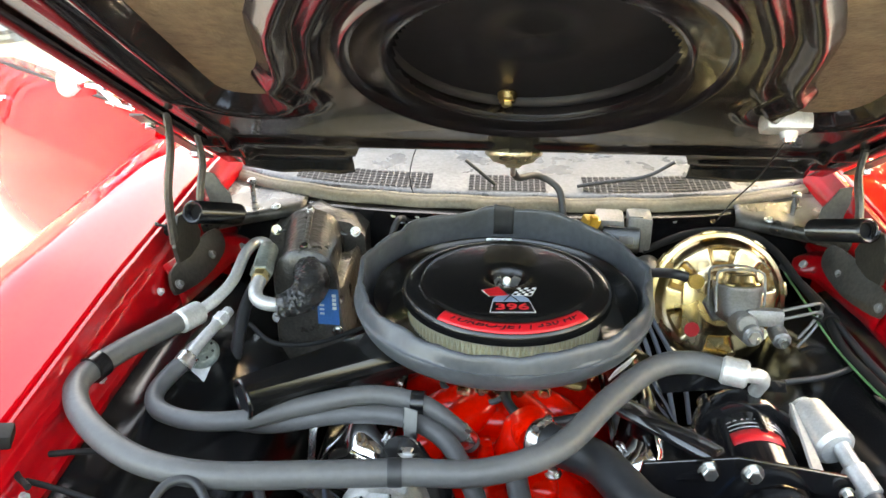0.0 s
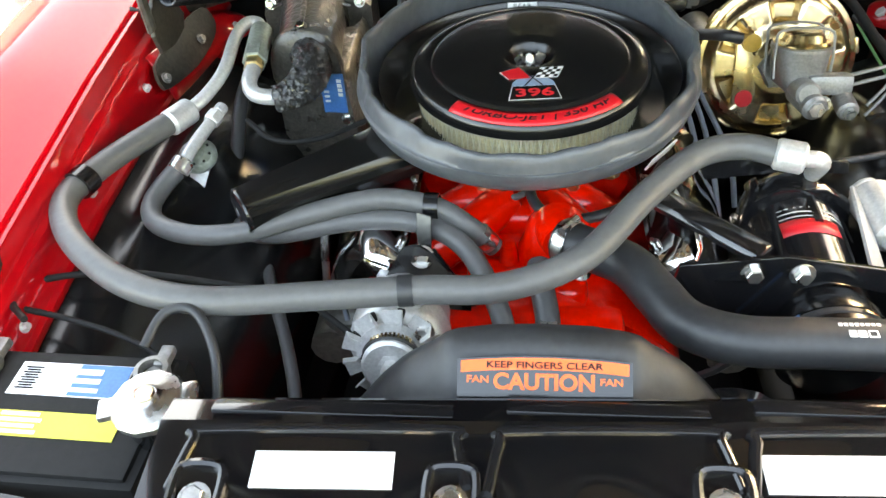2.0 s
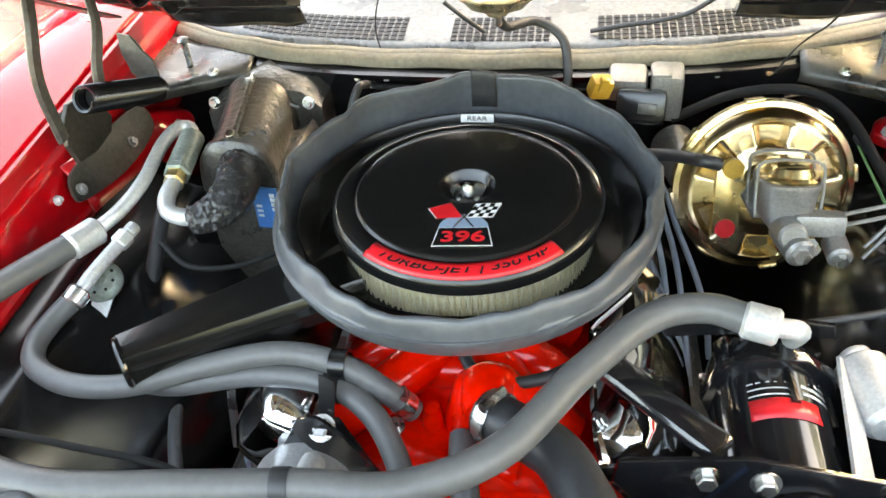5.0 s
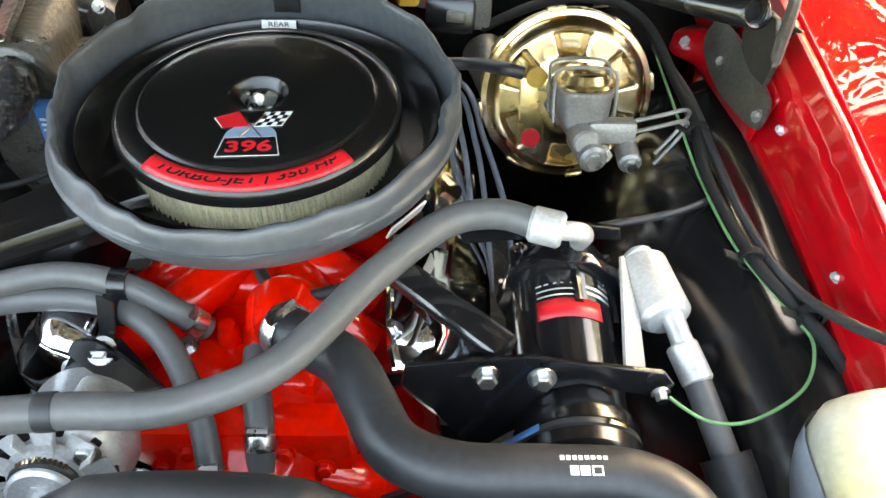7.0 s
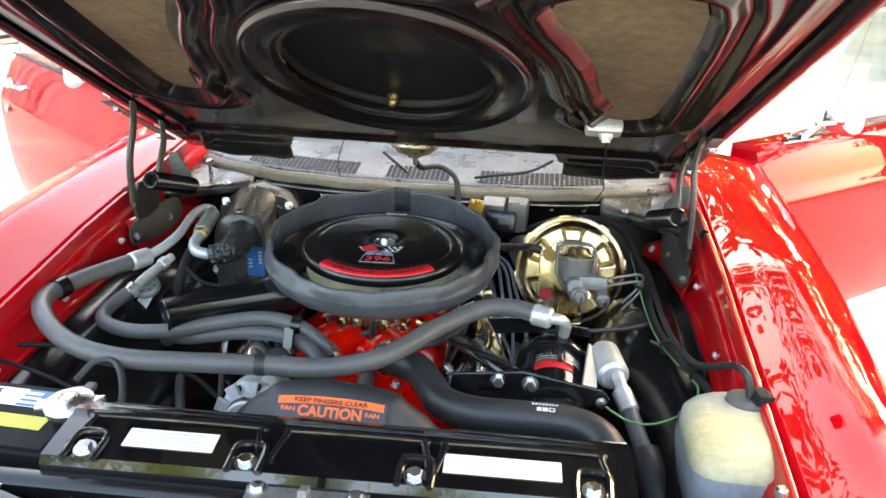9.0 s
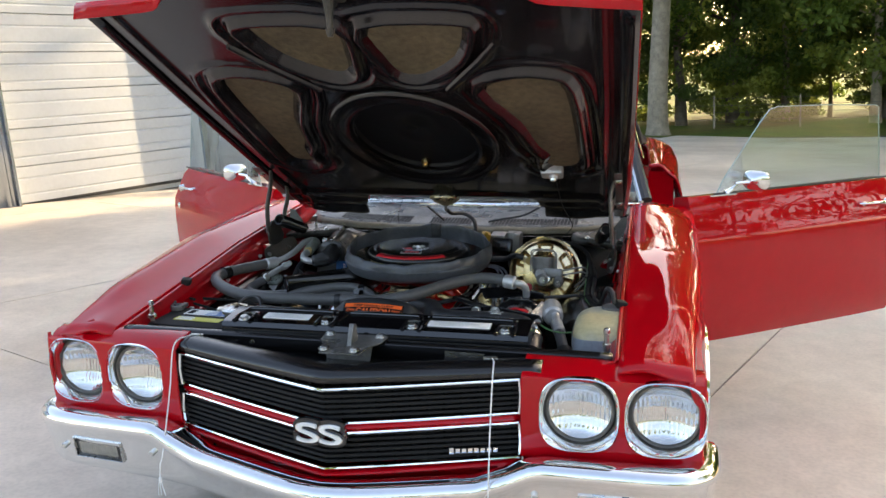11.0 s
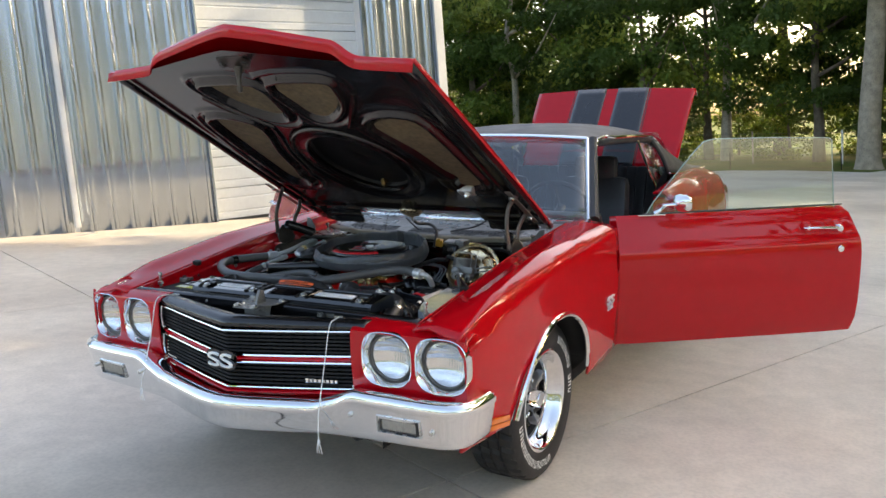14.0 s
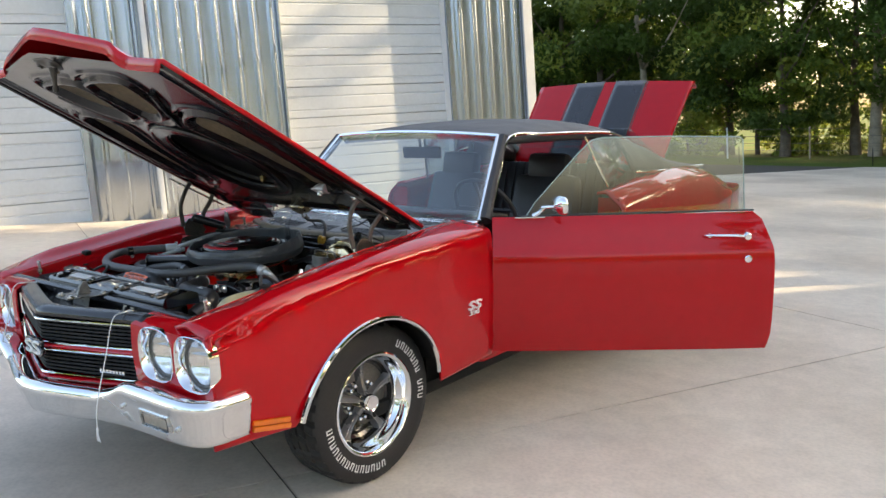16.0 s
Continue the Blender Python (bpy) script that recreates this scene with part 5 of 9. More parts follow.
part("intake_manifold", bm, ORANGE_RED, engine, "orange-red intake manifold with thermostat housing", angle=60)
bm = BM()
box(bm, (-0.02, -0.315, 0.58), (0.25, 0.05, 0.22), bevel=0.018)
lathe(bm, [(0, 0.10), (0.055, 0.10), (0.075, 0.07), (0.09, 0.03), (0.11, 0.0), (0.11, -0.05)], (-0.02, -0.32, 0.585), (0, -1, 0), 28)
for x, z in ((-0.042, 0.652), (0.006, 0.645)):
    tube(bm, [(x, -0.335, z - 0.05), (x, -0.365, z - 0.02), (x, -0.378, z + 0.005)], 0.024, n=12, smooth=3)
for x in (-0.15, 0.115):
    tube(bm, [(x * 0.5, -0.335, 0.60), (x, -0.33, 0.57), (x * 1.1, -0.31, 0.53)], 0.034, n=12, smooth=3)
for x, z in ((0.03, 0.66), (0.072, 0.63), (0.085, 0.575), (-0.11, 0.63), (-0.075, 0.66)):
    hexbolt(bm, (x, -0.342, z), (0, -1, 0.3), 0.009, 0.010)
part("water_pump", bm, ORANGE_RED, engine, "orange-red water pump housing", angle=50)
for x, y in ((0.078, -0.185), (-0.095, -0.225), (0.085, -0.09), (0.05, -0.245)):
    bm = BM()
    hexbolt(bm, (x, y, 0.698), (0, -0.1, 1), 0.009, 0.011)
    part("manifold_bolt", bm, STEEL, engine, "plain steel manifold bolt")
# valve covers
for k in (1, -1):
    bm = BM()
    c = Vector((-0.025 + k * 0.205, -0.005, 0.675))
    rot = basis(c, (0, 1, 0), (-0.60, 0, 0.80)) if k > 0 else basis(c, (0, -1, 0), (0.60, 0, 0.80))
    rows = []
    n = 40
    for s, h in ((1.06, 0.0), (1.06, 0.006), (1.0, 0.008), (0.985, 0.03), (0.95, 0.048), (0.86, 0.060), (0.6, 0.066), (0.3, 0.067), (0.01, 0.068)):
        row = []
        for i in range(n):
            a = 2 * math.pi * i / n
            q = 5.0
            r = 1 / (abs(math.cos(a)) ** q + abs(math.sin(a)) ** q) ** (1 / q)
            x_, y_ = 0.265 * s * r * math.cos(a), 0.072 * (s if s > 0.9 else s) * r * math.sin(a)
            row.append(rot @ Vector((x_, y_, h)))
        rows.append(row)
    grid(bm, rows, close_v=True)
    vc = part("valve_cover", bm, CHROME, engine, "chrome valve cover", angle=35)
    for sx in (-0.22, -0.08, 0.08, 0.22):
        for sy in (-0.068, 0.068):
            bm = BM()
            hexbolt(bm, rot @ Vector((sx, sy, 0.008)), rot.to_3x3() @ Vector((0, 0, 1)), 0.008, 0.008)
            part("cover_bolt", bm, STEEL, vc)
    # exhaust manifold below
    bm = BM()
    for y in (-0.19, -0.06, 0.08, 0.20):
        tube(bm, [(-0.025 + k * 0.22, y, 0.54), (-0.025 + k * 0.29, y, 0.53), (-0.025 + k * 0.31, y + 0.03, 0.49)], 0.03, n=10, smooth=3)
    tube(bm, [(-0.025 + k * 0.31, -0.22, 0.50), (-0.025 + k * 0.315, 0.22, 0.47)], 0.036, n=12, smooth=1)
    part("exhaust_manifold", bm, DULL_STEEL, engine, "dull iron exhaust manifold")

# ---- carburettor
bm = BM()
box(bm, (-0.028, 0.0, 0.745), (0.15, 0.18, 0.05), bevel=0.01)
box(bm, (-0.028, -0.085, 0.748), (0.11, 0.05, 0.045), bevel=0.012)
for x in (-0.09, -0.06, 0.0, 0.04):
    hexbolt(bm, (x, -0.112, 0.75), (0, -1, 0.2), 0.008, 0.012)
tube(bm, [(0.06, -0.06, 0.74), (0.10, -0.07, 0.735), (0.11, -0.03, 0.72)], 0.008, n=8, smooth=3)
part("carburettor", bm, GOLD, engine, "brass-plated carburettor")

# ---- air cleaner with its foam hood seal
AC = (-0.027, 0.012)
bm = BM()
lathe(bm, [(0.05, 0.775), (0.10, 0.770), (0.17, 0.788), (0.205, 0.806), (0.216, 0.826), (0.2225, 0.856), (0.2240, 0.860), (0.2225, 0.863), (0.2200, 0.860), (0.2130, 0.830), (0.203, 0.816), (0.16, 0.806), (0.05, 0.80)], (AC[0], AC[1] + 0.012, 0), n=64)
cleaner = part("air_cleaner", bm, BLACK_LID, car, "round black air cleaner with chequered-flag decals and foam seal", angle=40)
bm = BM()
lathe(bm, [(0.0, 0.873), (0.020, 0.873), (0.025, 0.8745), (0.030, 0.879), (0.034, 0.887), (0.037, 0.891), (0.042, 0.8922), (0.060, 0.892), (0.10, 0.8918), (0.130, 0.8912), (0.1405, 0.8908), (0.1435, 0.8895), (0.1455, 0.8868), (0.1470, 0.8858), (0.1486, 0.8862), (0.1508, 0.8874), (0.158, 0.8870), (0.168, 0.8843), (0.1742, 0.8802), (0.1775, 0.873), (0.1775, 0.862), (0.173, 0.860)], (*AC, 0), n=96)
lid = part("lid", bm, BLACK_LID, cleaner, "gloss black stamped lid", angle=32)
bm = BM()
lathe(bm, [(0.150, 0.80), (0.158, 0.803), (0.158, 0.867), (0.150, 0.868)], (*AC, 0), n=72)
part("filter_element", bm, FILTER, cleaner, "pale pleated paper filter")
# the pleats and the wire wrap
verts, faces = [], []
for i in range(150):
    a = 2 * math.pi * i / 150
    for da, r in ((-0.012, 0.158), (0.0, 0.1625), (0.012, 0.158)):
        for z in (0.805, 0.866):
            verts.append((AC[0] + r * math.cos(a + da), AC[1] + r * math.sin(a + da), z))
    b = i * 6
    faces += [(b, b + 2, b + 3, b + 1), (b + 2, b + 4, b + 5, b + 3)]
me = bpy.data.meshes.new("pleats")
me.from_pydata(verts, [], faces)
me.materials.append(FILTER)
o = new("pleats", me)
o.parent = cleaner
verts, faces = [], []
for s in (1, -1):
    for i in range(110):
        a = 2 * math.pi * i / 110
        b = a + s * 0.055
        r = 0.1640
        k = len(verts)
        for q, z in ((a, 0.806), (a + 0.010, 0.806), (b + 0.010, 0.865), (b, 0.865)):
            verts.append((AC[0] + r * math.cos(q), AC[1] + r * math.sin(q), z))
        faces.append((k, k + 1, k + 2, k + 3))
me = bpy.data.meshes.new("wire_screen")
me.from_pydata(verts, [], faces)
me.materials.append(MESH_WIRE)
o = new("wire_screen", me)
o.parent = cleaner
# foam seal: a tall soft ring with a rolled, wavy top
SC, SRX, SRY = (-0.030, 0.030), 0.242, 0.254


def seal_section(a):
    """Cross-section of the flared ring at the angle a: (outwards, height), closed."""
    w = 0.013 * noise.noise(Vector((math.cos(a) * 4, math.sin(a) * 4, 1.7))) + 0.004 * noise.noise(Vector((math.cos(a) * 14, math.sin(a) * 14, 4.1)))
    lift = 0.006 * noise.noise(Vector((math.cos(a) * 5, math.sin(a) * 5, 9.0)))
    back = max(0.0, math.sin(a))
    up_, in_ = 0.020 * back ** 0.7 - 0.011 * max(0.0, -math.sin(a)) ** 0.7, -0.012 * back
    return spline([(-0.024, 0.824), (-0.012, 0.819), (-0.001, 0.826), (0.007, 0.842), (0.0115, 0.857), (0.0085, 0.862 + up_ * 0.4), (0.007 + w * 0.6 + in_ * 0.6, 0.877 + lift + up_ * 0.8), (0.003 + w + in_, 0.891 + lift + up_), (-0.002 + w + in_, 0.894 + lift + up_), (-0.006 + w + in_, 0.889 + lift + up_), (-0.005 + w * 0.6 + in_ * 0.6, 0.868 + up_ * 0.6), (-0.014, 0.842)], 2, closed=True)


bm = BM()
rows = []
for i in range(120):
    a = 2 * math.pi * i / 120
    rows.append([(SC[0] + (SRX + p[0]) * math.cos(a), SC[1] + (SRY + p[0]) * math.sin(a), p[1]) for p in seal_section(a)])
grid(bm, rows, close_u=True, close_v=True)
seal = part("foam_seal", bm, FOAM, cleaner, "soft grey foam ring with a taped joint", angle=70)
bm = BM()
rows = []
for a in np.linspace(math.pi / 2 - 0.085, math.pi / 2 + 0.085, 9):
    row = []
    for p in list(seal_section(a))[8:22]:
        o = np.array((p[0] + 0.006, p[1] - 0.866))
        p = np.array(p) + o / np.linalg.norm(o) * 0.0018
        row.append((SC[0] + (SRX + p[0]) * math.cos(a), SC[1] + (SRY + p[0]) * math.sin(a), p[1]))
    rows.append(row)
grid(bm, rows)
part("tape_patch", bm, RUBBER_DARK, seal, "black tape patch", solid=0.0015)
bm = BM()
box(bm, (-0.038, 0.236, 0.858), (0.050, 0.003, 0.012), rot=(-20, 0, 0), bevel=0.001)
part("rear_tag", bm, WHITE, seal, "small white paper tag")
text_part("rear_tag_print", "REAR", 0.010, basis((-0.038, 0.2338, 0.859), (1, 0, 0), (0, 0.34, 0.94)), BLACK_MATT, seal, 0.0004, width=0.03)
bm = BM()
box(bm, (0.158, -0.118, 0.806), (0.003, 0.062, 0.024), rot=(0, 25, -38), bevel=0.001)
part("paper_tag", bm, WHITE, seal, "white paper tag")
# wing nut
bm = BM()
lathe(bm, [(0, 0.018), (0.006, 0.018), (0.009, 0.010), (0.012, 0.002), (0.016, 0.0)], (*AC, 0.873), n=16)
for k in (1, -1):
    box(bm, (AC[0] + k * 0.0145, AC[1], 0.884), (0.015, 0.006, 0.015), rot=(0, k * 24, 0), bevel=0.0025)
lathe(bm, [(0, 0.0), (0.003, 0.0), (0.003, 0.020), (0, 0.021)], (*AC, 0.873), n=8)
part("wing_nut", bm, STEEL, lid, "bright wing nut")
# decals on the lid
TOP = 0.8922
bm = BM()
rows = [[(AC[0] + r * math.sin(a), AC[1] - r * math.cos(a), z) for a in np.linspace(-0.75, 0.75, 48)] for r, z in ((0.1512, 0.8878), (0.158, 0.8875), (0.168, 0.8848), (0.1735, 0.8814))]
grid(bm, rows)
part("arc_decal", bm, DECAL_RED, lid, "red arc decal", solid=0.0004)
m = Matrix.Translation((AC[0], AC[1], 0.8876))
text_part("arc_lettering", "TURBO-JET | 350 HP", 0.0175, m, BLACK_MATT, lid, 0.0003, width=0.212, font_shear=0.2, bend=0.1615, bold=0.01)


def decal(poly, z, material, name, label=""):
    bm = BM()
    plate(bm, poly, (AC[0], AC[1] - 0.013, z), (1, 0, 0), (0, 1, 0), 0.0004)
    return part(name, bm, material, lid, label, smooth=False)


decal([(-0.036, -0.113), (0.036, -0.113), (0.030, -0.078), (-0.030, -0.078)], TOP, WHITE, "emblem_border")
decal([(-0.0345, -0.1118), (0.0345, -0.1118), (0.029, -0.079), (-0.029, -0.079)], TOP + 0.0004, BLACK_GLOSS, "emblem_plate", "black emblem plate")
text_part("emblem_numerals", "396", 0.027, Matrix.Translation((AC[0], AC[1] - 0.1095, TOP + 0.001)), DECAL_RED, lid, 0.0003, width=0.052, bold=0.02, label="red displacement numerals")
decal([(0.030 * math.cos(a) * (1.0 if math.sin(a) > 0 else 1), -0.078 + 0.026 * math.sin(a)) for a in np.linspace(0, math.pi, 16)], TOP + 0.0002, DECAL_BLUE, "emblem_arc", "steel-blue arc")
FL = [(-0.003, -0.058), (-0.033, -0.072 + 0.012), (-0.044, -0.040), (-0.017, -0.028)]
decal([(p[0] * 1.04, p[1] * 0.995) for p in FL], TOP + 0.0005, WHITE, "flag_border")
decal(FL, TOP + 0.0008, DECAL_RED, "flag", "red crossed flag")
A0, AU, AV = Vector((0.004, -0.058)), Vector((0.030, 0.0005)) + Vector((0, 0.0)), Vector((0.010, 0.026))
decal([tuple(A0 + AU * a + AV * b) for a, b in ((-0.04, -0.04), (1.04, -0.04), (1.04, 1.04), (-0.04, 1.04))], TOP + 0.0005, WHITE, "flag", "white chequered flag")
bm = BM()
for i in range(5):
    for j in range(4):
        if (i + j) % 2 == 0:
            q = [A0 + AU * (a / 5) + AV * (b / 4) for a, b in ((i, j), (i + 1, j), (i + 1, j + 1), (i, j + 1))]
            plate(bm, [tuple(p) for p in q], (AC[0], AC[1] - 0.013, TOP + 0.0010), (1, 0, 0), (0, 1, 0), 0.0003)
part("flag_squares", bm, BLACK_GLOSS, lid, "black flag squares", smooth=False)
bm = BM()
tube(bm, [(AC[0] - 0.016, AC[1] - 0.043, TOP + 0.001), (AC[0] + 0.012, AC[1] - 0.091, TOP + 0.001)], 0.0009, n=6, smooth=1)
tube(bm, [(AC[0] + 0.014, AC[1] - 0.048, TOP + 0.001), (AC[0] - 0.012, AC[1] - 0.091, TOP + 0.001)], 0.0009, n=6, smooth=1)
part("flag_staff", bm, BLACK_GLOSS, lid)
lid.matrix_local = Matrix.Translation((AC[0] + 0.003, AC[1] - 0.004, 0.003)) @ pose(0, 0, 0, 0, 0, 4.0) @ Matrix.Diagonal((0.985, 0.99, 1, 1)) @ Matrix.Translation((-AC[0], -AC[1], 0))
# snorkel
bm = BM()
rows = []
for q in np.linspace(0, 1, 14):
    c = Vector((-0.150, -0.050, 0.800)).lerp(Vector((-0.404, -0.239, 0.803)), q)
    side = Vector((0.61, -0.79, 0)).normalized()
    w, h = 0.058 - 0.031 * q, 0.026 - 0.001 * q
    rows.append([c + side * a * w + Vector((0, 0, b * h)) for a, b in ((-1, -0.7), (-1, 0.55), (-0.93, 0.86), (-0.80, 1.0), (0, 1.03), (0.60, 1.0), (0.74, 0.90), (0.82, 0.66), (0.86, 0.42), (0.97, 0.36), (1.06, 0.28), (1.06, 0.06), (0.95, 0.0), (0.92, -0.7), (0.6, -1.0), (-0.7, -1.0))])
vs = grid(bm, rows, close_v=True)
bm.faces.new(vs[0])
bm.faces.new(vs[-1])
snork = part("snorkel", bm, BLACK_LID, cleaner, "black intake snorkel", angle=30)
bm = BM()
c = Vector((-0.406, -0.2405, 0.803))
tube(bm, [c + Vector((0.61, -0.79, 0)) * 0.030 * math.cos(a) + Vector((0, 0, 0.030 * math.sin(a) * 0.95)) for a in np.linspace(0, 2 * math.pi, 20)], 0.004, n=8, smooth=1)
part("snorkel_lip", bm, BLACK_GLOSS, snork)
# flat disc over the capped end; black colour gives the shade of an opening
bm = BM()
plate(bm, [(0.021 * math.cos(a), 0.021 * math.sin(a)) for a in np.linspace(0, 2 * math.pi, 20, endpoint=False)], c + Vector((-0.79, -0.61, 0)) * 0.0005, (0.61, -0.79, 0), (0, 0, 1), 0.001)
part("snorkel_mouth", bm, PLENUM, snork, "black disc drawn for the open mouth", smooth=False)

# ---- hoses


def hose(name, pts, r, material=RUBBER, label="", parent=None, n=14, clamps=(), wrap=()):
    bm = BM()
    tube(bm, pts, r, n=n, smooth=8)
    ob = part(name, bm, material, parent or car, label, angle=80)
    P = [Vector(p) for p in spline(pts, 8)]
    for f, mt, w, k in [(f, STEEL, 0.009, 1.10) for f in clamps] + [(f, RUBBER_DARK, 0.009, 1.05) for f in wrap]:
        i = int(f * (len(P) - 2))
        d = (P[i + 1] - P[i]).normalized()
        bm = BM()
        rr = r if not hasattr(r, "__len__") else max(r)
        lathe(bm, [(rr * 0.9, -w), (rr * k, -w), (rr * k * 1.02, -w * 0.8), (rr * k * 1.02, w * 0.8), (rr * k, w), (rr * 0.9, w)], P[i], d, 18)
        if mt is STEEL:
            x, y, _ = frame_of(d)
            cyl(bm, P[i] + Vector((0, 0, 1)) * rr * 1.05 - x * rr * 0.6, P[i] + Vector((0, 0, 1)) * rr * 1.2 + x * rr * 0.7, 0.006, n=8)
        part("hose_clamp" if mt is STEEL else "tape_band", bm, mt, ob, "worm-drive hose clamp" if mt is STEEL else "black tape band")
    return ob


main_pts = [(0.312, -0.142, 0.822), (0.262, -0.128, 0.826), (0.20, -0.150, 0.828), (0.125, -0.232, 0.825), (0.045, -0.338, 0.818), (-0.05, -0.385, 0.812), (-0.150, -0.390, 0.810), (-0.262, -0.402, 0.810), (-0.400, -0.415, 0.812), (-0.505, -0.392, 0.815), (-0.600, -0.325, 0.820), (-0.650, -0.245, 0.822), (-0.632, -0.165, 0.822), (-0.592, -0.085, 0.820), (-0.566, -0.038, 0.818)]
main_hose = hose("suction_hose", main_pts, 0.0178, RUBBER, "thick grey rubber suction hose", wrap=(0.445,))
# its crimped ends and pipes
bm = BM()
cyl(bm, (0.300, -0.139, 0.823), (0.338, -0.150, 0.821), 0.0215, n=18, bevel=0.004)
part("crimp_collar", bm, CAST, main_hose, "bright crimped collar")
bm = BM()
cyl(bm, (-0.572, -0.055, 0.819), (-0.552, -0.008, 0.816), 0.0205, n=18, bevel=0.004)
part("crimp_collar", bm, CAST, main_hose, "bright crimped collar")
bm = BM()
tube(bm, [(0.335, -0.149, 0.821), (0.356, -0.148, 0.818), (0.366, -0.135, 0.800), (0.366, -0.115, 0.770)], 0.0115, n=12, smooth=6)
part("end_pipe", bm, CAST, main_hose, "aluminium end pipe")
bm = BM()
tube(bm, [(-0.556, -0.02, 0.817), (-0.532, 0.02, 0.826), (-0.517, 0.075, 0.838), (-0.520, 0.160, 0.850), (-0.512, 0.206, 0.853), (-0.494, 0.212, 0.850), (-0.484, 0.190, 0.846)], 0.0105, n=12, smooth=6)
part("evaporator_pipe", bm, CAST, main_hose, "bent aluminium pipe")
bm = BM()
cyl(bm, (-0.484, 0.196, 0.846), (-0.474, 0.105, 0.838), 0.019, n=20, bevel=0.005)
cyl(bm, (-0.477, 0.13, 0.840), (-0.473, 0.098, 0.837), 0.021, n=6, bevel=0.002)
valve = part("pressure_valve", bm, VALVE_ZINC, car, "grey-green metal pressure valve")
bm = BM()
cyl(bm, (-0.473, 0.100, 0.837), (-0.471, 0.080, 0.835), 0.0165, n=6, bevel=0.002)
part("flare_nut", bm, GOLD, valve, "coppery flare nut")
bm = BM()
tube(bm, [(-0.471, 0.082, 0.835), (-0.470, 0.050, 0.830), (-0.458, 0.026, 0.823), (-0.430, 0.022, 0.818), (-0.405, 0.032, 0.818)], 0.0125, n=12, smooth=6)
part("elbow_pipe", bm, CAST, valve, "bare aluminium elbow")
bm = BM()
tube(bm, [(-0.420, 0.014, 0.820), (-0.398, 0.020, 0.823), (-0.378, 0.045, 0.828), (-0.374, 0.085, 0.832), (-0.388, 0.125, 0.830), (-0.398, 0.150, 0.825)], [0.020, 0.024, 0.029, 0.031, 0.030, 0.026], n=40, smooth=14)
for v in bm.verts:
    v.co += Vector((noise.noise(v.co * 190), noise.noise(v.co * 190 + Vector((7, 0, 0))), noise.noise(v.co * 190 + Vector((0, 9, 0))))) * 0.0042
part("wrapped_pipe", bm, TAR, valve, "pipe wrapped in crinkled black insulation")
# clamp that holds the big hose to the fender
bm = BM()
lathe(bm, [(0.018, -0.012), (0.022, -0.012), (0.022, 0.012), (0.018, 0.012)], (-0.644, -0.200, 0.822), (0.25, 1, 0), 18)
box(bm, (-0.676, -0.205, 0.836), (0.04, 0.026, 0.004), rot=(0, 25, 0), bevel=0.001)
hexbolt(bm, (-0.684, -0.205, 0.842), (0.2, 0, 1), 0.009, 0.008)
part("hose_strap", bm, BLACK_SATIN, main_hose, "black strap bolted to the fender")
# expansion dial and second refrigerant line
bm = BM()
lathe(bm, [(0, 0.012), (0.010, 0.012), (0.012, 0.009), (0.024, 0.008), (0.028, 0.004), (0.030, 0.0), (0.029, -0.006), (0, -0.010)], (-0.533, -0.070, 0.772), (0.12, -0.45, 1), 28)
sight = part("receiver_cap", bm, VALVE_ZINC, car, "round pale receiver cap with fittings")
# holes as small black discs on the cap, shade put into their colour
for a in np.linspace(0, 2 * math.pi, 9)[:-1]:
    bm = BM()
    x_, y_, d_ = frame_of((0.12, -0.45, 1))
    c_ = Vector((-0.533, -0.070, 0.772)) + (x_ * math.cos(a) + y_ * math.sin(a)) * 0.020 + d_ * 0.0084
    cyl(bm, c_, c_ + d_ * 0.0015, 0.0022, n=8)
    part("cap_hole", bm, BLACK_MATT, sight)
bm = BM()
tube(bm, [(-0.540, -0.112, 0.785), (-0.531, -0.085, 0.796), (-0.520, -0.045, 0.803), (-0.511, -0.012, 0.808)], [0.0105, 0.010, 0.010, 0.0095], n=12, smooth=5)
cyl(bm, (-0.516, -0.030, 0.806), (-0.510, -0.010, 0.809), 0.0135, n=6, bevel=0.002)
cyl(bm, (-0.510, -0.008, 0.809), (-0.506, 0.008, 0.811), 0.010, n=10, bevel=0.002)
part("receiver_fitting", bm, CAST, sight, "bright hose fitting")
bm = BM()
cyl(bm, (-0.546, -0.126, 0.780), (-0.538, -0.104, 0.788), 0.0165, n=18, bevel=0.003)
part("hose_clamp", bm, STEEL, sight, "worm-drive hose clamp")
bm = BM()
plate(bm, [tuple(p) for p in spline([(-0.013, 0.0), (0.013, 0.0), (0.012, -0.05), (0.009, -0.078), (-0.009, -0.078), (-0.012, -0.05)], 3, closed=True)], (-0.526, -0.075, 0.764), (1, 0.1, 0), (0.22, 0.62, 0.72), 0.003)
part("receiver_bracket", bm, CAST, sight, "slim metal bracket", smooth=False)
hose("liquid_hose", [(-0.541, -0.112, 0.785), (-0.560, -0.150, 0.774), (-0.565, -0.190, 0.768), (-0.542, -0.226, 0.766), (-0.480, -0.250, 0.768), (-0.403, -0.250, 0.775), (-0.323, -0.225, 0.785), (-0.227, -0.205, 0.796), (-0.150, -0.213, 0.790), (-0.100, -0.222, 0.760), (-0.070, -0.218, 0.722)], 0.0145, RUBBER, "grey ribbed heater hose", clamps=(0.985,))
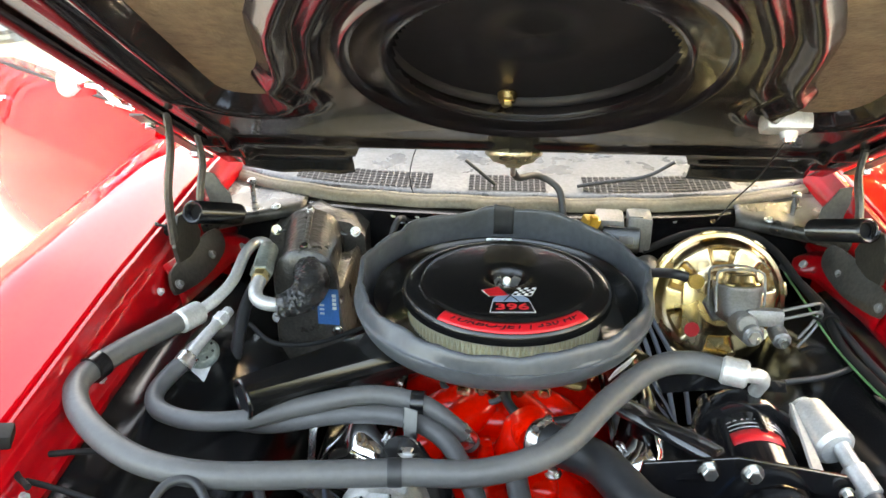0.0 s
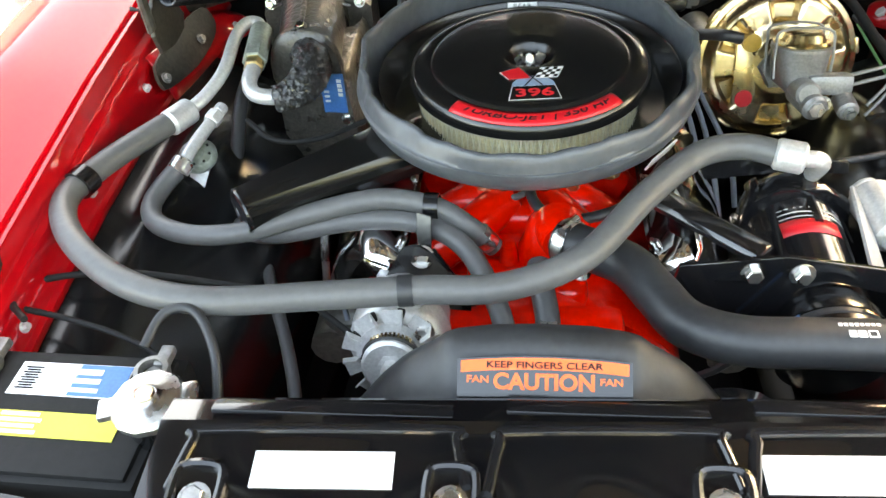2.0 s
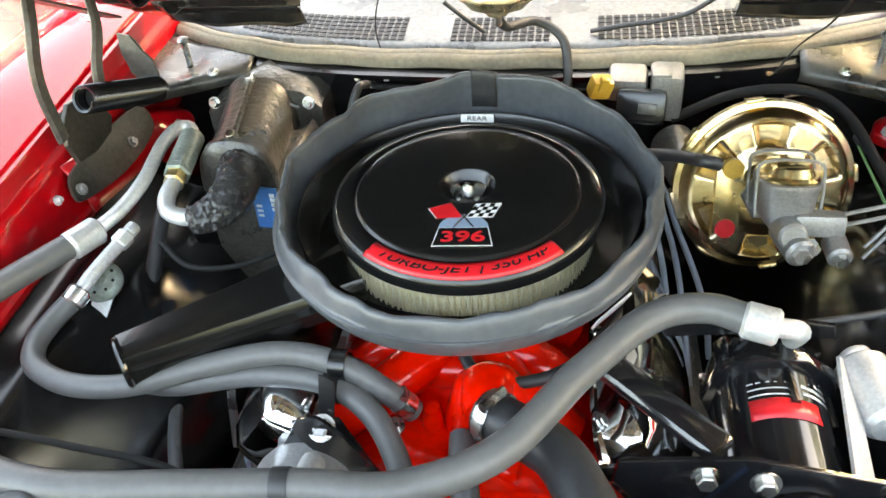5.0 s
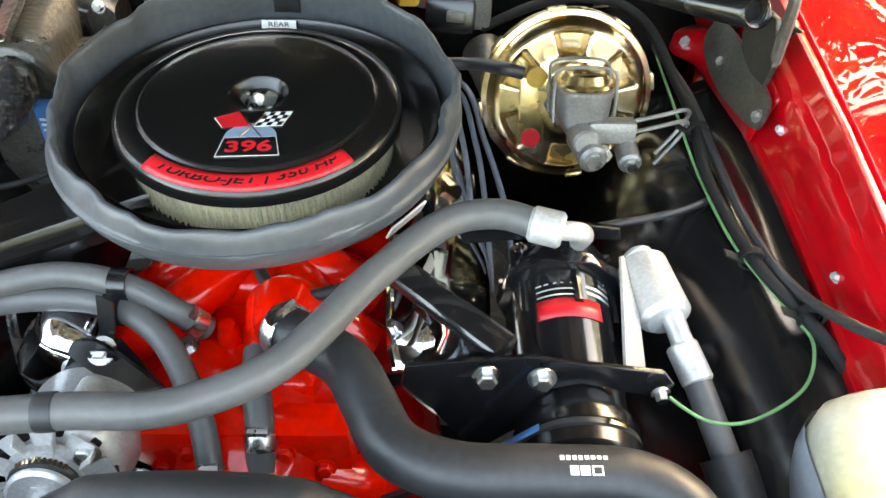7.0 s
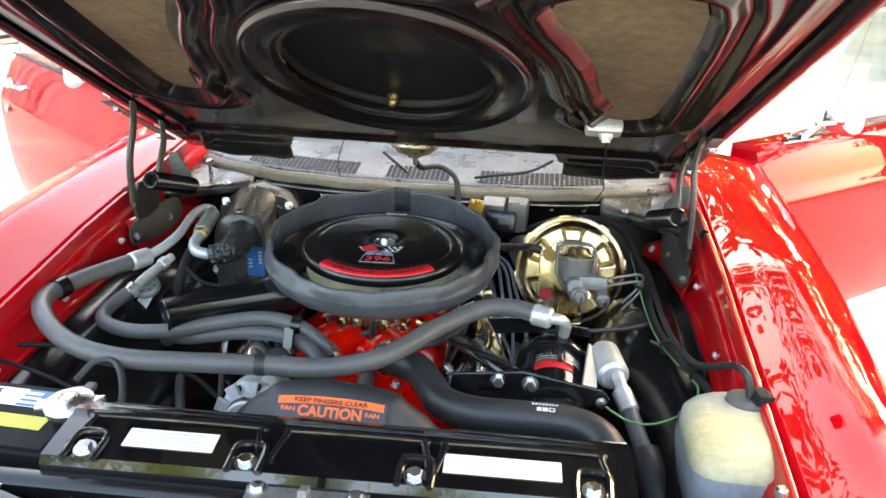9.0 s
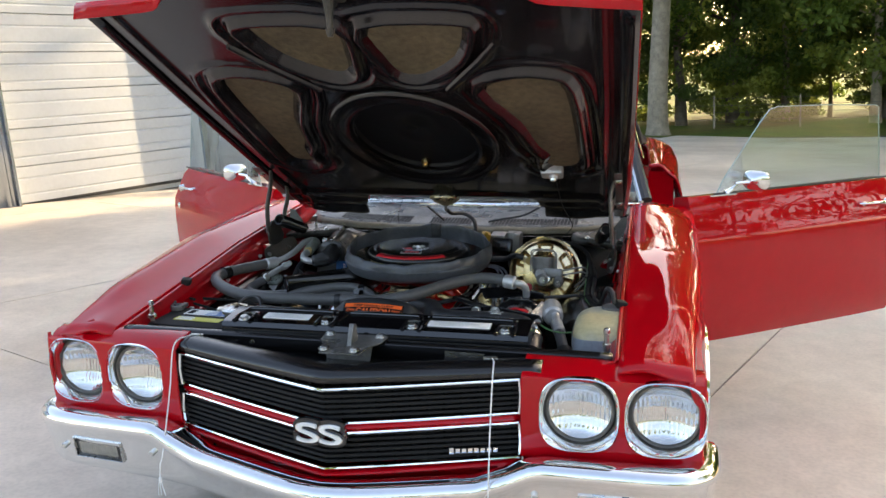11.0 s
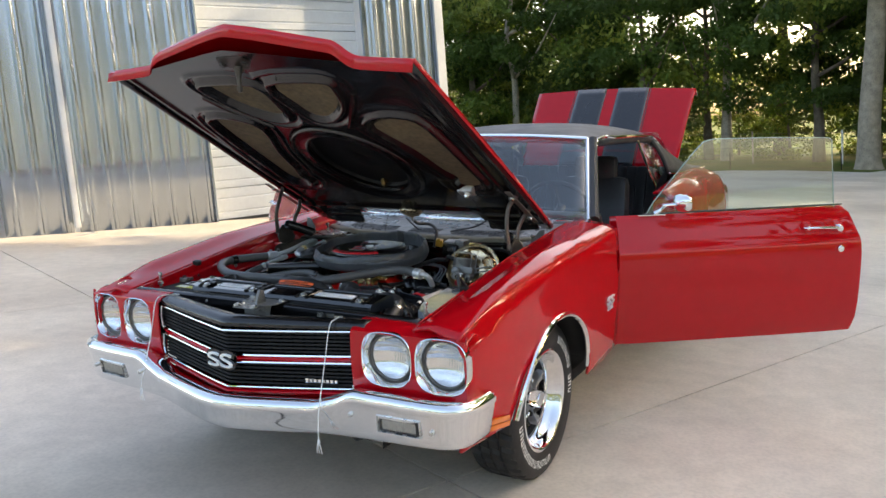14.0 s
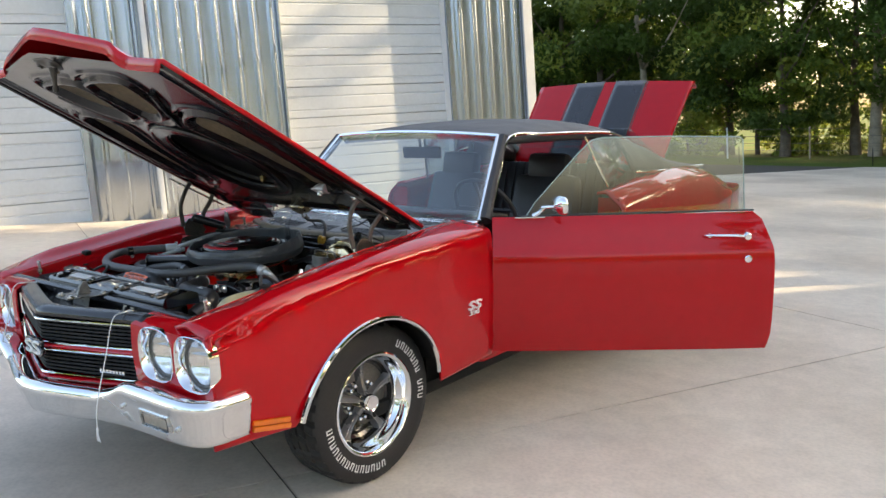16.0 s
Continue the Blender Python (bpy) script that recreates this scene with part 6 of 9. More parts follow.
hose("heater_hose", [(-0.52, 0.05, 0.56), (-0.48, -0.10, 0.66), (-0.42, -0.205, 0.735), (-0.36, -0.226, 0.752), (-0.262, -0.215, 0.766), (-0.170, -0.224, 0.770), (-0.105, -0.258, 0.755), (-0.062, -0.318, 0.712), (-0.044, -0.368, 0.672), (-0.042, -0.385, 0.65)], 0.0145, RUBBER, "grey heater hose to the water pump", clamps=(0.94,))
hose("bypass_hose", [(-0.008, -0.245, 0.715), (-0.004, -0.285, 0.712), (0.004, -0.325, 0.690), (0.006, -0.362, 0.655)], 0.0165, RUBBER, "short grey bypass hose", clamps=(0.85,))
hose("radiator_hose", [(0.020, -0.243, 0.758), (0.062, -0.272, 0.766), (0.103, -0.305, 0.772), (0.130, -0.355, 0.775), (0.158, -0.405, 0.778), (0.215, -0.432, 0.782), (0.300, -0.436, 0.785), (0.375, -0.440, 0.785), (0.420, -0.466, 0.780), (0.437, -0.510, 0.765), (0.440, -0.555, 0.745)], 0.0285, RUBBER_DARK, "large black upper radiator hose", n=20, clamps=(0.035, 0.90))
# white print on the radiator hose: bars only
bm = BM()
for i, (dx, dy, w, h) in enumerate(((0.0, 0.0, 0.0075, 0.009), (0.0095, 0.0, 0.0085, 0.009), (0.0205, 0.004, 0.010, 0.0014), (0.0205, -0.004, 0.010, 0.0014), (0.0162, 0.0, 0.0014, 0.0094), (0.0248, 0.0, 0.0014, 0.0094))):
    b2 = BM()
    box(b2, (0.318 + dx, -0.446 + dy, 0.8128), (w, h, 0.0012))
    merge(bm, b2)
for i in range(8):
    b2 = BM()
    box(b2, (0.308 + i * 0.0055, -0.434, 0.8133), (0.0038, 0.0045, 0.0012))
    merge(bm, b2)
tagged(part("hose_print", bm, WHITE, car, "white printed mark on the radiator hose", smooth=False), kind="stuff")
hose("vacuum_hose", [(-0.022, -0.110, 0.752), (-0.018, -0.145, 0.750), (0.000, -0.175, 0.748), (0.032, -0.190, 0.748), (0.083, -0.179, 0.750), (0.122, -0.151, 0.752), (0.160, -0.092, 0.752), (0.181, -0.036, 0.748), (0.20, 0.06, 0.73)], 0.0078, RUBBER_DARK, "thin grey vacuum hose")
hose("fuel_hose", [(-0.10, -0.05, 0.745), (-0.125, -0.085, 0.74), (-0.09, -0.11, 0.735), (-0.05, -0.095, 0.74)], 0.005, RUBBER, "thin fuel hose")
hose("fuel_hose", [(-0.07, -0.10, 0.735), (-0.045, -0.125, 0.735), (-0.015, -0.105, 0.74)], 0.005, RUBBER, "thin fuel hose")
bm = BM()
plate(bm, [(-0.010, -0.045), (0.010, -0.045), (0.011, 0.012), (-0.011, 0.012)], (-0.158, -0.248, 0.790), (0.9, -0.4, 0), (0, 0.5, 0.86), 0.003)
lathe(bm, [(0.0155, -0.010), (0.0185, -0.010), (0.0185, 0.010), (0.0155, 0.010)], (-0.152, -0.212, 0.790), (0.95, -0.05, 0), 16)
lathe(bm, [(0.0155, -0.010), (0.0185, -0.010), (0.0185, 0.010), (0.0155, 0.010)], (-0.160, -0.230, 0.769), (0.95, -0.05, 0), 16)
part("hose_bracket", bm, BLACK_SATIN, car, "black double hose bracket")
bm = BM()
hexbolt(bm, (-0.160, -0.283, 0.762), (0, -0.5, 0.86), 0.011, 0.010)
part("bracket_bolt", bm, STEEL, car, "bright bracket bolt")

# ---- alternator and its brackets
AD = Vector((0, -0.955, 0.295)).normalized()
AO = Vector((-0.187, -0.398, 0.704))
ax_, ay_, _ = frame_of(AD)
bm = BM()
lathe(bm, [(0.0, -0.125), (0.040, -0.125), (0.058, -0.112), (0.063, -0.095), (0.063, -0.062), (0.0655, -0.058), (0.0655, -0.050), (0.063, -0.046), (0.063, -0.022), (0.058, -0.012), (0.046, -0.006), (0, -0.006)], AO, AD, 36)
for a in (70, 250):
    c = AO + (ax_ * math.cos(radians(a)) + ay_ * math.sin(radians(a))) * 0.066 - AD * 0.05
    cyl(bm, c - AD * 0.020, c + AD * 0.030, 0.014, n=14, bevel=0.003)
alt = part("alternator", bm, CAST, car, "cast aluminium alternator", angle=40)
# vent slots as solid black blocks: the darkness inside is only colour
for i in range(9):
    a = 2 * math.pi * (i + 0.5) / 9
    bm = BM()
    c = AO + (ax_ * math.cos(a) + ay_ * math.sin(a)) * 0.050 - AD * 0.0105
    b2 = BM()
    box(b2, (0, 0, 0), (0.018, 0.011, 0.008), bevel=0.003)
    bmesh.ops.transform(b2, matrix=basis(c, ax_ * math.cos(a) + ay_ * math.sin(a), -ax_ * math.sin(a) + ay_ * math.cos(a)), verts=b2.verts)
    merge(bm, b2)
    part("vent_slot", bm, PLENUM, alt)
# pressed fan: flat disc with broad blades bent forward
bm = BM()
n = 10
rows = []
lathe(bm, [(0.012, 0.006), (0.046, 0.006), (0.046, 0.004), (0.012, 0.004)], AO, AD, 30)
afan = part("cooling_fan", bm, CAST, alt, "bright finned cooling fan", smooth=False, solid=0.0018)
for i in range(n):
    bm = BM()
    a0 = 2 * math.pi * i / n
    quad = []
    for r, da, h in ((0.044, 0.05, 0.005), (0.044, 0.52, 0.005), (0.067, 0.50, 0.003), (0.067, 0.10, 0.004), (0.062, 0.02, 0.022), (0.046, -0.01, 0.020)):
        quad.append(AO + (ax_ * math.cos(a0 + da) + ay_ * math.sin(a0 + da)) * r + AD * h)
    v = [bm.verts.new(p) for p in quad]
    bm.faces.new((v[0], v[1], v[2], v[3]))
    bm.faces.new((v[0], v[3], v[4], v[5]))
    part("blade", bm, CAST, afan, smooth=False, solid=0.0018)
bm = BM()
lathe(bm, [(0, 0.006), (0.034, 0.006), (0.037, 0.009), (0.037, 0.013), (0.028, 0.020), (0.037, 0.027), (0.037, 0.031), (0.033, 0.034), (0.016, 0.030), (0, 0.030)], AO, AD, 32)
lathe(bm, [(0, 0.046), (0.009, 0.046), (0.0115, 0.043), (0.0115, 0.032), (0.017, 0.031), (0.017, 0.028)], AO, AD, 6)
part("pulley", bm, CAST, alt, "zinc pulley and nut", angle=30)
bm = BM()
pts = [AO + (ax_ * math.cos(a) + ay_ * math.sin(a)) * 0.0345 + AD * 0.020 for a in np.linspace(0, 2 * math.pi, 40, endpoint=False)]
up_ = [p for p in pts if p.z > AO.z - 0.012]
tube(bm, sorted(up_, key=lambda p: p.x), 0.0058, n=8, smooth=1)
belt_ = part("belt", bm, RUBBER_DARK, alt, "dark drive belt with gold print")
bm = BM()
for a in np.linspace(0.95, 2.2, 11):
    d_ = Vector((math.cos(a), 0, math.sin(a)))
    c = AO + (d_ - AD * d_.dot(AD)).normalized() * 0.0402 + AD * 0.020
    box(bm, c, (0.0030, 0.006, 0.0012), rot=(0, 90 - math.degrees(a), 0))
tagged(part("belt_print", bm, GOLD, alt, "gold print on the belt", smooth=False), kind="stuff")
bm = BM()
plate(bm, [tuple(p) for p in spline([(-0.190, 0.772), (-0.174, 0.784), (-0.150, 0.776), (-0.100, 0.708), (-0.092, 0.688), (-0.100, 0.670), (-0.116, 0.672), (-0.184, 0.750)], 3, closed=True)], (0, -0.382, 0), (1, 0, 0), (0, 0.12, 1), -0.005, 0.0)
part("slotted_arm", bm, BLACK_GLOSS, alt, "gloss black slotted alternator arm", smooth=False)
bm = BM()
plate(bm, [(0, -0.06), (0.10, -0.08), (0.11, 0.03), (0.06, 0.09), (0.01, 0.075), (-0.02, 0.02)], (-0.205, -0.300, 0.685), (1, -0.1, -0.05), (0, 0.45, 0.89), 0.004)
part("mounting_bracket", bm, BLACK_GLOSS, alt, "gloss black mounting bracket", smooth=False)
for p in ((-0.150, -0.389, 0.737), (-0.108, -0.388, 0.684)):
    bm = BM()
    hexbolt(bm, p, (0, -0.97, 0.25), 0.0105, 0.011)
    part("alternator_bolt", bm, STEEL, alt, "bright bracket bolt")

# ---- air-conditioning compressor
CC = Vector((0.348, -0.195, 0.692))
bm = BM()
lathe(bm, [(0, 0.115), (0.05, 0.115), (0.062, 0.108), (0.067, 0.095), (0.067, 0.060), (0.063, 0.055), (0.063, -0.085), (0.060, -0.092), (0.052, -0.10), (0, -0.10)], CC, (0, 1, 0.03), 40)
plate(bm, [(-0.078, 0.0), (-0.066, 0.052), (-0.03, 0.078), (0.03, 0.078), (0.066, 0.052), (0.078, 0.0), (0.06, -0.04), (-0.06, -0.04)], CC + Vector((0, 0.060, 0)), (1, 0, 0), (0, 0, 1), 0.014, 0.003)
comp = part("compressor", bm, BLACK_GLOSS, car, "gloss black round compressor with red label band", angle=40)
for a in (20, 80, 140, 200, 260, 320):
    c = CC + Vector((0.064 * math.cos(radians(a)), 0.082, 0.064 * math.sin(radians(a))))
    bm = BM()
    box(bm, c, (0.022, 0.050, 0.022), rot=(0, -a, 0), bevel=0.006)
    part("mounting_lug", bm, BLACK_GLOSS, comp)
    bm = BM()
    tube(bm, [c + Vector((0, -0.02, 0)), c + Vector((0, -0.085, 0))], 0.0055, n=8, smooth=1)
    part("through_bolt", bm, BLACK_SATIN, comp)
bm = BM()
rows = [[CC + Vector((0.0637 * math.sin(a), y, 0.0637 * math.cos(a))) for a in np.linspace(-0.62, 0.62, 18)] for y in (0.003, -0.025)]
grid(bm, rows)
part("red_label", bm, DECAL_RED, comp, "red label band", solid=0.0004)
bm = BM()
for i in range(4):
    rows = [[CC + Vector((0.0637 * math.sin(a), 0.012 + i * 0.010 + q, 0.0637 * math.cos(a))) for a in np.linspace(0.35, 0.95, 8)] for q in (0.0, 0.005)]
    grid(bm, rows)
for i in range(5):
    rows = [[CC + Vector((0.0637 * math.sin(a), 0.008 + i * 0.009 + q, 0.0637 * math.cos(a))) for a in np.linspace(-0.6, 0.2 - 0.06 * (i % 3), 8)] for q in (0.0, 0.0018)]
    grid(bm, rows)
part("label_print", bm, LABEL_GREY, comp, "unreadable white label print", solid=0.0003)
bm = BM()
lathe(bm, [(0.0, 0.10), (0.055, 0.10), (0.060, 0.096), (0.060, 0.062), (0.067, 0.060), (0.069, 0.054), (0.069, 0.040), (0.058, 0.034), (0.069, 0.028), (0.069, 0.014), (0.064, 0.008), (0.05, 0.0), (0, 0)], CC + Vector((0, -0.195, -0.004)), (0, 1, 0.03), 40)
clutch = part("clutch_pulley", bm, BLACK_SATIN, comp, "black clutch and belt pulley", angle=35)
bm = BM()
cx = CC + Vector((0, -0.161, -0.004))
tube(bm, [cx + Vector((0.064 * math.cos(a), 0, 0.064 * math.sin(a))) for a in np.linspace(-0.3, 2.3, 20)] + [Vector((0.22, -0.352, 0.63)), Vector((0.10, -0.355, 0.56))], 0.0062, n=6, smooth=1, flat=0.8)
belt = part("drive_belt", bm, RUBBER_DARK, comp, "black belt with blue and gold print")
bm = BM()
for a0, a1, in ((0.9, 1.25),):
    grid(bm, [[cx + Vector((0.0708 * math.cos(a), y, 0.0708 * math.sin(a))) for a in np.linspace(a0, a1, 6)] for y in (-0.004, 0.004)])
part("belt_print", bm, GOLD, comp, "gold print on the belt", solid=0.0004)
bm = BM()
p0, p1 = cx + Vector((0.0705 * math.cos(2.3), 0, 0.0705 * math.sin(2.3))), Vector((0.22, -0.352, 0.637))
grid(bm, [[p0 + Vector((0, y, 0.0)) for y in (-0.004, 0.004)], [p0.lerp(p1, 0.62) + Vector((0, y, 0.0055)) for y in (-0.004, 0.004)]])
part("belt_print", bm, BLUE, comp, "blue print on the belt", solid=0.0004)
# brackets that carry it
bm = BM()
plate(bm, [(-0.185, 0.085), (-0.06, 0.100), (0.085, 0.078), (0.098, 0.060), (0.09, 0.040), (0.05, 0.05), (0.0, 0.065), (-0.045, 0.05), (-0.06, -0.01), (-0.11, -0.055), (-0.155, 0.02), (-0.19, 0.055)], CC + Vector((0, -0.118, 0.0)), (1, 0, 0), (0, 0.12, 0.99), 0.006, 0.0015)
part("front_bracket", bm, BLACK_GLOSS, comp, "gloss black compressor bracket", smooth=False)
bm = BM()
plate(bm, [(-0.14, 0.09), (-0.05, 0.10), (0.07, 0.085), (0.075, 0.065), (-0.02, 0.07), (-0.12, 0.055)], CC + Vector((0, 0.10, 0.0)), (1, 0, 0), (0, 0.05, 0.99), 0.006, 0.0015)
part("rear_bracket", bm, BLACK_GLOSS, comp, "gloss black rear bracket", smooth=False)
bm = BM()
tube(bm, [(0.14, -0.29, 0.725), (0.20, -0.30, 0.750), (0.26, -0.315, 0.770)], 0.010, n=8, smooth=3)
part("support_bracket", bm, BLACK_GLOSS, comp, "gloss black support arm", smooth=False)
bm = BM()
b2 = BM()
box(b2, (0, 0, 0), (0.165, 0.046, 0.014), bevel=0.006, taper=(0.96, 0.8))
bmesh.ops.transform(b2, matrix=basis((0.212, -0.226, 0.772), (0.72, -0.69, 0.0), (0.69, 0.70, -0.12)), verts=b2.verts)
merge(bm, b2)
part("cover_arm", bm, BLACK_GLOSS, comp, "thick gloss black arm over the valve cover")
for p in ((0.247, -0.321, 0.779), (0.303, -0.323, 0.779), (0.430, -0.321, 0.752)):
    bm = BM()
    hexbolt(bm, p, (0, -0.99, 0.12), 0.0105 if p[0] < 0.35 else 0.007, 0.012)
    part("bracket_bolt", bm, STEEL, comp, "bright bracket bolt")
bm = BM()
hexbolt(bm, (0.222, -0.09, 0.792), (0, -0.4, 0.9), 0.0105, 0.012)
part("bracket_bolt", bm, STEEL, comp, "bright bracket bolt")
# muffler of the discharge line
bm = BM()
cyl(bm, (0.446, -0.118, 0.738), (0.463, -0.208, 0.736), 0.0310, n=32, bevel=0.007)
cyl(bm, (0.4455, -0.114, 0.738), (0.443, -0.104, 0.738), 0.020, n=20, bevel=0.003)
muff = part("discharge_muffler", bm, CAST, car, "silver aluminium muffler can on the discharge line")
bm = BM()
plate(bm, [(-0.006, -0.02), (0.032, -0.02), (0.026, 0.06), (0.012, 0.14), (-0.006, 0.14)], (0.402, -0.268, 0.752), (0.72, 0.1, -0.69), (0.12, 1, 0.02), 0.004, 0.0)
part("muffler_bracket", bm, CAST, muff, "bent aluminium bracket", smooth=False)
bm = BM()
tube(bm, [(0.468, -0.202, 0.740), (0.474, -0.228, 0.732), (0.480, -0.245, 0.724)], 0.013, n=12, smooth=4)
cyl(bm, (0.474, -0.236, 0.728), (0.490, -0.278, 0.710), 0.0185, n=16, bevel=0.003)
part("muffler_fitting", bm, CAST, muff, "crimped metal fitting")
hose("discharge_hose", [(0.486, -0.270, 0.714), (0.500, -0.315, 0.694), (0.514, -0.362, 0.672), (0.530, -0.420, 0.642)], 0.0158, RUBBER, "grey discharge hose", parent=muff)
hose("foam_sleeve", [(0.510, -0.350, 0.678), (0.524, -0.395, 0.656), (0.548, -0.46, 0.612), (0.553, -0.53, 0.562)], 0.028, RUBBER_DARK, "black foam sleeve on the hose", parent=muff)

# ---- distributor and plug wires
bm = BM()
lathe(bm, [(0.0, 0.055), (0.03, 0.055), (0.048, 0.045), (0.054, 0.02), (0.054, -0.02), (0.045, -0.03), (0.03, -0.10)], (-0.03, 0.28, 0.76), n=24)
part("distributor", bm, BLACK_GLOSS, engine, "black distributor cap")
bm = BM()
lathe(bm, [(0, 0.05), (0.028, 0.045), (0.034, 0.0), (0.034, -0.05), (0, -0.05)], (0.185, 0.055, 0.690), (0.3, -0.3, 0.9), 20)
cyl(bm, (0.20, 0.03, 0.74), (0.215, 0.0, 0.745), 0.014, n=10)
part("ignition_coil", bm, GOLD, engine, "brass-coloured ignition coil bracket")
wires = [[(0.10, 0.25, 0.77), (0.20, 0.235, 0.765), (0.228, 0.14, 0.738), (0.240, 0.03, 0.71), (0.245, -0.02, 0.66)],
         [(0.10, 0.25, 0.775), (0.215, 0.225, 0.765), (0.248, 0.13, 0.735), (0.262, 0.02, 0.70), (0.27, -0.08, 0.64)],
         [(0.10, 0.26, 0.78), (0.225, 0.24, 0.765), (0.262, 0.13, 0.735), (0.290, 0.02, 0.70), (0.30, -0.03, 0.64)],
         [(-0.10, 0.25, 0.77), (-0.24, 0.20, 0.74), (-0.262, 0.06, 0.72), (-0.268, -0.06, 0.71), (-0.28, -0.13, 0.66)],
         [(-0.10, 0.25, 0.775), (-0.25, 0.20, 0.745), (-0.276, 0.06, 0.722), (-0.285, -0.07, 0.71), (-0.30, -0.21, 0.65), (-0.29, -0.25, 0.60)],
         [(-0.10, 0.26, 0.77), (-0.23, 0.22, 0.74), (-0.25, 0.06, 0.715), (-0.255, -0.03, 0.70)]]
for w in wires:
    hose("plug_wire", w, 0.0042, GREY_WIRE, "grey plug wire", parent=engine, n=8)
# chrome trinkets on the right bank: dipstick tubes
bm = BM()
tube(bm, [(-0.47, -0.06, 0.60), (-0.447, -0.125, 0.605), (-0.410, -0.215, 0.615), (-0.372, -0.30, 0.600), (-0.345, -0.38, 0.575), (-0.338, -0.45, 0.52)], 0.0095, n=12, smooth=8)
part("drain_hose", bm, RUBBER, car, "slim grey tube beside the engine")
bm = BM()
tube(bm, [(-0.33, -0.20, 0.60), (-0.325, -0.17, 0.70), (-0.318, -0.14, 0.745)], 0.006, n=8, smooth=3)
cyl(bm, (-0.319, -0.145, 0.738), (-0.316, -0.128, 0.765), 0.011, n=8)
tube(bm, [(-0.316, -0.130, 0.765), (-0.302, -0.135, 0.772), (-0.312, -0.150, 0.776)], 0.003, n=6, smooth=4)
part("dipstick", bm, STEEL, engine, "bright dipstick handle")
bm = BM()
tube(bm, [(-0.497, 0.13, 0.80), (-0.500, 0.07, 0.782), (-0.501, 0.02, 0.745), (-0.500, -0.035, 0.700), (-0.495, -0.09, 0.64), (-0.48, -0.13, 0.55)], 0.0115, n=12, smooth=8)
pipe_ = part("heater_pipe", bm, RUBBER_DARK, car, "black ribbed pipe beside the heater case")
bm = BM()
lathe(bm, [(0.0125, -0.008), (0.0155, -0.008), (0.0155, 0.008), (0.0125, 0.008)], (-0.499, -0.045, 0.692), (0, -0.6, -0.7), 16)
plate(bm, [(0, -0.01), (0.034, -0.008), (0.04, 0.0), (0.034, 0.010), (0, 0.010)], (-0.487, -0.045, 0.70), (0.9, 0, 0.2), (0, 0.7, 0.6), 0.003)
part("pipe_clip", bm, BLACK_SATIN, pipe_, "black pipe clip")

# ---- heater case on the firewall
bm = BM()
rows = []
for q, s, z0, z1 in ((0.44, 1.0, 0.50, 0.846), (0.362, 1.0, 0.50, 0.846), (0.350, 0.97, 0.51, 0.840)):
    xs_ = (-0.530, -0.322)
    rows.append([(xs_[0] * 1, q, z0), (xs_[0], q, z1 - 0.04), (xs_[0] + 0.05, q, z1), (-0.432, q, z1 + 0.014), (xs_[1] - 0.03, q, z1), (xs_[1], q, z1 - 0.03), (xs_[1], q, z0)])
vs = grid(bm, rows)
bm.faces.new(vs[-1])
case = part("heater_case", bm, HEATER, car, "dark fibre heater case with blue label")
# the drum that reaches forward from the flange, with its rolled front lip and top rib
bm = BM()
rows = []
for q, s in ((0.0, 1.06), (0.06, 1.0), (0.3, 0.97), (0.6, 0.94), (0.86, 0.93), (0.90, 1.02), (0.97, 1.03), (1.0, 0.96), (1.01, 0.6), (1.012, 0.02)):
    cx_, cy_ = -0.432 + 0.030 * min(q, 1), 0.350 - 0.206 * q
    rows.append([(cx_ + 0.062 * s * math.copysign(abs(math.cos(a)) ** 0.8, math.cos(a)), cy_, 0.775 + 0.088 * s * abs(math.sin(a)) ** 0.75 if s > 0.5 else 0.775 + 0.04 * s) for a in np.linspace(0, math.pi, 19)])
grid(bm, rows)
part("case_drum", bm, HEATER, case, "moulded dark drum of the case", angle=45)
bm = BM()
tube(bm, [(-0.432, 0.352, 0.858), (-0.430, 0.33, 0.868), (-0.418, 0.25, 0.864), (-0.406, 0.168, 0.859), (-0.404, 0.155, 0.845)], 0.0055, n=8, smooth=4)
part("case_rib", bm, HEATER, case)
for q, r in ((-0.512, 0.345), (-0.36, 0.345), (-0.47, 0.349), (-0.395, 0.349)):
    bm = BM()
    tube(bm, [(-0.432, r - 0.004, 0.842), (q, r - 0.002, 0.815)], 0.0035, n=6, smooth=1)
    part("case_rib", bm, HEATER, case)
# lower housing below the drum
bm = BM()
rows = []
for z, y0, x0, x1 in ((0.50, 0.150, -0.480, -0.318), (0.62, 0.140, -0.476, -0.322), (0.76, 0.134, -0.470, -0.330), (0.785, 0.140, -0.466, -0.334), (0.792, 0.165, -0.458, -0.340), (0.793, 0.30, -0.458, -0.340)):
    rows.append([(x0, 0.345, z), (x0, y0 + 0.03, z), (x0 + 0.008, y0 + 0.008, z), (x0 + 0.03, y0, z), (x1 - 0.03, y0, z), (x1 - 0.008, y0 + 0.008, z), (x1, y0 + 0.03, z), (x1, 0.345, z)])
grid(bm, rows)
part("lower_housing", bm, HEATER, case, "dark lower housing", angle=40)
bm = BM()
box(bm, (-0.3590, 0.1295, 0.758), (0.042, 0.003, 0.074), rot=(-3, 0, -4), bevel=0.001)
part("blue_label", bm, BLUE, case, "blue and white label, print unreadable")
bm = BM()
for i in range(7):
    box(bm, (-0.3465, 0.1272, 0.730 + i * 0.0088), (0.008, 0.001, 0.0062), rot=(-3, 0, -4))
tagged(part("label_print", bm, WHITE, case, smooth=False), kind="stuff")
bm = BM()
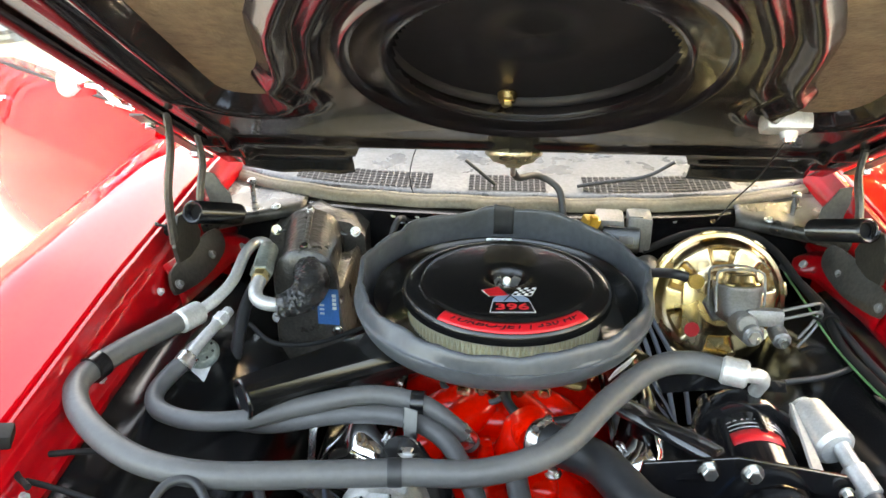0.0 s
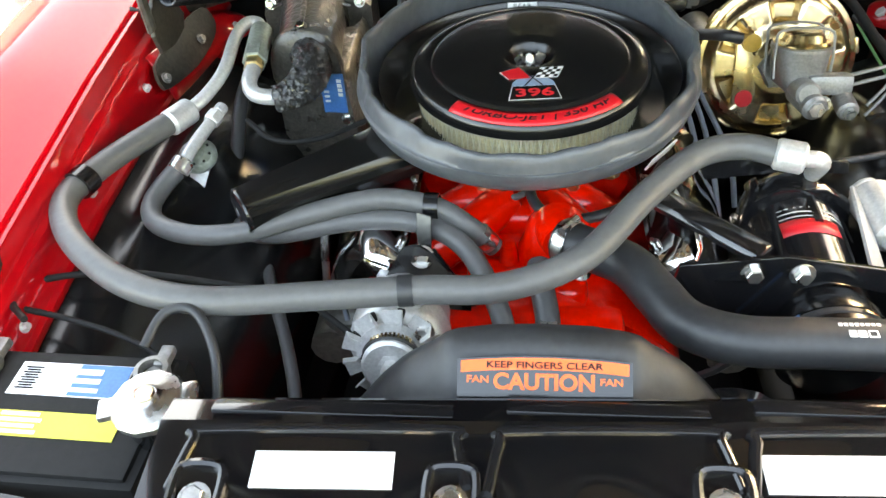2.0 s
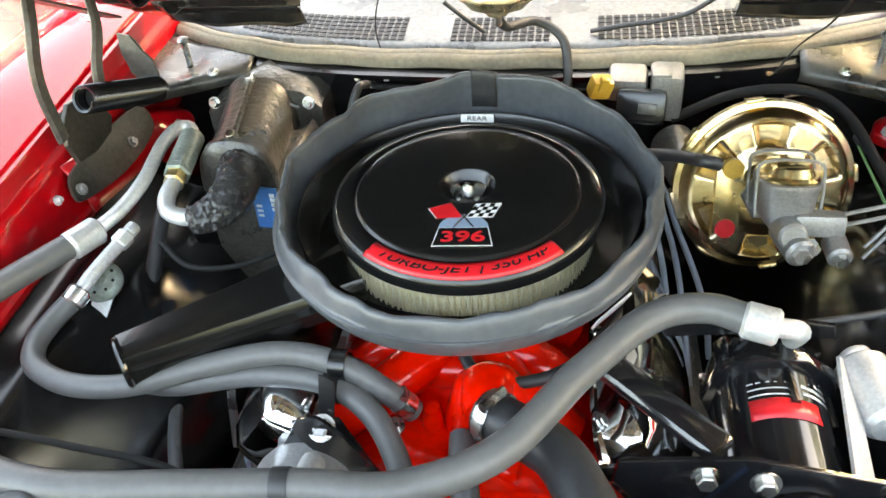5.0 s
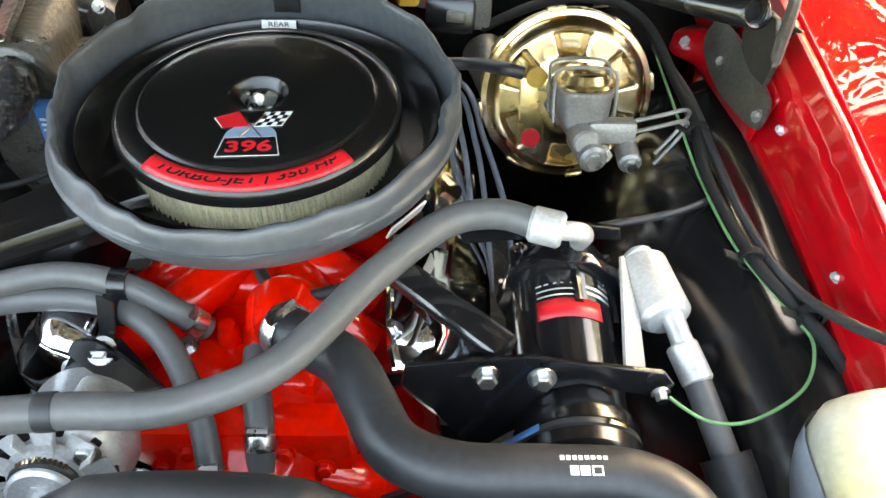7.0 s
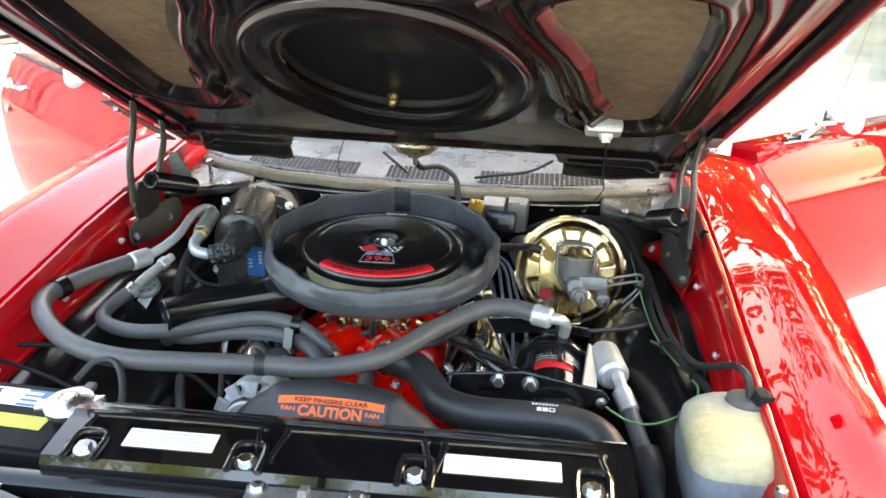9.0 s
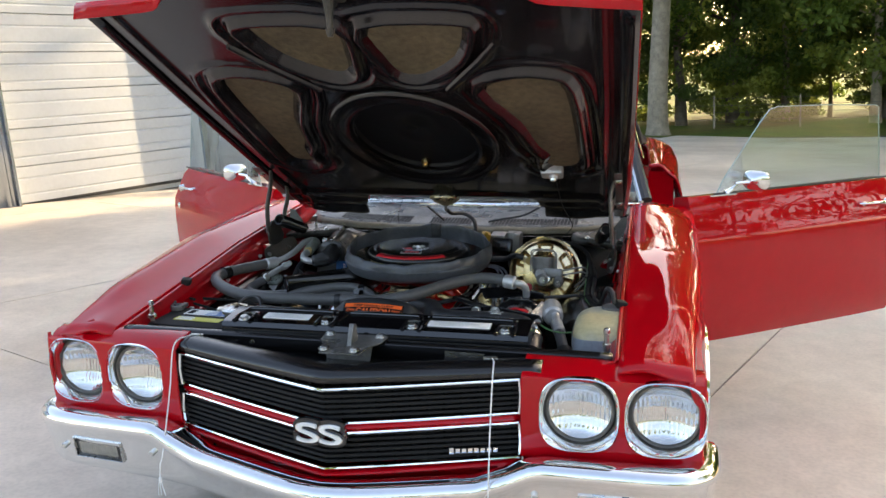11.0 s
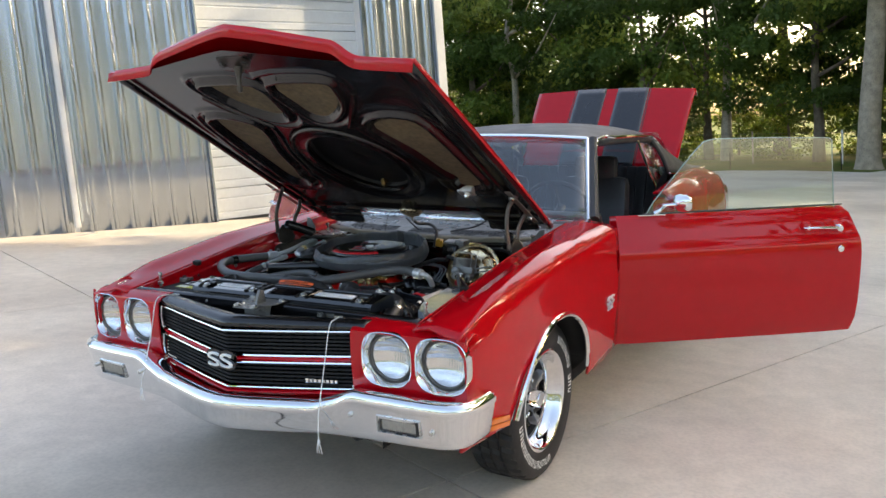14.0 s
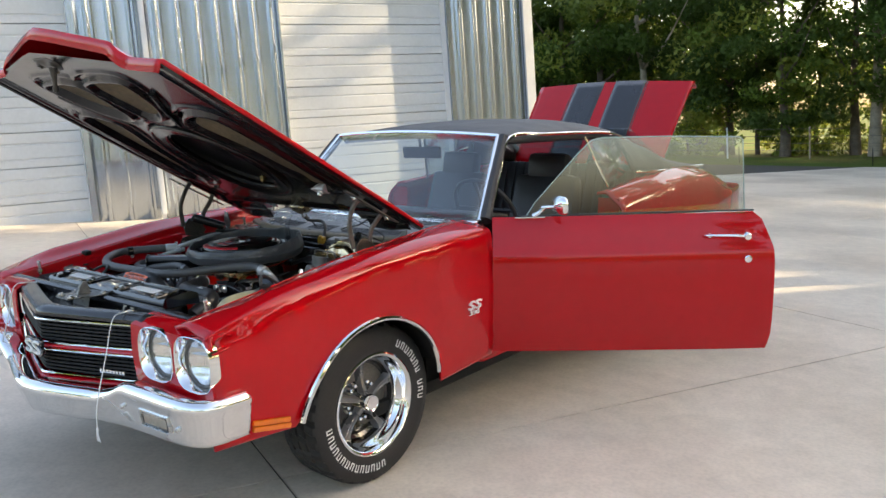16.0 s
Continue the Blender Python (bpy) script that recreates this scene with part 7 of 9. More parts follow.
for i in range(4):
    box(bm, (-0.371, 0.1282, 0.735 + i * 0.009), (0.009, 0.001, 0.004), rot=(-3, 0, -4))
tagged(part("label_print", bm, LABEL_GREY, case, smooth=False), kind="stuff")
for p, d in (((-0.511, 0.345, 0.822), (0, -1, 0.3)), ((-0.341, 0.345, 0.823), (0, -1, 0.3)), ((-0.432, 0.335, 0.872), (0, -0.3, 1)), ((-0.405, 0.166, 0.864), (0, -0.4, 1)), ((-0.345, 0.138, 0.70), (0, -1, 0.2)), ((-0.465, 0.150, 0.72), (0, -1, 0.2))):
    bm = BM()
    hexbolt(bm, p, d, 0.0075, 0.009)
    part("case_screw", bm, STEEL, case, "bright case screw")

# ---- brake booster and master cylinder
BA = Vector((0.02, -0.955, 0.29)).normalized()
BC = Vector((0.372, 0.215, 0.765))
bx, by, bd = frame_of(BA)
up = (Vector((0, 0, 1)) - BA * BA.z).normalized()
rt = BA.cross(up).normalized() * -1
if rt.x < 0:
    rt = -rt
bm = BM()
lathe(bm, [(0.0, -0.11), (0.08, -0.10), (0.125, -0.07), (0.138, -0.03), (0.140, -0.014), (0.147, -0.012), (0.149, 0.0), (0.146, 0.010), (0.137, 0.012)], BC, BA, 96)
rows = []
for r in np.linspace(0.137, 0.001, 46):
    row = []
    for i in range(144):
        a = 2 * math.pi * i / 144
        h = float(np.interp(r, [0, 0.055, 0.068, 0.080, 0.118, 0.126, 0.133, 0.137], [0.050, 0.048, 0.042, 0.038, 0.036, 0.032, 0.022, 0.012]))
        da = (a - radians(30) + radians(30)) % radians(60) - radians(30)
        e = max(abs(r - 0.098) / 0.021, abs(da) * 0.098 / 0.030)
        h -= 0.017 * (1 - min(1, max(0, (e - 0.62) / 0.38))) ** 1.5 * (1 if r > 0.07 else 0)
        row.append(BC + (rt * math.cos(a) + up * math.sin(a)) * r + BA * h)
    rows.append(row)
grid(bm, rows, close_v=True)
booster = part("brake_booster", bm, GOLD, car, "round gold zinc-plated brake booster", angle=50)
for i in range(8):
    bm = BM()
    a = radians(10 + 45 * i)
    c = BC + (rt * math.cos(a) + up * math.sin(a)) * 0.148
    b2 = BM()
    box(b2, (0, 0, 0), (0.03, 0.006, 0.026), bevel=0.002)
    bmesh.ops.transform(b2, matrix=basis(c, (-rt * math.sin(a) + up * math.cos(a)), (rt * math.cos(a) + up * math.sin(a))), verts=b2.verts)
    merge(bm, b2)
    part("crimp_tab", bm, GOLD, booster)
bm = BM()
b2 = BM()
box(b2, (0, 0, 0), (0.045, 0.115, 0.012), bevel=0.006)
bmesh.ops.transform(b2, matrix=basis(BC + rt * -0.062 + up * -0.015 + BA * 0.042, rt, up), verts=b2.verts)
merge(bm, b2)
part("stamped_pad", bm, GOLD, booster)
for uu, vv, mt, lab in ((-0.062, -0.062, DECAL_RED, "round red sticker"), (-0.060, 0.045, YELLOW, "yellow vacuum check valve")):
    bm = BM()
    c = BC + rt * uu + up * vv + BA * 0.048
    cyl(bm, c, c + BA * (0.0015 if mt is DECAL_RED else 0.012), 0.0165, n=24)
    part("sticker" if mt is DECAL_RED else "check_valve", bm, mt if mt is DECAL_RED else AMBER_PLASTIC, booster, lab)
vp_ = BC + rt * -0.060 + up * 0.045 + BA * 0.06
hose("booster_hose", [vp_, vp_ + Vector((-0.03, 0.002, 0.006)), (0.24, 0.225, 0.805), (0.18, 0.22, 0.80), (0.10, 0.18, 0.77)], 0.0095, RUBBER_DARK, "black booster vacuum hose")
MC = BC + BA * 0.05
bm = BM()
b2 = BM()
cyl(b2, MC - BA * 0.01 + up * -0.012, MC + BA * 0.165 + up * -0.012, 0.021, n=20, bevel=0.004)
merge(bm, b2)


def rounded(sections, m, q=3.2, n=36):
    """A soft-cornered block from (half width, half length, height) sections in the pose m."""
    b3 = BM()
    rows_ = []
    for a_, b_, h_ in sections:
        row_ = []
        for i_ in range(n):
            t_ = 2 * math.pi * i_ / n
            r_ = 1 / (abs(math.cos(t_)) ** q + abs(math.sin(t_)) ** q) ** (1 / q)
            row_.append(m @ Vector((a_ * r_ * math.cos(t_), b_ * r_ * math.sin(t_), h_)))
        rows_.append(row_)
    vs_ = grid(b3, rows_, close_v=True)
    b3.faces.new(vs_[0][::-1])
    b3.faces.new(vs_[-1])
    return b3


RES = Matrix(((rt.x, BA.x, up.x, 0), (rt.y, BA.y, up.y, 0), (rt.z, BA.z, up.z, 0), (0, 0, 0, 1)))
RES.translation = MC + BA * 0.075 + rt * 0.005
merge(bm, rounded([(0.028, 0.046, -0.018), (0.036, 0.050, -0.004), (0.040, 0.053, 0.012), (0.042, 0.055, 0.040), (0.045, 0.058, 0.046), (0.045, 0.058, 0.054), (0.042, 0.055, 0.056)], RES))
b2 = BM()
cyl(b2, MC + BA * 0.0, MC + BA * 0.012, 0.045, n=6, bevel=0.004)
merge(bm, b2)
cyl(bm, MC + BA * 0.10 + up * -0.02 + rt * 0.0, MC + BA * 0.175 + up * -0.035 + rt * 0.012, 0.022, n=18, bevel=0.005)
box(bm, MC + BA * 0.12 + up * -0.005 + rt * 0.045, (0.075, 0.035, 0.035), rot=(-15, 0, 0), bevel=0.008)
cyl(bm, MC + BA * 0.12 + up * -0.03 + rt * 0.07, MC + BA * 0.165 + up * -0.045 + rt * 0.07, 0.018, n=16, bevel=0.004)
master = part("master_cylinder", bm, IRON, car, "cast grey brake master cylinder with wire bails", angle=40)
bm = rounded([(0.043, 0.056, 0.0565), (0.044, 0.057, 0.060), (0.041, 0.054, 0.064), (0.036, 0.048, 0.064), (0.034, 0.046, 0.068), (0.031, 0.042, 0.076), (0.026, 0.036, 0.079), (0.010, 0.016, 0.080)], RES, 2.8)
part("reservoir_lid", bm, GOLD, master, "gold-plated stamped lid")
for q in (0.045, 0.10):
    bm = BM()
    c = MC + BA * q
    tube(bm, [c + rt * -0.043 + up * 0.0, c + rt * -0.043 + up * 0.055 - BA * 0.005, c + rt * -0.036 + up * 0.084, c + rt * 0.040 + up * 0.084, c + rt * 0.052 + up * 0.055, c + rt * 0.052 + up * 0.0], 0.0025, n=7, smooth=4)
    part("wire_bail", bm, IRON, master, "bright wire bail")
bm = BM()
e = MC + BA * 0.145 + rt * 0.03 + up * -0.03
cyl(bm, e, e + BA * 0.020, 0.011, n=6)
cyl(bm, MC + BA * 0.175 + up * -0.035 + rt * 0.012, MC + BA * 0.182 + up * -0.036 + rt * 0.012, 0.013, n=6)
cyl(bm, MC + BA * 0.165 + up * -0.045 + rt * 0.07, MC + BA * 0.174 + up * -0.047 + rt * 0.07, 0.010, n=6)
part("pipe_nut", bm, STEEL, master, "bright pipe nuts")
for q, dz in ((0.0, 0.0), (0.02, -0.018)):
    bm = BM()
    c = MC + BA * 0.11 + rt * 0.078 + up * (0.005 + dz)
    tube(bm, [c, c + rt * 0.05 + up * 0.012, c + rt * 0.085 + up * 0.016 - BA * 0.01, c + rt * 0.098 + up * 0.0 - BA * 0.03, c + rt * 0.08 - up * 0.03 - BA * 0.03, c + rt * 0.05 - up * 0.06 - BA * 0.02], 0.0034, n=8, smooth=5)
    part("brake_pipe", bm, IRON, master, "bright steel brake pipe")

for o in (booster, master):
    o.matrix_local = Matrix.Translation(BC + Vector((0.013, 0.0, -0.004))) @ Matrix.Scale(0.875, 4) @ Matrix.Translation(-BC)

# ---- wiper motor on the firewall
bm = BM()
box(bm, (0.190, 0.370, 0.850), (0.066, 0.060, 0.040), rot=(8, 0, -4), bevel=0.010, taper=(0.9, 0.9))
wm = part("wiper_motor", bm, IRON, car, "grey and black wiper motor")
bm = BM()
box(bm, (0.251, 0.365, 0.836), (0.050, 0.062, 0.078), rot=(0, 0, -4), bevel=0.009)
box(bm, (0.240, 0.360, 0.872), (0.030, 0.045, 0.012), bevel=0.004)
part("gear_housing", bm, IRON, wm, "grey cast gear housing")
bm = BM()
cyl(bm, (0.262, 0.335, 0.765), (0.288, 0.245, 0.755), 0.034, n=24, bevel=0.007)
part("pump_can", bm, IRON, wm, "dull grey pump can")
bm = BM()
box(bm, (0.210, 0.322, 0.832), (0.078, 0.032, 0.056), rot=(-20, 0, -8), bevel=0.012)
cover_ = part("motor_cover", bm, BLACK_SATIN, wm, "black plug cover")
bm = BM()
box(bm, (0.218, 0.303, 0.838), (0.028, 0.006, 0.016), rot=(-20, 0, -8), bevel=0.002)
part("terminal_block", bm, DULL_STEEL, cover_)
bm = BM()
box(bm, (0.146, 0.330, 0.862), (0.034, 0.026, 0.034), rot=(15, 10, 20), bevel=0.006)
box(bm, (0.150, 0.318, 0.872), (0.014, 0.014, 0.026), rot=(15, 10, 20), bevel=0.004)
part("connector", bm, AMBER_PLASTIC, wm, "amber plastic connector")
hose("washer_hose", [(-0.012, 0.368, 0.955), (0.000, 0.385, 0.938), (0.040, 0.425, 0.930), (0.082, 0.41, 0.91), (0.094, 0.39, 0.872), (0.095, 0.37, 0.83)], 0.0075, RUBBER_DARK, "black vacuum tube to the hood flap")
hose("washer_hose", [(-0.115, 0.46, 0.95), (-0.085, 0.46, 0.925), (-0.05, 0.47, 0.892)], 0.004, RUBBER_DARK, "thin black washer tube")
hose("washer_hose", [(0.33, 0.46, 0.955), (0.27, 0.45, 0.925), (0.18, 0.46, 0.905), (0.13, 0.47, 0.892)], 0.004, RUBBER_DARK, "thin black washer tube")

# ---- firewall clutter: wires and clips
for pts, r, mt, lab in (
        ([(-0.24, 0.40, 0.83), (-0.22, 0.39, 0.83), (-0.1, 0.385, 0.825), (0.05, 0.38, 0.82)], 0.006, BLACK_MATT, "black loom along the bulkhead"),
        ([(0.26, 0.34, 0.80), (0.36, 0.36, 0.835), (0.46, 0.36, 0.84), (0.52, 0.33, 0.815), (0.545, 0.22, 0.79), (0.556, 0.12, 0.78), (0.550, 0.02, 0.772), (0.556, -0.08, 0.777), (0.568, -0.165, 0.782), (0.598, -0.225, 0.775), (0.622, -0.268, 0.765), (0.645, -0.305, 0.735), (0.66, -0.33, 0.68)], 0.0080, BLACK_MATT, "taped black wiring loom"),
        ([(0.53, 0.30, 0.795), (0.560, 0.18, 0.785), (0.568, 0.06, 0.778), (0.570, -0.05, 0.782), (0.580, -0.150, 0.786), (0.600, -0.215, 0.790), (0.614, -0.285, 0.825), (0.624, -0.345, 0.866), (0.634, -0.380, 0.882), (0.644, -0.398, 0.876), (0.650, -0.402, 0.846)], 0.0062, RUBBER_DARK, "dark wiring loom"),
        ([(0.53, 0.28, 0.79), (0.535, 0.15, 0.78), (0.540, 0.03, 0.770), (0.548, -0.10, 0.775), (0.565, -0.17, 0.776), (0.592, -0.225, 0.768), (0.606, -0.262, 0.762), (0.585, -0.310, 0.750), (0.530, -0.340, 0.735), (0.485, -0.345, 0.735), (0.452, -0.328, 0.74), (0.420, -0.300, 0.75)], 0.0021, GREEN_WIRE, "thin green clutch wire"),
        ([(0.33, -0.082, 0.745), (0.385, -0.072, 0.752), (0.49, -0.048, 0.757), (0.554, -0.022, 0.762)], 0.0052, RUBBER_DARK, "thin dark rod"),
        ([(-0.62, -0.44, 0.80), (-0.66, -0.40, 0.79), (-0.655, -0.35, 0.775), (-0.56, -0.322, 0.765), (-0.44, -0.328, 0.755), (-0.33, -0.335, 0.74), (-0.27, -0.36, 0.72), (-0.22, -0.40, 0.71)], 0.0045, BLACK_MATT, "thin black wire along the wheel housing"),
        ([(-0.655, -0.40, 0.775), (-0.60, -0.405, 0.765), (-0.53, -0.42, 0.755), (-0.47, -0.445, 0.745), (-0.44, -0.48, 0.74)], 0.004, BLACK_MATT, "thin black battery wire"),
        ([(-0.47, 0.0, 0.79), (-0.42, -0.03, 0.772), (-0.35, -0.02, 0.768), (-0.27, 0.02, 0.78)], 0.0042, BLACK_MATT, "thin black wire"),
        ([(-0.24, 0.37, 0.845), (-0.25, 0.35, 0.85), (-0.262, 0.33, 0.82), (-0.26, 0.31, 0.78)], 0.007, RUBBER_DARK, "short black heater tube"),
        ([(-0.20, 0.48, 1.02), (-0.23, 0.47, 0.95), (-0.235, 0.45, 0.90), (-0.215, 0.42, 0.86)], 0.0012, BLACK_MATT, "fine black lead"),
        ([(0.43, 0.13, 1.10), (0.44, 0.25, 1.0), (0.46, 0.40, 0.91), (0.45, 0.43, 0.875), (0.42, 0.40, 0.85)], 0.0014, BLACK_MATT, "fine black lamp lead")):
    hose("wire", pts, r, mt, lab, n=8)
for p in ((0.556, 0.10, 0.780), (0.563, -0.150, 0.781), (0.606, -0.235, 0.778)):
    bm = BM()
    lathe(bm, [(0.012, -0.005), (0.016, -0.005), (0.016, 0.005), (0.012, 0.005)], p, (0.1, 1, 0), 12)
    box(bm, (p[0] - 0.022, p[1], p[2] + 0.004), (0.026, 0.012, 0.003), rot=(0, 25, 0), bevel=0.001)
    part("loom_clip", bm, BLACK_MATT, car, "black loom clip")

# ---- radiator, cover plate, support, shroud, fan


def fy(x):
    """The radiator stands a touch askew of the axle."""
    return 0.035 * x


bm = BM()
box(bm, (0.03, -0.585, 0.55), (0.74, 0.075, 0.46), bevel=0.01)
rad = part("radiator", bm, BLACK_SATIN, car, "black radiator core and tanks")
bm = BM()
rows = []
for x in np.linspace(-0.375, 0.452, 60):
    e = 0
    rows.append([(x, y + fy(x), z) for y, z in ((-0.546, 0.790), (-0.550, 0.824), (-0.560, 0.834), (-0.590, 0.842), (-0.600, 0.839), (-0.612, 0.838), (-0.655, 0.834), (-0.685, 0.830), (-0.692, 0.818), (-0.692, 0.800))])
vs = grid(bm, rows)
bm.faces.new([v for v in vs[0]])
bm.faces.new([v for v in vs[-1]])
cover = part("radiator_cover", bm, BLACK_ENAMEL, car, "gloss black radiator top cover with white labels", angle=30)
# pressed beads that frame the three panels
for x0, x1 in ((-0.335, -0.085), (-0.045, 0.155), (0.185, 0.405)):
    bm = BM()
    tube(bm, [(x0 - 0.01, -0.662 + fy(x0), 0.836), (x0, -0.610 + fy(x0), 0.841), (x0 + 0.012, -0.600 + fy(x0), 0.842), (x1 - 0.012, -0.600 + fy(x1), 0.842), (x1, -0.610 + fy(x1), 0.841), (x1 + 0.012, -0.655 + fy(x1), 0.836)], 0.0055, n=8, smooth=4, flat=0.7)
    part("pressed_bead", bm, BLACK_GLOSS, cover)
    bm = BM()
    box(bm, ((x0 + x1) / 2, -0.573 + fy((x0 + x1) / 2), 0.8375), (x1 - x0 - 0.01, 0.018, 0.004), rot=(-14, 0, 0), bevel=0.0018)
    part("pressed_bead", bm, BLACK_GLOSS, cover)
for x in (-0.318, -0.086, 0.150, 0.392):
    bm = BM()
    y = -0.672 + fy(x)
    tube(bm, [(x - 0.022, y - 0.018, 0.833), (x - 0.022, y + 0.022, 0.838), (x - 0.014, y + 0.034, 0.839), (x + 0.014, y + 0.034, 0.839), (x + 0.022, y + 0.022, 0.838), (x + 0.022, y - 0.018, 0.833)], 0.0052, n=8, smooth=4)
    part("bolt_recess", bm, BLACK_GLOSS, cover)
    bm = BM()
    hexbolt(bm, (x, y + 0.002, 0.833), (0, -0.15, 1), 0.011, 0.010)
    part("cover_bolt", bm, STEEL, cover, "bright cover bolt")
for x0, x1 in ((-0.272, -0.140), (0.186, 0.350)):
    xm = (x0 + x1) / 2
    bm = BM()
    box(bm, (xm, -0.640 + fy(xm), 0.8362), (x1 - x0, 0.037, 0.0016), rot=(4.5, 0, 2), bevel=0.0006)
    lb = part("white_label", bm, WHITE, cover, "white paper label, print unreadable")
    bm = BM()
    for i in range(4):
        box(bm, (xm - 0.004 * (i % 2), -0.652 + i * 0.0075 + fy(xm), 0.8362 + i * 0.0006 + 0.0008), ((x1 - x0) * (0.8 - 0.07 * (i % 3)), 0.0016, 0.0006), rot=(4.5, 0, 2))
    part("label_print", bm, LABEL_GREY, cover, smooth=False)
# cap and filler
bm = BM()
rc = Vector((-0.408, -0.568, 0.800))
lathe(bm, [(0.0, 0.034), (0.012, 0.034), (0.018, 0.030), (0.036, 0.028), (0.040, 0.022), (0.038, 0.012), (0.030, 0.008)], rc, (0, 0, 1), 12)
for a in (0.3, 0.3 + math.pi):
    box(bm, rc + Vector((0.036 * math.cos(a), 0.036 * math.sin(a), 0.022)), (0.030, 0.026, 0.009), rot=(0, 0, math.degrees(a)), bevel=0.004)
cap = part("radiator_cap", bm, STEEL, rad, "worn silver radiator cap", angle=30)
bm = BM()
cyl(bm, rc + Vector((0, 0, 0.033)), rc + Vector((0, 0, 0.037)), 0.0105, n=16, bevel=0.0015)
part("cap_rivet", bm, GOLD, cap, "brass-coloured rivet")
bm = BM()
cyl(bm, rc + Vector((0, 0, -0.06)), rc + Vector((0, 0, 0.012)), 0.030, n=20, bevel=0.004)
box(bm, rc + Vector((0.03, 0.005, -0.055)), (0.14, 0.085, 0.05), bevel=0.015)
part("filler_neck", bm, BLACK_SATIN, rad, "black filler neck and tank")
# fan shroud
bm = BM()
rows = []
for x in np.linspace(-0.285, 0.275, 57):
    zc = float(np.interp(abs(x + 0.006), [0, 0.05, 0.088, 0.105, 0.145, 0.175, 0.21, 0.25, 0.285], [0.8475, 0.845, 0.838, 0.830, 0.800, 0.766, 0.715, 0.64, 0.56]))
    step = 0.004 * (abs(x + 0.006) > 0.104)
    rows.append([tuple(p) for p in spline([(x, -0.572, zc - 0.074 - step), (x, -0.545, zc - 0.046 - step), (x, -0.524, zc - 0.026 - step), (x, -0.508, zc - 0.011 - step), (x, -0.497, zc - 0.003 - step), (x, -0.486, zc - step), (x, -0.474, zc - 0.004 - step), (x, -0.465, zc - 0.018 - step), (x, -0.460, zc - 0.05 - step)], 2)])
grid(bm, rows)
shroud = part("fan_shroud", bm, RUBBER_DARK, car, "black moulded fan shroud with an orange caution label", solid=0.004, angle=40)
# caution label on the shroud's crown
LM = basis((-0.004, -0.5265, 0.8320), (1, 0, 0), (0, 0.74, 0.67)) @ Matrix.Diagonal((0.95, 0.74, 1, 1))


def lab_plate(poly, h, material, name, label=""):
    bm = BM()
    plate(bm, poly, LM @ Vector((0, 0, h)), LM.to_3x3() @ Vector((1, 0, 0)), LM.to_3x3() @ Vector((0, 1, 0)), 0.0006)
    return part(name, bm, material, shroud, label, smooth=False)


def arc_band(y0, y1, half, sag):
    xs_ = np.linspace(-half, half, 18)
    return [(x, y0 - sag * (x / half) ** 2) for x in xs_] + [(x, y1 - sag * (x / half) ** 2) for x in xs_[::-1]]


lab_plate(arc_band(-0.030, 0.024, 0.092, 0.006), 0.0, BLACK_GLOSS, "caution_label", "black caution label with orange print")
lab_plate(arc_band(0.006, 0.022, 0.088, 0.006), 0.0008, ORANGE, "caution_band")
text_part("caution_lettering", "KEEP FINGERS CLEAR", 0.0125, LM @ Matrix.Translation((0, 0.0115, 0.0018)), BLACK_MATT, shroud, 0.0003, width=0.122, bold=0.018)
text_part("caution_lettering", "CAUTION", 0.030, LM @ Matrix.Translation((0, -0.0115, 0.001)), ORANGE, shroud, 0.0005, width=0.106, bold=0.035)
text_part("caution_lettering", "FAN", 0.013, LM @ Matrix.Translation((-0.070, -0.009, 0.001)), ORANGE, shroud, 0.0005, width=0.023, bold=0.025)
text_part("caution_lettering", "FAN", 0.013, LM @ Matrix.Translation((0.070, -0.009, 0.001)), ORANGE, shroud, 0.0005, width=0.023, bold=0.025)
bm = BM()
lathe(bm, [(0, 0.03), (0.06, 0.03), (0.075, 0.02), (0.075, 0), (0, 0)], (-0.02, -0.44, 0.585), (0, -1, 0), 24)
efan = part("cooling_fan", bm, BLACK_SATIN, car, "black engine fan", smooth=False)
for i in range(7):
    bm = BM()
    a = 2 * math.pi * i / 7
    d = Vector((math.cos(a), 0, math.sin(a)))
    t = Vector((-math.sin(a), 0, math.cos(a)))
    plate(bm, [(0.06, -0.03), (0.215, -0.05), (0.22, 0.04), (0.06, 0.03)], Vector((-0.02, -0.465, 0.585)), d, (t + Vector((0, 0.5, 0))).normalized(), 0.002)
    part("blade", bm, BLACK_SATIN, efan, smooth=False)
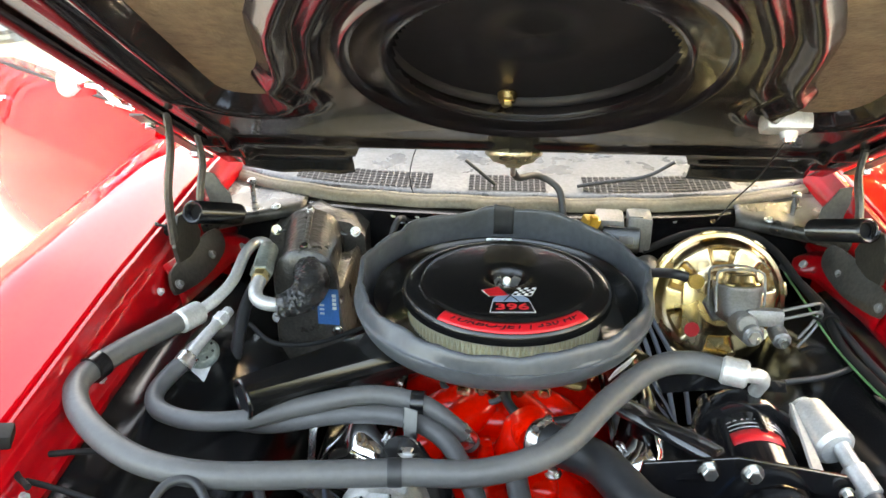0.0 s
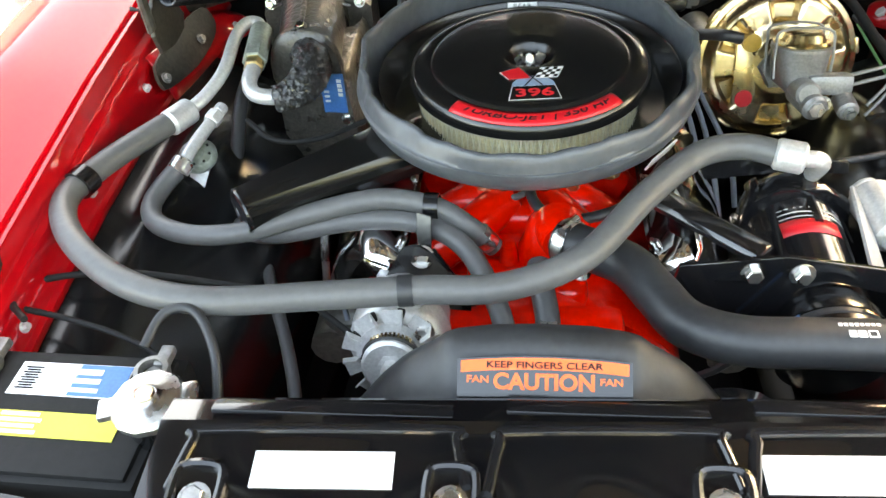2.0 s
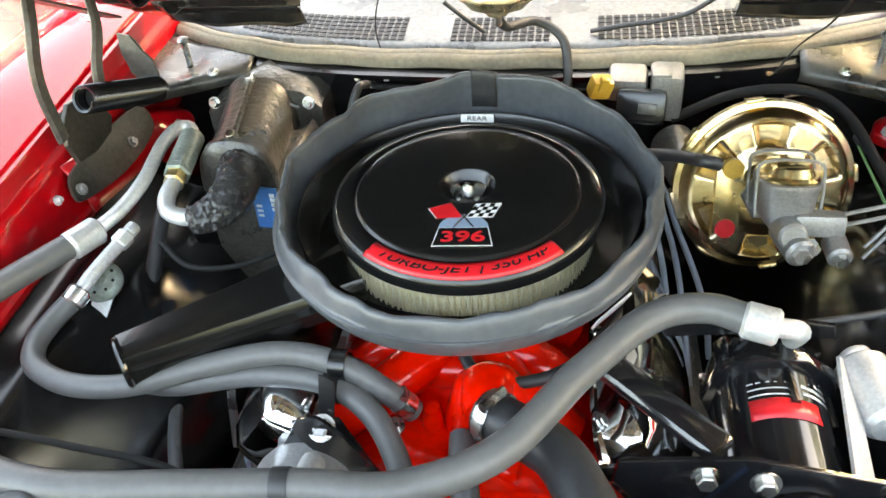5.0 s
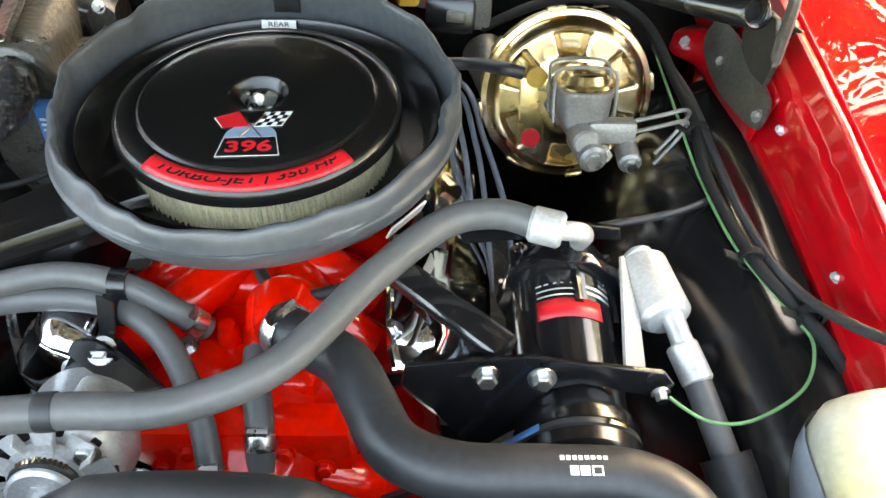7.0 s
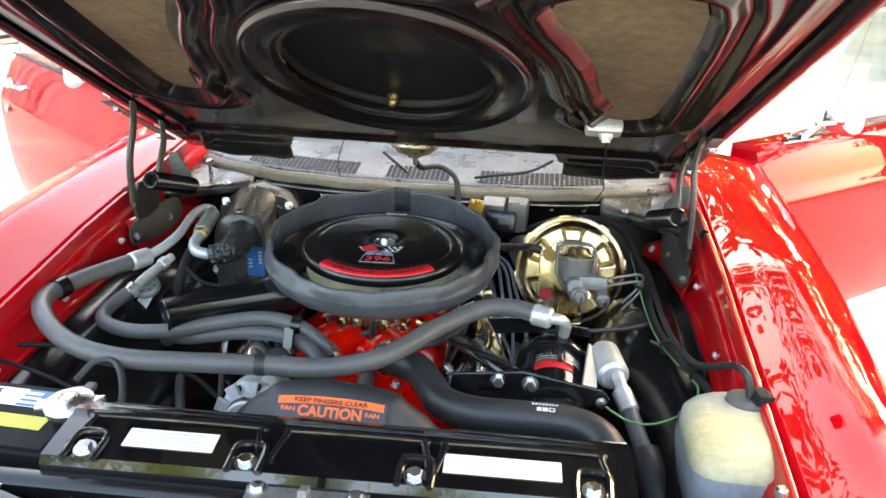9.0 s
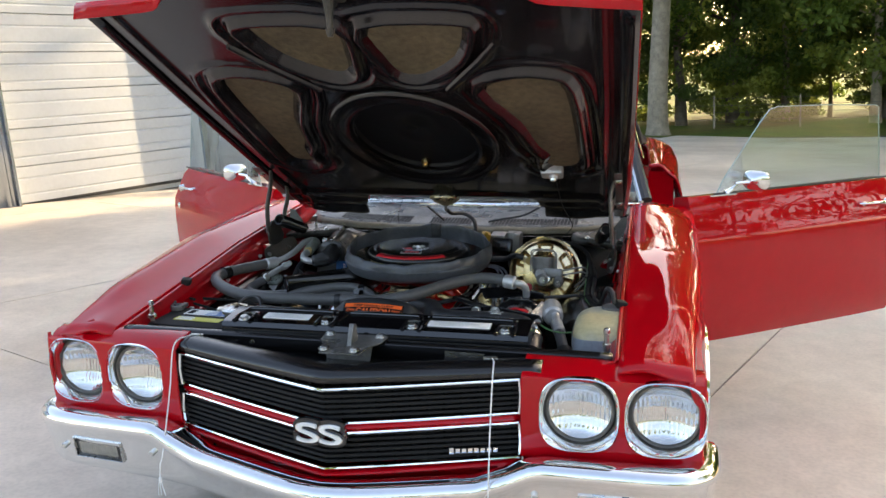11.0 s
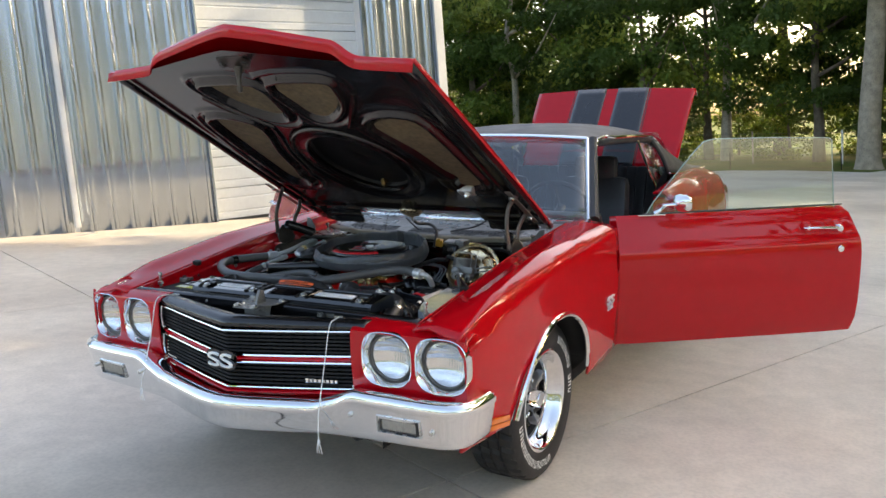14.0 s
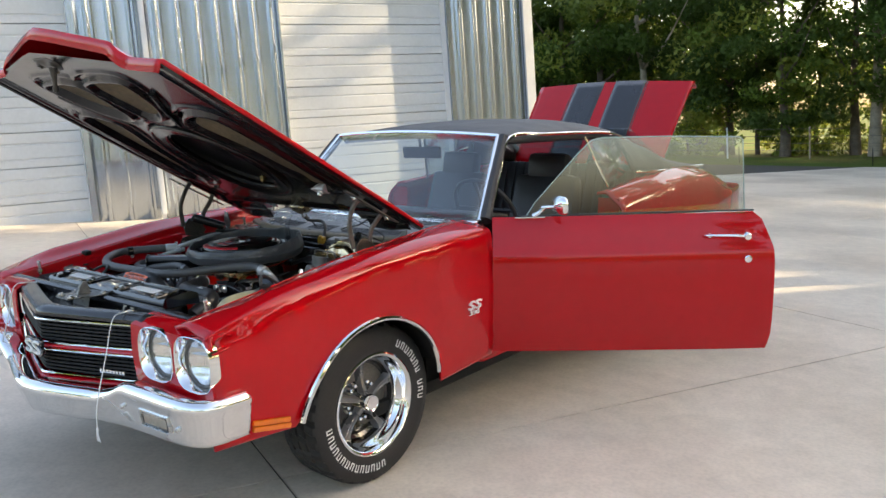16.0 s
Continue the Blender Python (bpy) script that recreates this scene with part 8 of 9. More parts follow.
# radiator support: top bar, brackets, latch, condenser
bm = BM()
rows = []
for x in np.linspace(-0.66, 0.66, 40):
    rows.append([(x, y + fy(x) * 0.7, z) for y, z in ((-0.690, 0.790), (-0.694, 0.806), (-0.700, 0.808), (-0.716, 0.806), (-0.722, 0.800), (-0.722, 0.745))])
grid(bm, rows)
support = part("radiator_support", bm, BLACK_SATIN, car, "black radiator support panel", solid=0.003, angle=40)
for k in (1, -1):
    bm = BM()
    rows = []
    for q in np.linspace(0, 1, 12):
        x = k * (0.47 + 0.19 * q)
        rows.append([(x, -0.715, 0.765), (x, -0.708, 0.778), (x, -0.690, 0.780), (x, -0.668 + 0.015 * math.sin(q * 3), 0.778), (x, -0.660 + 0.015 * math.sin(q * 3), 0.755)])
    grid(bm, rows)
    part("support_wing", bm, BLACK_SATIN, support, "black corner panel", solid=0.003)
    bm = BM()
    cyl(bm, (k * 0.642, -0.628, 0.79), (k * 0.642, -0.628, 0.835), 0.006, n=8)
    cyl(bm, (k * 0.642, -0.628, 0.835), (k * 0.642, -0.628, 0.850), 0.0085, n=10, bevel=0.003)
    cyl(bm, (k * 0.642, -0.628, 0.80), (k * 0.642, -0.628, 0.81), 0.012, n=6)
    part("hood_stop", bm, STEEL, support, "threaded hood stop")
    bm = BM()
    plate(bm, [(-0.05, -0.015), (0.05, -0.015), (0.05, 0.030), (-0.05, 0.030)], (k * 0.30, -0.718, 0.772), (1, 0.03, 0), (0, 0.3, 1), 0.003)
    part("support_bracket", bm, BLACK_SATIN, support, smooth=False)
    for d in (-0.025, 0.025):
        bm = BM()
        hexbolt(bm, (k * 0.30 + d, -0.723, 0.784), (0, -1, 0.3), 0.009, 0.008)
        part("support_bolt", bm, BLACK_SATIN, support)
bm = BM()
for i in range(70):
    x = -0.33 + i * 0.0098
    box(bm, (x, -0.735, 0.63), (0.0016, 0.02, 0.24))
for z in np.linspace(0.53, 0.745, 9):
    box(bm, (0.01, -0.735, z), (0.70, 0.016, 0.008), bevel=0.002)
part("condenser", bm, BLACK_SATIN, car, "black finned condenser", smooth=False)
bm = BM()
plate(bm, [(-0.085, 0.03), (0.085, 0.03), (0.082, -0.02), (0.06, -0.055), (0.05, -0.11), (-0.05, -0.11), (-0.06, -0.055), (-0.082, -0.02)], (0.008, -0.718, 0.810), (1, 0, 0), (0, 1, 0.02), 0.003, 0.001)
plate(bm, [(-0.065, 0.0), (0.065, 0.0), (0.055, -0.06), (-0.055, -0.06)], (0.008, -0.752, 0.812), (1, 0, 0), (0, 0.15, 1), 0.003)
plate(bm, [(-0.03, 0.0), (0.02, 0.0), (0.012, 0.045), (-0.005, 0.05), (-0.018, 0.03)], (0.012, -0.745, 0.812), (0, 1, 0), (0, 0, 1), 0.012, 0.002)
latch = part("hood_latch", bm, COWL_GREY, support, "grey steel hood latch bracket", smooth=False)
for x, y in ((-0.062, -0.70), (0.075, -0.70), (-0.035, -0.81), (0.045, -0.81)):
    bm = BM()
    hexbolt(bm, (x, y, 0.813), (0, 0, 1), 0.010, 0.008)
    part("latch_bolt", bm, STEEL, latch)

# ---- battery
BAT = basis((-0.537, -0.556, 0.685), (1, -0.03, 0), (0.03, 1, 0))


def bat(bm_, material, name, label="", parent=None, **k):
    bmesh.ops.transform(bm_, matrix=BAT, verts=bm_.verts)
    return part(name, bm_, material, parent, label, **k)


bm = BM()
box(bm, (0, 0, 0), (0.255, 0.172, 0.185), bevel=0.008)
box(bm, (0, 0, 0.092), (0.235, 0.155, 0.014), bevel=0.004)
battery = bat(bm, BLACK_MATT, "battery", "grey-black battery with paper labels", car)
bm = BM()
box(bm, (0.004, 0.040, 0.1000), (0.136, 0.045, 0.001))
lb = bat(bm, WHITE, "battery_label", "white and blue label, print unreadable", battery, smooth=False)
bm = BM()
box(bm, (0.040, 0.040, 0.1008), (0.062, 0.043, 0.001))
bat(bm, BLUE, "label_field", "blue label field", battery, smooth=False)
bm = BM()
for i in range(3):
    box(bm, (0.010 + 0.004 * i, 0.026 + i * 0.0125, 0.1015), (0.066 - 0.012 * i, 0.0055 + 0.001 * i, 0.001))
bat(bm, WHITE, "label_print", "", battery, smooth=False)
bm = BM()
for i in range(9):
    box(bm, (-0.046, 0.026 + i * 0.0036, 0.1008), (0.022 - 0.006 * (i % 2), 0.0018, 0.001))
bat(bm, BLACK_MATT, "label_bars", "", battery, smooth=False)
bm = BM()
box(bm, (0.012, -0.020, 0.1000), (0.150, 0.032, 0.001))
bat(bm, YELLOW, "battery_label", "yellow warning label", battery, smooth=False)
bm = BM()
for i in range(4):
    box(bm, (-0.030, -0.031 + i * 0.0075, 0.1008), (0.055 - 0.01 * (i % 2), 0.0040, 0.001))
bat(bm, WHITE, "label_print", "", battery, smooth=False)
for x in (0.10, -0.105):
    bm = BM()
    cyl(bm, (x, 0.050, 0.094), (x, 0.050, 0.109), 0.0105, n=16, bevel=0.002)
    lathe(bm, [(0.0125, 0.0), (0.019, 0.0), (0.0205, 0.006), (0.0195, 0.015), (0.0135, 0.016), (0.0125, 0.006)], (x, 0.050, 0.100), n=20)
    box(bm, (x + 0.006, 0.073, 0.107), (0.016, 0.030, 0.012), bevel=0.003)
    bat(bm, IRON, "terminal", "grey lead terminal clamp", battery)
hose("battery_cable", [(-0.455, -0.478, 0.80), (-0.440, -0.440, 0.815), (-0.405, -0.435, 0.815), (-0.375, -0.475, 0.79), (-0.365, -0.53, 0.74), (-0.36, -0.56, 0.66)], 0.006, RUBBER_DARK, "black battery cable")
hose("battery_cable", [(-0.655, -0.50, 0.795), (-0.672, -0.46, 0.80), (-0.668, -0.42, 0.79)], 0.006, RUBBER_DARK, "black battery cable")

# ---- washer bottle
bm = BM()
rows = []
for z, sx_, sy_, cx_, cy_ in ((0.668, 0.054, 0.072, 0.627, -0.470), (0.676, 0.064, 0.085, 0.627, -0.471), (0.70, 0.073, 0.0965, 0.628, -0.471), (0.735, 0.080, 0.106, 0.6285, -0.470), (0.765, 0.084, 0.112, 0.629, -0.468), (0.795, 0.084, 0.112, 0.630, -0.466), (0.820, 0.081, 0.107, 0.632, -0.461), (0.838, 0.066, 0.086, 0.638, -0.443), (0.842, 0.038, 0.045, 0.648, -0.410), (0.845, 0.034, 0.038, 0.652, -0.400)):
    row = []
    for i in range(36):
        a = 2 * math.pi * i / 36
        q = 4.5 if z < 0.83 else 3.0
        r = 1 / (abs(math.cos(a)) ** q + abs(math.sin(a)) ** q) ** (1 / q)
        row.append((cx_ + sx_ * r * math.cos(a), cy_ + sy_ * r * math.sin(a) - (0.012 if math.sin(a) < 0 and 0.6 < z < 0.8 else 0), z))
    rows.append(row)
rows = [list(r) for r in zip(*[spline(c, 3) for c in zip(*rows)])]
rows = [[tuple(p) for p in r] for r in rows]
vs = grid(bm, rows, close_v=True)
bm.faces.new(vs[0])
bm.faces.new(vs[-1])
jug = part("washer_bottle", bm, JUG, car, "yellowed plastic washer bottle part full of blue fluid", angle=60)
bm = BM()
rows = []
for z, s, cy_ in ((0.669, 0.0575, -0.470), (0.676, 0.0668, -0.471), (0.70, 0.0755, -0.471), (0.735, 0.0820, -0.470), (0.765, 0.0855, -0.4675), (0.797, 0.0858, -0.4658)):
    row = []
    for i in range(36):
        a = 2 * math.pi * i / 36
        r = 1 / (abs(math.cos(a)) ** 4.5 + abs(math.sin(a)) ** 4.5) ** (1 / 4.5)
        row.append((0.6285 + s * r * math.cos(a), cy_ + s * 1.335 * r * math.sin(a) - (0.0125 if math.sin(a) < 0 and 0.6 < z < 0.81 else 0), z))
    rows.append(row)
grid(bm, rows, close_v=True)
part("fluid_level", bm, JUG_FLUID, jug, "blue fluid showing through")
bm = BM()
lathe(bm, [(0, 0.008), (0.026, 0.007), (0.035, 0.003), (0.036, -0.004), (0.030, -0.006)], (0.652, -0.398, 0.848), (0, 0, 1), 28)
part("bottle_cap", bm, RUBBER, jug, "grey rubber cap with a nozzle")
bm = BM()
hexbolt(bm, (0.700, -0.50, 0.735), (0.7, -0.7, 0.1), 0.009, 0.006)
part("bottle_screw", bm, STEEL, jug)

jug.matrix_local = Matrix.Translation((0.698, -0.452, 0.826)) @ Matrix.Diagonal((0.98, 0.80, 0.90, 1)) @ Matrix.Translation((-0.70, 0.47, -0.84))

# ---- hood hinges
for k in (1, -1):
    bm = BM()
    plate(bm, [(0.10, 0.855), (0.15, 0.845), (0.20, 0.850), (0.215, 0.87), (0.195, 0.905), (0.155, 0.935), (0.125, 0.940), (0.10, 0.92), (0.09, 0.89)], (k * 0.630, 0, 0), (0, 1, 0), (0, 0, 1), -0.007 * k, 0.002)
    hinge = part("hood_hinge", bm, DARK_STEEL, car, "grey steel hood hinge with a coil spring", smooth=False)
    bm = BM()
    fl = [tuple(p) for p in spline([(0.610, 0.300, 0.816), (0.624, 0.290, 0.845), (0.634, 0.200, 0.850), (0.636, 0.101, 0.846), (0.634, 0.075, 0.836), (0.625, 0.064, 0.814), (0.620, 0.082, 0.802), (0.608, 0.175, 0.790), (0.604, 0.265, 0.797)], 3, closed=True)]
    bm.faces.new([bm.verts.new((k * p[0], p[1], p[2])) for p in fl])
    part("hinge_flange", bm, DARK_STEEL, hinge, solid=0.006, smooth=False)
    for p in ((0.622, 0.078, 0.822), (0.612, 0.225, 0.815)):
        bm = BM()
        hexbolt(bm, (k * p[0], p[1], p[2]), (-0.85 * k, -0.1, 0.5), 0.0065, 0.008)
        part("flange_bolt", bm, IRON, hinge)
    bm = BM()
    tube(bm, [(k * 0.622, 0.085, 0.905), (k * 0.615, 0.075, 1.00), (k * 0.612, 0.105, 1.075), (k * 0.630, 0.150, 1.118)], 0.0125, n=8, smooth=4, flat=0.5)
    part("hinge_arm", bm, DULL_STEEL, hinge)
    bm = BM()
    tube(bm, [(k * 0.612, 0.19, 0.90), (k * 0.608, 0.20, 0.96), (k * 0.612, 0.24, 1.005), (k * 0.63, 0.275, 1.045)], 0.0125, n=8, smooth=4, flat=0.5)
    part("hinge_arm", bm, DULL_STEEL, hinge)
    bm = BM()
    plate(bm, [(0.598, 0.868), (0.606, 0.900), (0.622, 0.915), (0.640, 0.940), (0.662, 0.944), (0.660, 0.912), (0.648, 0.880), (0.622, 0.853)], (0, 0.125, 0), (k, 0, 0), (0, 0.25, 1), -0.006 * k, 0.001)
    part("hinge_plate", bm, DARK_STEEL, hinge, smooth=False)
    bm = BM()
    plate(bm, [(-0.03, -0.012), (0.30, -0.012), (0.30, 0.012), (-0.03, 0.012)], hood_pt(k * 0.635, 0.175, -0.046), HDIR, (1, 0, 0), 0.004)
    part("hinge_strap", bm, DULL_STEEL, hinge, smooth=False)
    for f in (0.21, 0.42):
        bm = BM()
        hexbolt(bm, hood_pt(k * 0.635, f, -0.050), -HUP, 0.010, 0.009)
        part("hinge_bolt", bm, STEEL, hinge)
    # spring
    bm = BM()
    a, b = Vector((k * 0.600, 0.13, 0.945)), Vector((k * 0.572, 0.285, 0.880))
    x, y, d = frame_of(b - a)
    n = 26
    tube(bm, [a + (b - a) * (i / (n * 16)) + (x * math.cos(i / 8 * math.pi) + y * math.sin(i / 8 * math.pi)) * 0.019 for i in range(n * 16 + 1)], 0.0030, n=5, smooth=1)
    part("coil_spring", bm, BLACK_SATIN, hinge, "black coil spring")
    bm = BM()
    cyl(bm, a + d * 0.022, b - d * 0.01, 0.0150, n=14)
    part("spring_core", bm, BLACK_MATT, hinge)
    # red bracket to the firewall with its bolt
    bm = BM()
    lowe = [(0.632, 0.09, 0.768), (0.624, 0.17, 0.762), (0.614, 0.25, 0.760), (0.605, 0.30, 0.760), (0.582, 0.335, 0.757), (0.576, 0.352, 0.760), (0.584, 0.372, 0.768)]
    upe = [(0.660, 0.09, 0.850), (0.652, 0.17, 0.842), (0.645, 0.25, 0.832), (0.640, 0.30, 0.822), (0.630, 0.345, 0.806), (0.618, 0.372, 0.792), (0.598, 0.384, 0.778)]
    rows = []
    for a, b in zip(spline(lowe, 4), spline(upe, 4)):
        rows.append([Vector(a).lerp(Vector(b), t) + Vector((-0.004 * math.sin(t * math.pi) - 0.006, 0, 0.003)) for t in np.linspace(0, 1, 5)])
    grid(bm, [[(k * p.x, p.y, p.z) for p in r] for r in rows])
    br = part("fender_brace", bm, RED_INNER, fender_l if k > 0 else fender_r, "red brace to the bulkhead", solid=0.004, angle=40)
    bm = BM()
    hexbolt(bm, (k * 0.594, 0.343, 0.776), (-0.75 * k, -0.1, 0.66), 0.010, 0.010)
    lathe(bm, [(0, 0), (0.019, 0), (0.019, 0.003), (0, 0.003)], (k * 0.596, 0.343, 0.774), (-0.75 * k, -0.1, 0.66), 20)
    part("brace_bolt", bm, CAST, fender_l if k > 0 else fender_r, "grey washer bolt")
    bm = BM()
    box(bm, (k * 0.676, 0.158, 0.898), (0.030, 0.022, 0.020), rot=(0, 20, 30), bevel=0.004)
    cyl(bm, (k * 0.664, 0.150, 0.894), (k * 0.690, 0.166, 0.904), 0.007, n=8)
    part("rubber_bumper", bm, BLACK_MATT, fender_l if k > 0 else fender_r, "black rubber bumper")
    for y in (-0.42, -0.19, 0.05):
        bm = BM()
        hexbolt(bm, (k * 0.6475, y, fender_section(y)[0][1] - 0.080), (-k * 0.9, 0, 0.35), 0.0055, 0.009)
        part("flange_bolt", bm, CAST, fender_l if k > 0 else fender_r)
    bm = BM()
    box(bm, (k * 0.668, -0.40, 0.845), (0.028, 0.034, 0.020), rot=(0, 10, 20), bevel=0.004)
    part("rubber_bumper", bm, BLACK_MATT, fender_l if k > 0 else fender_r, "black rubber bumper")
# bolts on the cowl corners
for k in (1, -1):
    bm = BM()
    cyl(bm, (k * 0.580, 0.425, 0.855), (k * 0.580, 0.423, 0.900), 0.0055, n=8)
    cyl(bm, (k * 0.580, 0.423, 0.898), (k * 0.580, 0.422, 0.907), 0.011, n=8, bevel=0.003)
    part("hood_bumper", bm, STEEL, cowl, "upright adjuster bolt")

# ---------------------------------------------------------------- the car: cabin, doors, rear body, wheels


def rear_section(y):
    zb = np.interp(y, [1.85, 2.4, 2.9, 3.15, 3.34, 3.56, 3.8, 4.1], [0.945, 0.985, 0.998, 0.985, 0.95, 0.895, 0.82, 0.74])
    xi = np.interp(y, [1.85, 2.4, 3.4, 4.1], [0.735, 0.72, 0.66, 0.63])
    xo = np.interp(y, [1.85, 2.5, 3.2, 3.6, 3.9, 4.15], [0.916, 0.930, 0.905, 0.855, 0.79, 0.71])
    zl = np.interp(y, [1.85, 3.2, 4.15], [0.27, 0.27, 0.36])
    return [(xi, zb), (xi + 0.06, zb + 0.004), (xo - 0.08, zb - 0.03), (xo - 0.03, zb - 0.075), (xo, 0.78), (xo + 0.008, 0.70), (xo, 0.56), (xo - 0.015, 0.45), (xo - 0.035, 0.34), (xo - 0.06, zl)]


for k in (1, -1):
    rows = []
    ys = sorted(set(list(np.linspace(1.86, 4.05, 36)) + [REAR_Y - 0.37, REAR_Y + 0.37]))
    for y in ys:
        sec = spline(rear_section(y), 4)
        d = y - REAR_Y
        if abs(d) < 0.37:
            low = 0.31 + math.sqrt(max(0, 0.37 ** 2 - d * d))
            zs = [p[1] for p in sec]
            cut = next((i for i, z in enumerate(zs) if z < low and i > 12), len(zs) - 1)
            keep = sec[:cut] + [np.array((sec[cut][0], low))]
            t = np.linspace(0, len(keep) - 1, len(sec))
            sec = [np.array((np.interp(q, range(len(keep)), [p[0] for p in keep]), np.interp(q, range(len(keep)), [p[1] for p in keep]))) for q in t]
        rows.append([(k * p[0], y, p[1]) for p in sec])
    bm = BM()
    grid(bm, rows)
    bmesh.ops.recalc_face_normals(bm, faces=bm.faces)
    if sum(f.normal.z for f in bm.faces) < 0:
        bmesh.ops.reverse_faces(bm, faces=bm.faces)
    q = part("quarter_panel", bm, RED, car, "red rear quarter panel", solid=0.012, angle=50)
    bm = BM()
    tube(bm, [(k * (0.915), REAR_Y - math.cos(a) * 0.37, 0.31 + math.sin(a) * 0.37) for a in np.linspace(0, math.pi, 22)], 0.010, n=8, smooth=1)
    part("wheel_opening_moulding", bm, CHROME, q)
    # rocker, jamb and door opening
    bm = BM()
    box(bm, (k * 0.80, 1.24, 0.36), (0.10, 1.24, 0.10), bevel=0.02)
    part("rocker_panel", bm, RED, car, "red sill panel")
    bm = BM()
    plate(bm, [(0.0, 0.38), (0.0, 0.90), (-0.02, 0.915), (-0.06, 0.38)], (k * 0.735, 1.90, 0), (0, 1, 0), (0, 0, 1), 0.13 * k)
    part("door_jamb", bm, RED, car, smooth=False)
    bm = BM()
    plate(bm, [(0.0, 0.40), (0.0, 0.90), (0.12, 0.90), (0.10, 0.40)], (k * 0.70, 0.56, 0), (0, 1, 0), (0, 0, 1), 0.17 * k)
    part("hinge_pillar", bm, RED, car, smooth=False)
bm = BM()
grid(bm, [[(x, y, z) for y, z in ((4.02, 0.78), (4.06, 0.72), (4.06, 0.60), (4.03, 0.45), (3.98, 0.36))] for x in np.linspace(-0.74, 0.74, 15)])
part("tail_panel", bm, RED, car, solid=0.01)
for k in (1, -1):
    bm = BM()
    box(bm, (k * 0.58, 4.045, 0.66), (0.22, 0.05, 0.09), bevel=0.015)
    tl = part("tail_lamp", bm, DECAL_RED, car, "red tail lamp in a bright frame")
    bm = BM()
    tube(bm, [(k * 0.47, 4.07, 0.61), (k * 0.68, 4.06, 0.61), (k * 0.695, 4.05, 0.66), (k * 0.68, 4.06, 0.71), (k * 0.47, 4.07, 0.71)], 0.008, n=8, smooth=2)
    part("lamp_frame", bm, CHROME, tl)
bm = BM()
grid(bm, [[(x, 4.12 - 0.12 * (abs(x) / 0.8) ** 3 - d, z) for d, z in ((0.06, 0.585), (0.0, 0.58), (-0.015, 0.53), (0.0, 0.46), (0.05, 0.45))] for x in np.linspace(-0.76, 0.76, 31)])
part("rear_bumper", bm, CHROME, car, "chrome rear bumper", solid=0.004)
# deck ahead of the trunk opening, trunk well
bm = BM()
grid(bm, [[(x, 2.92 + 0.10 * (abs(x) / 0.7) ** 2, 0.985), (x, 3.06, 0.985)] for x in np.linspace(-0.68, 0.68, 9)])
part("rear_deck", bm, RED, car, solid=0.01)
bm = BM()
grid(bm, [[(x, 3.06, 0.965), (x, 3.08, 0.45), (x, 3.92, 0.45), (x, 3.98, 0.72)] for x in np.linspace(-0.64, 0.64, 5)])
part("trunk_well", bm, BLACK_MATT, car, solid=0.01, smooth=False)
# trunk lid, open, with two broad black stripes
T0, T1 = Vector((0, 2.96, 0.985)), Vector((0, 3.405, 1.560))
TD = (T1 - T0).normalized()
TN = Vector((0, -TD.z, TD.y))


def lid_pt(x, f, d=0.0):
    half = 0.635
    c = 0.030 * (1 - (x / half) ** 2) + 0.03 * math.sin(min(1, f / 0.73) * math.pi) * 0.5
    return T0 + TD * f + TN * (c + d) + Vector((x, 0, 0))


LL = (T1 - T0).length
bm = BM()
grid(bm, [[lid_pt(x * (0.60 + 0.035 * min(1, f / LL)) / 0.635, f) for f in np.linspace(0, LL, 14)] + [lid_pt(x, LL + 0.012, -0.02), lid_pt(x, LL + 0.004, -0.07)] for x in np.linspace(0.635, -0.635, 33)])
tlid = part("trunk_lid", bm, RED, car, "red open trunk lid with two black stripes", solid=0.02, angle=40)
for k in (1, -1):
    bm = BM()
    grid(bm, [[lid_pt(k * x, f, 0.0025) for f in np.linspace(0, LL + 0.004, 14)] for x in np.linspace(0.045, 0.290, 8)])
    part("stripe", bm, STRIPE, tlid, "broad black stripe", solid=0.0006)
    bm = BM()
    grid(bm, [[lid_pt(k * x, f, 0.0025) for f in np.linspace(0, LL + 0.004, 14)] for x in (0.298, 0.304)])
    part("pinstripe", bm, STRIPE, tlid, solid=0.0005)

# ---- roof
YS = np.array([1.17, 1.22, 1.35, 1.6, 1.9, 2.2, 2.45, 2.62])
RC = [1.316, 1.335, 1.352, 1.364, 1.362, 1.345, 1.310, 1.270]
RH = [0.580, 0.600, 0.618, 0.628, 0.628, 0.618, 0.600, 0.585]
RE = [1.292, 1.298, 1.298, 1.292, 1.284, 1.268, 1.232, 1.185]
bm = BM()
rows = []
for i in range(len(YS)):
    row = []
    for u in np.linspace(-1, 1, 25):
        e = abs(u) ** 2.6
        row.append((RH[i] * u, YS[i] - (0.03 * (1 - u * u) if i < 2 else 0), RC[i] - (RC[i] - RE[i]) * e - (0.02 * max(0, abs(u) - 0.9) / 0.1)))
    rows.append(row)
rows = [[tuple(p) for p in r] for r in zip(*[spline(c, 4) for c in zip(*rows)])]
grid(bm, rows)
roof = part("roof", bm, VINYL, car, "black grained vinyl roof", solid=0.03, angle=60)
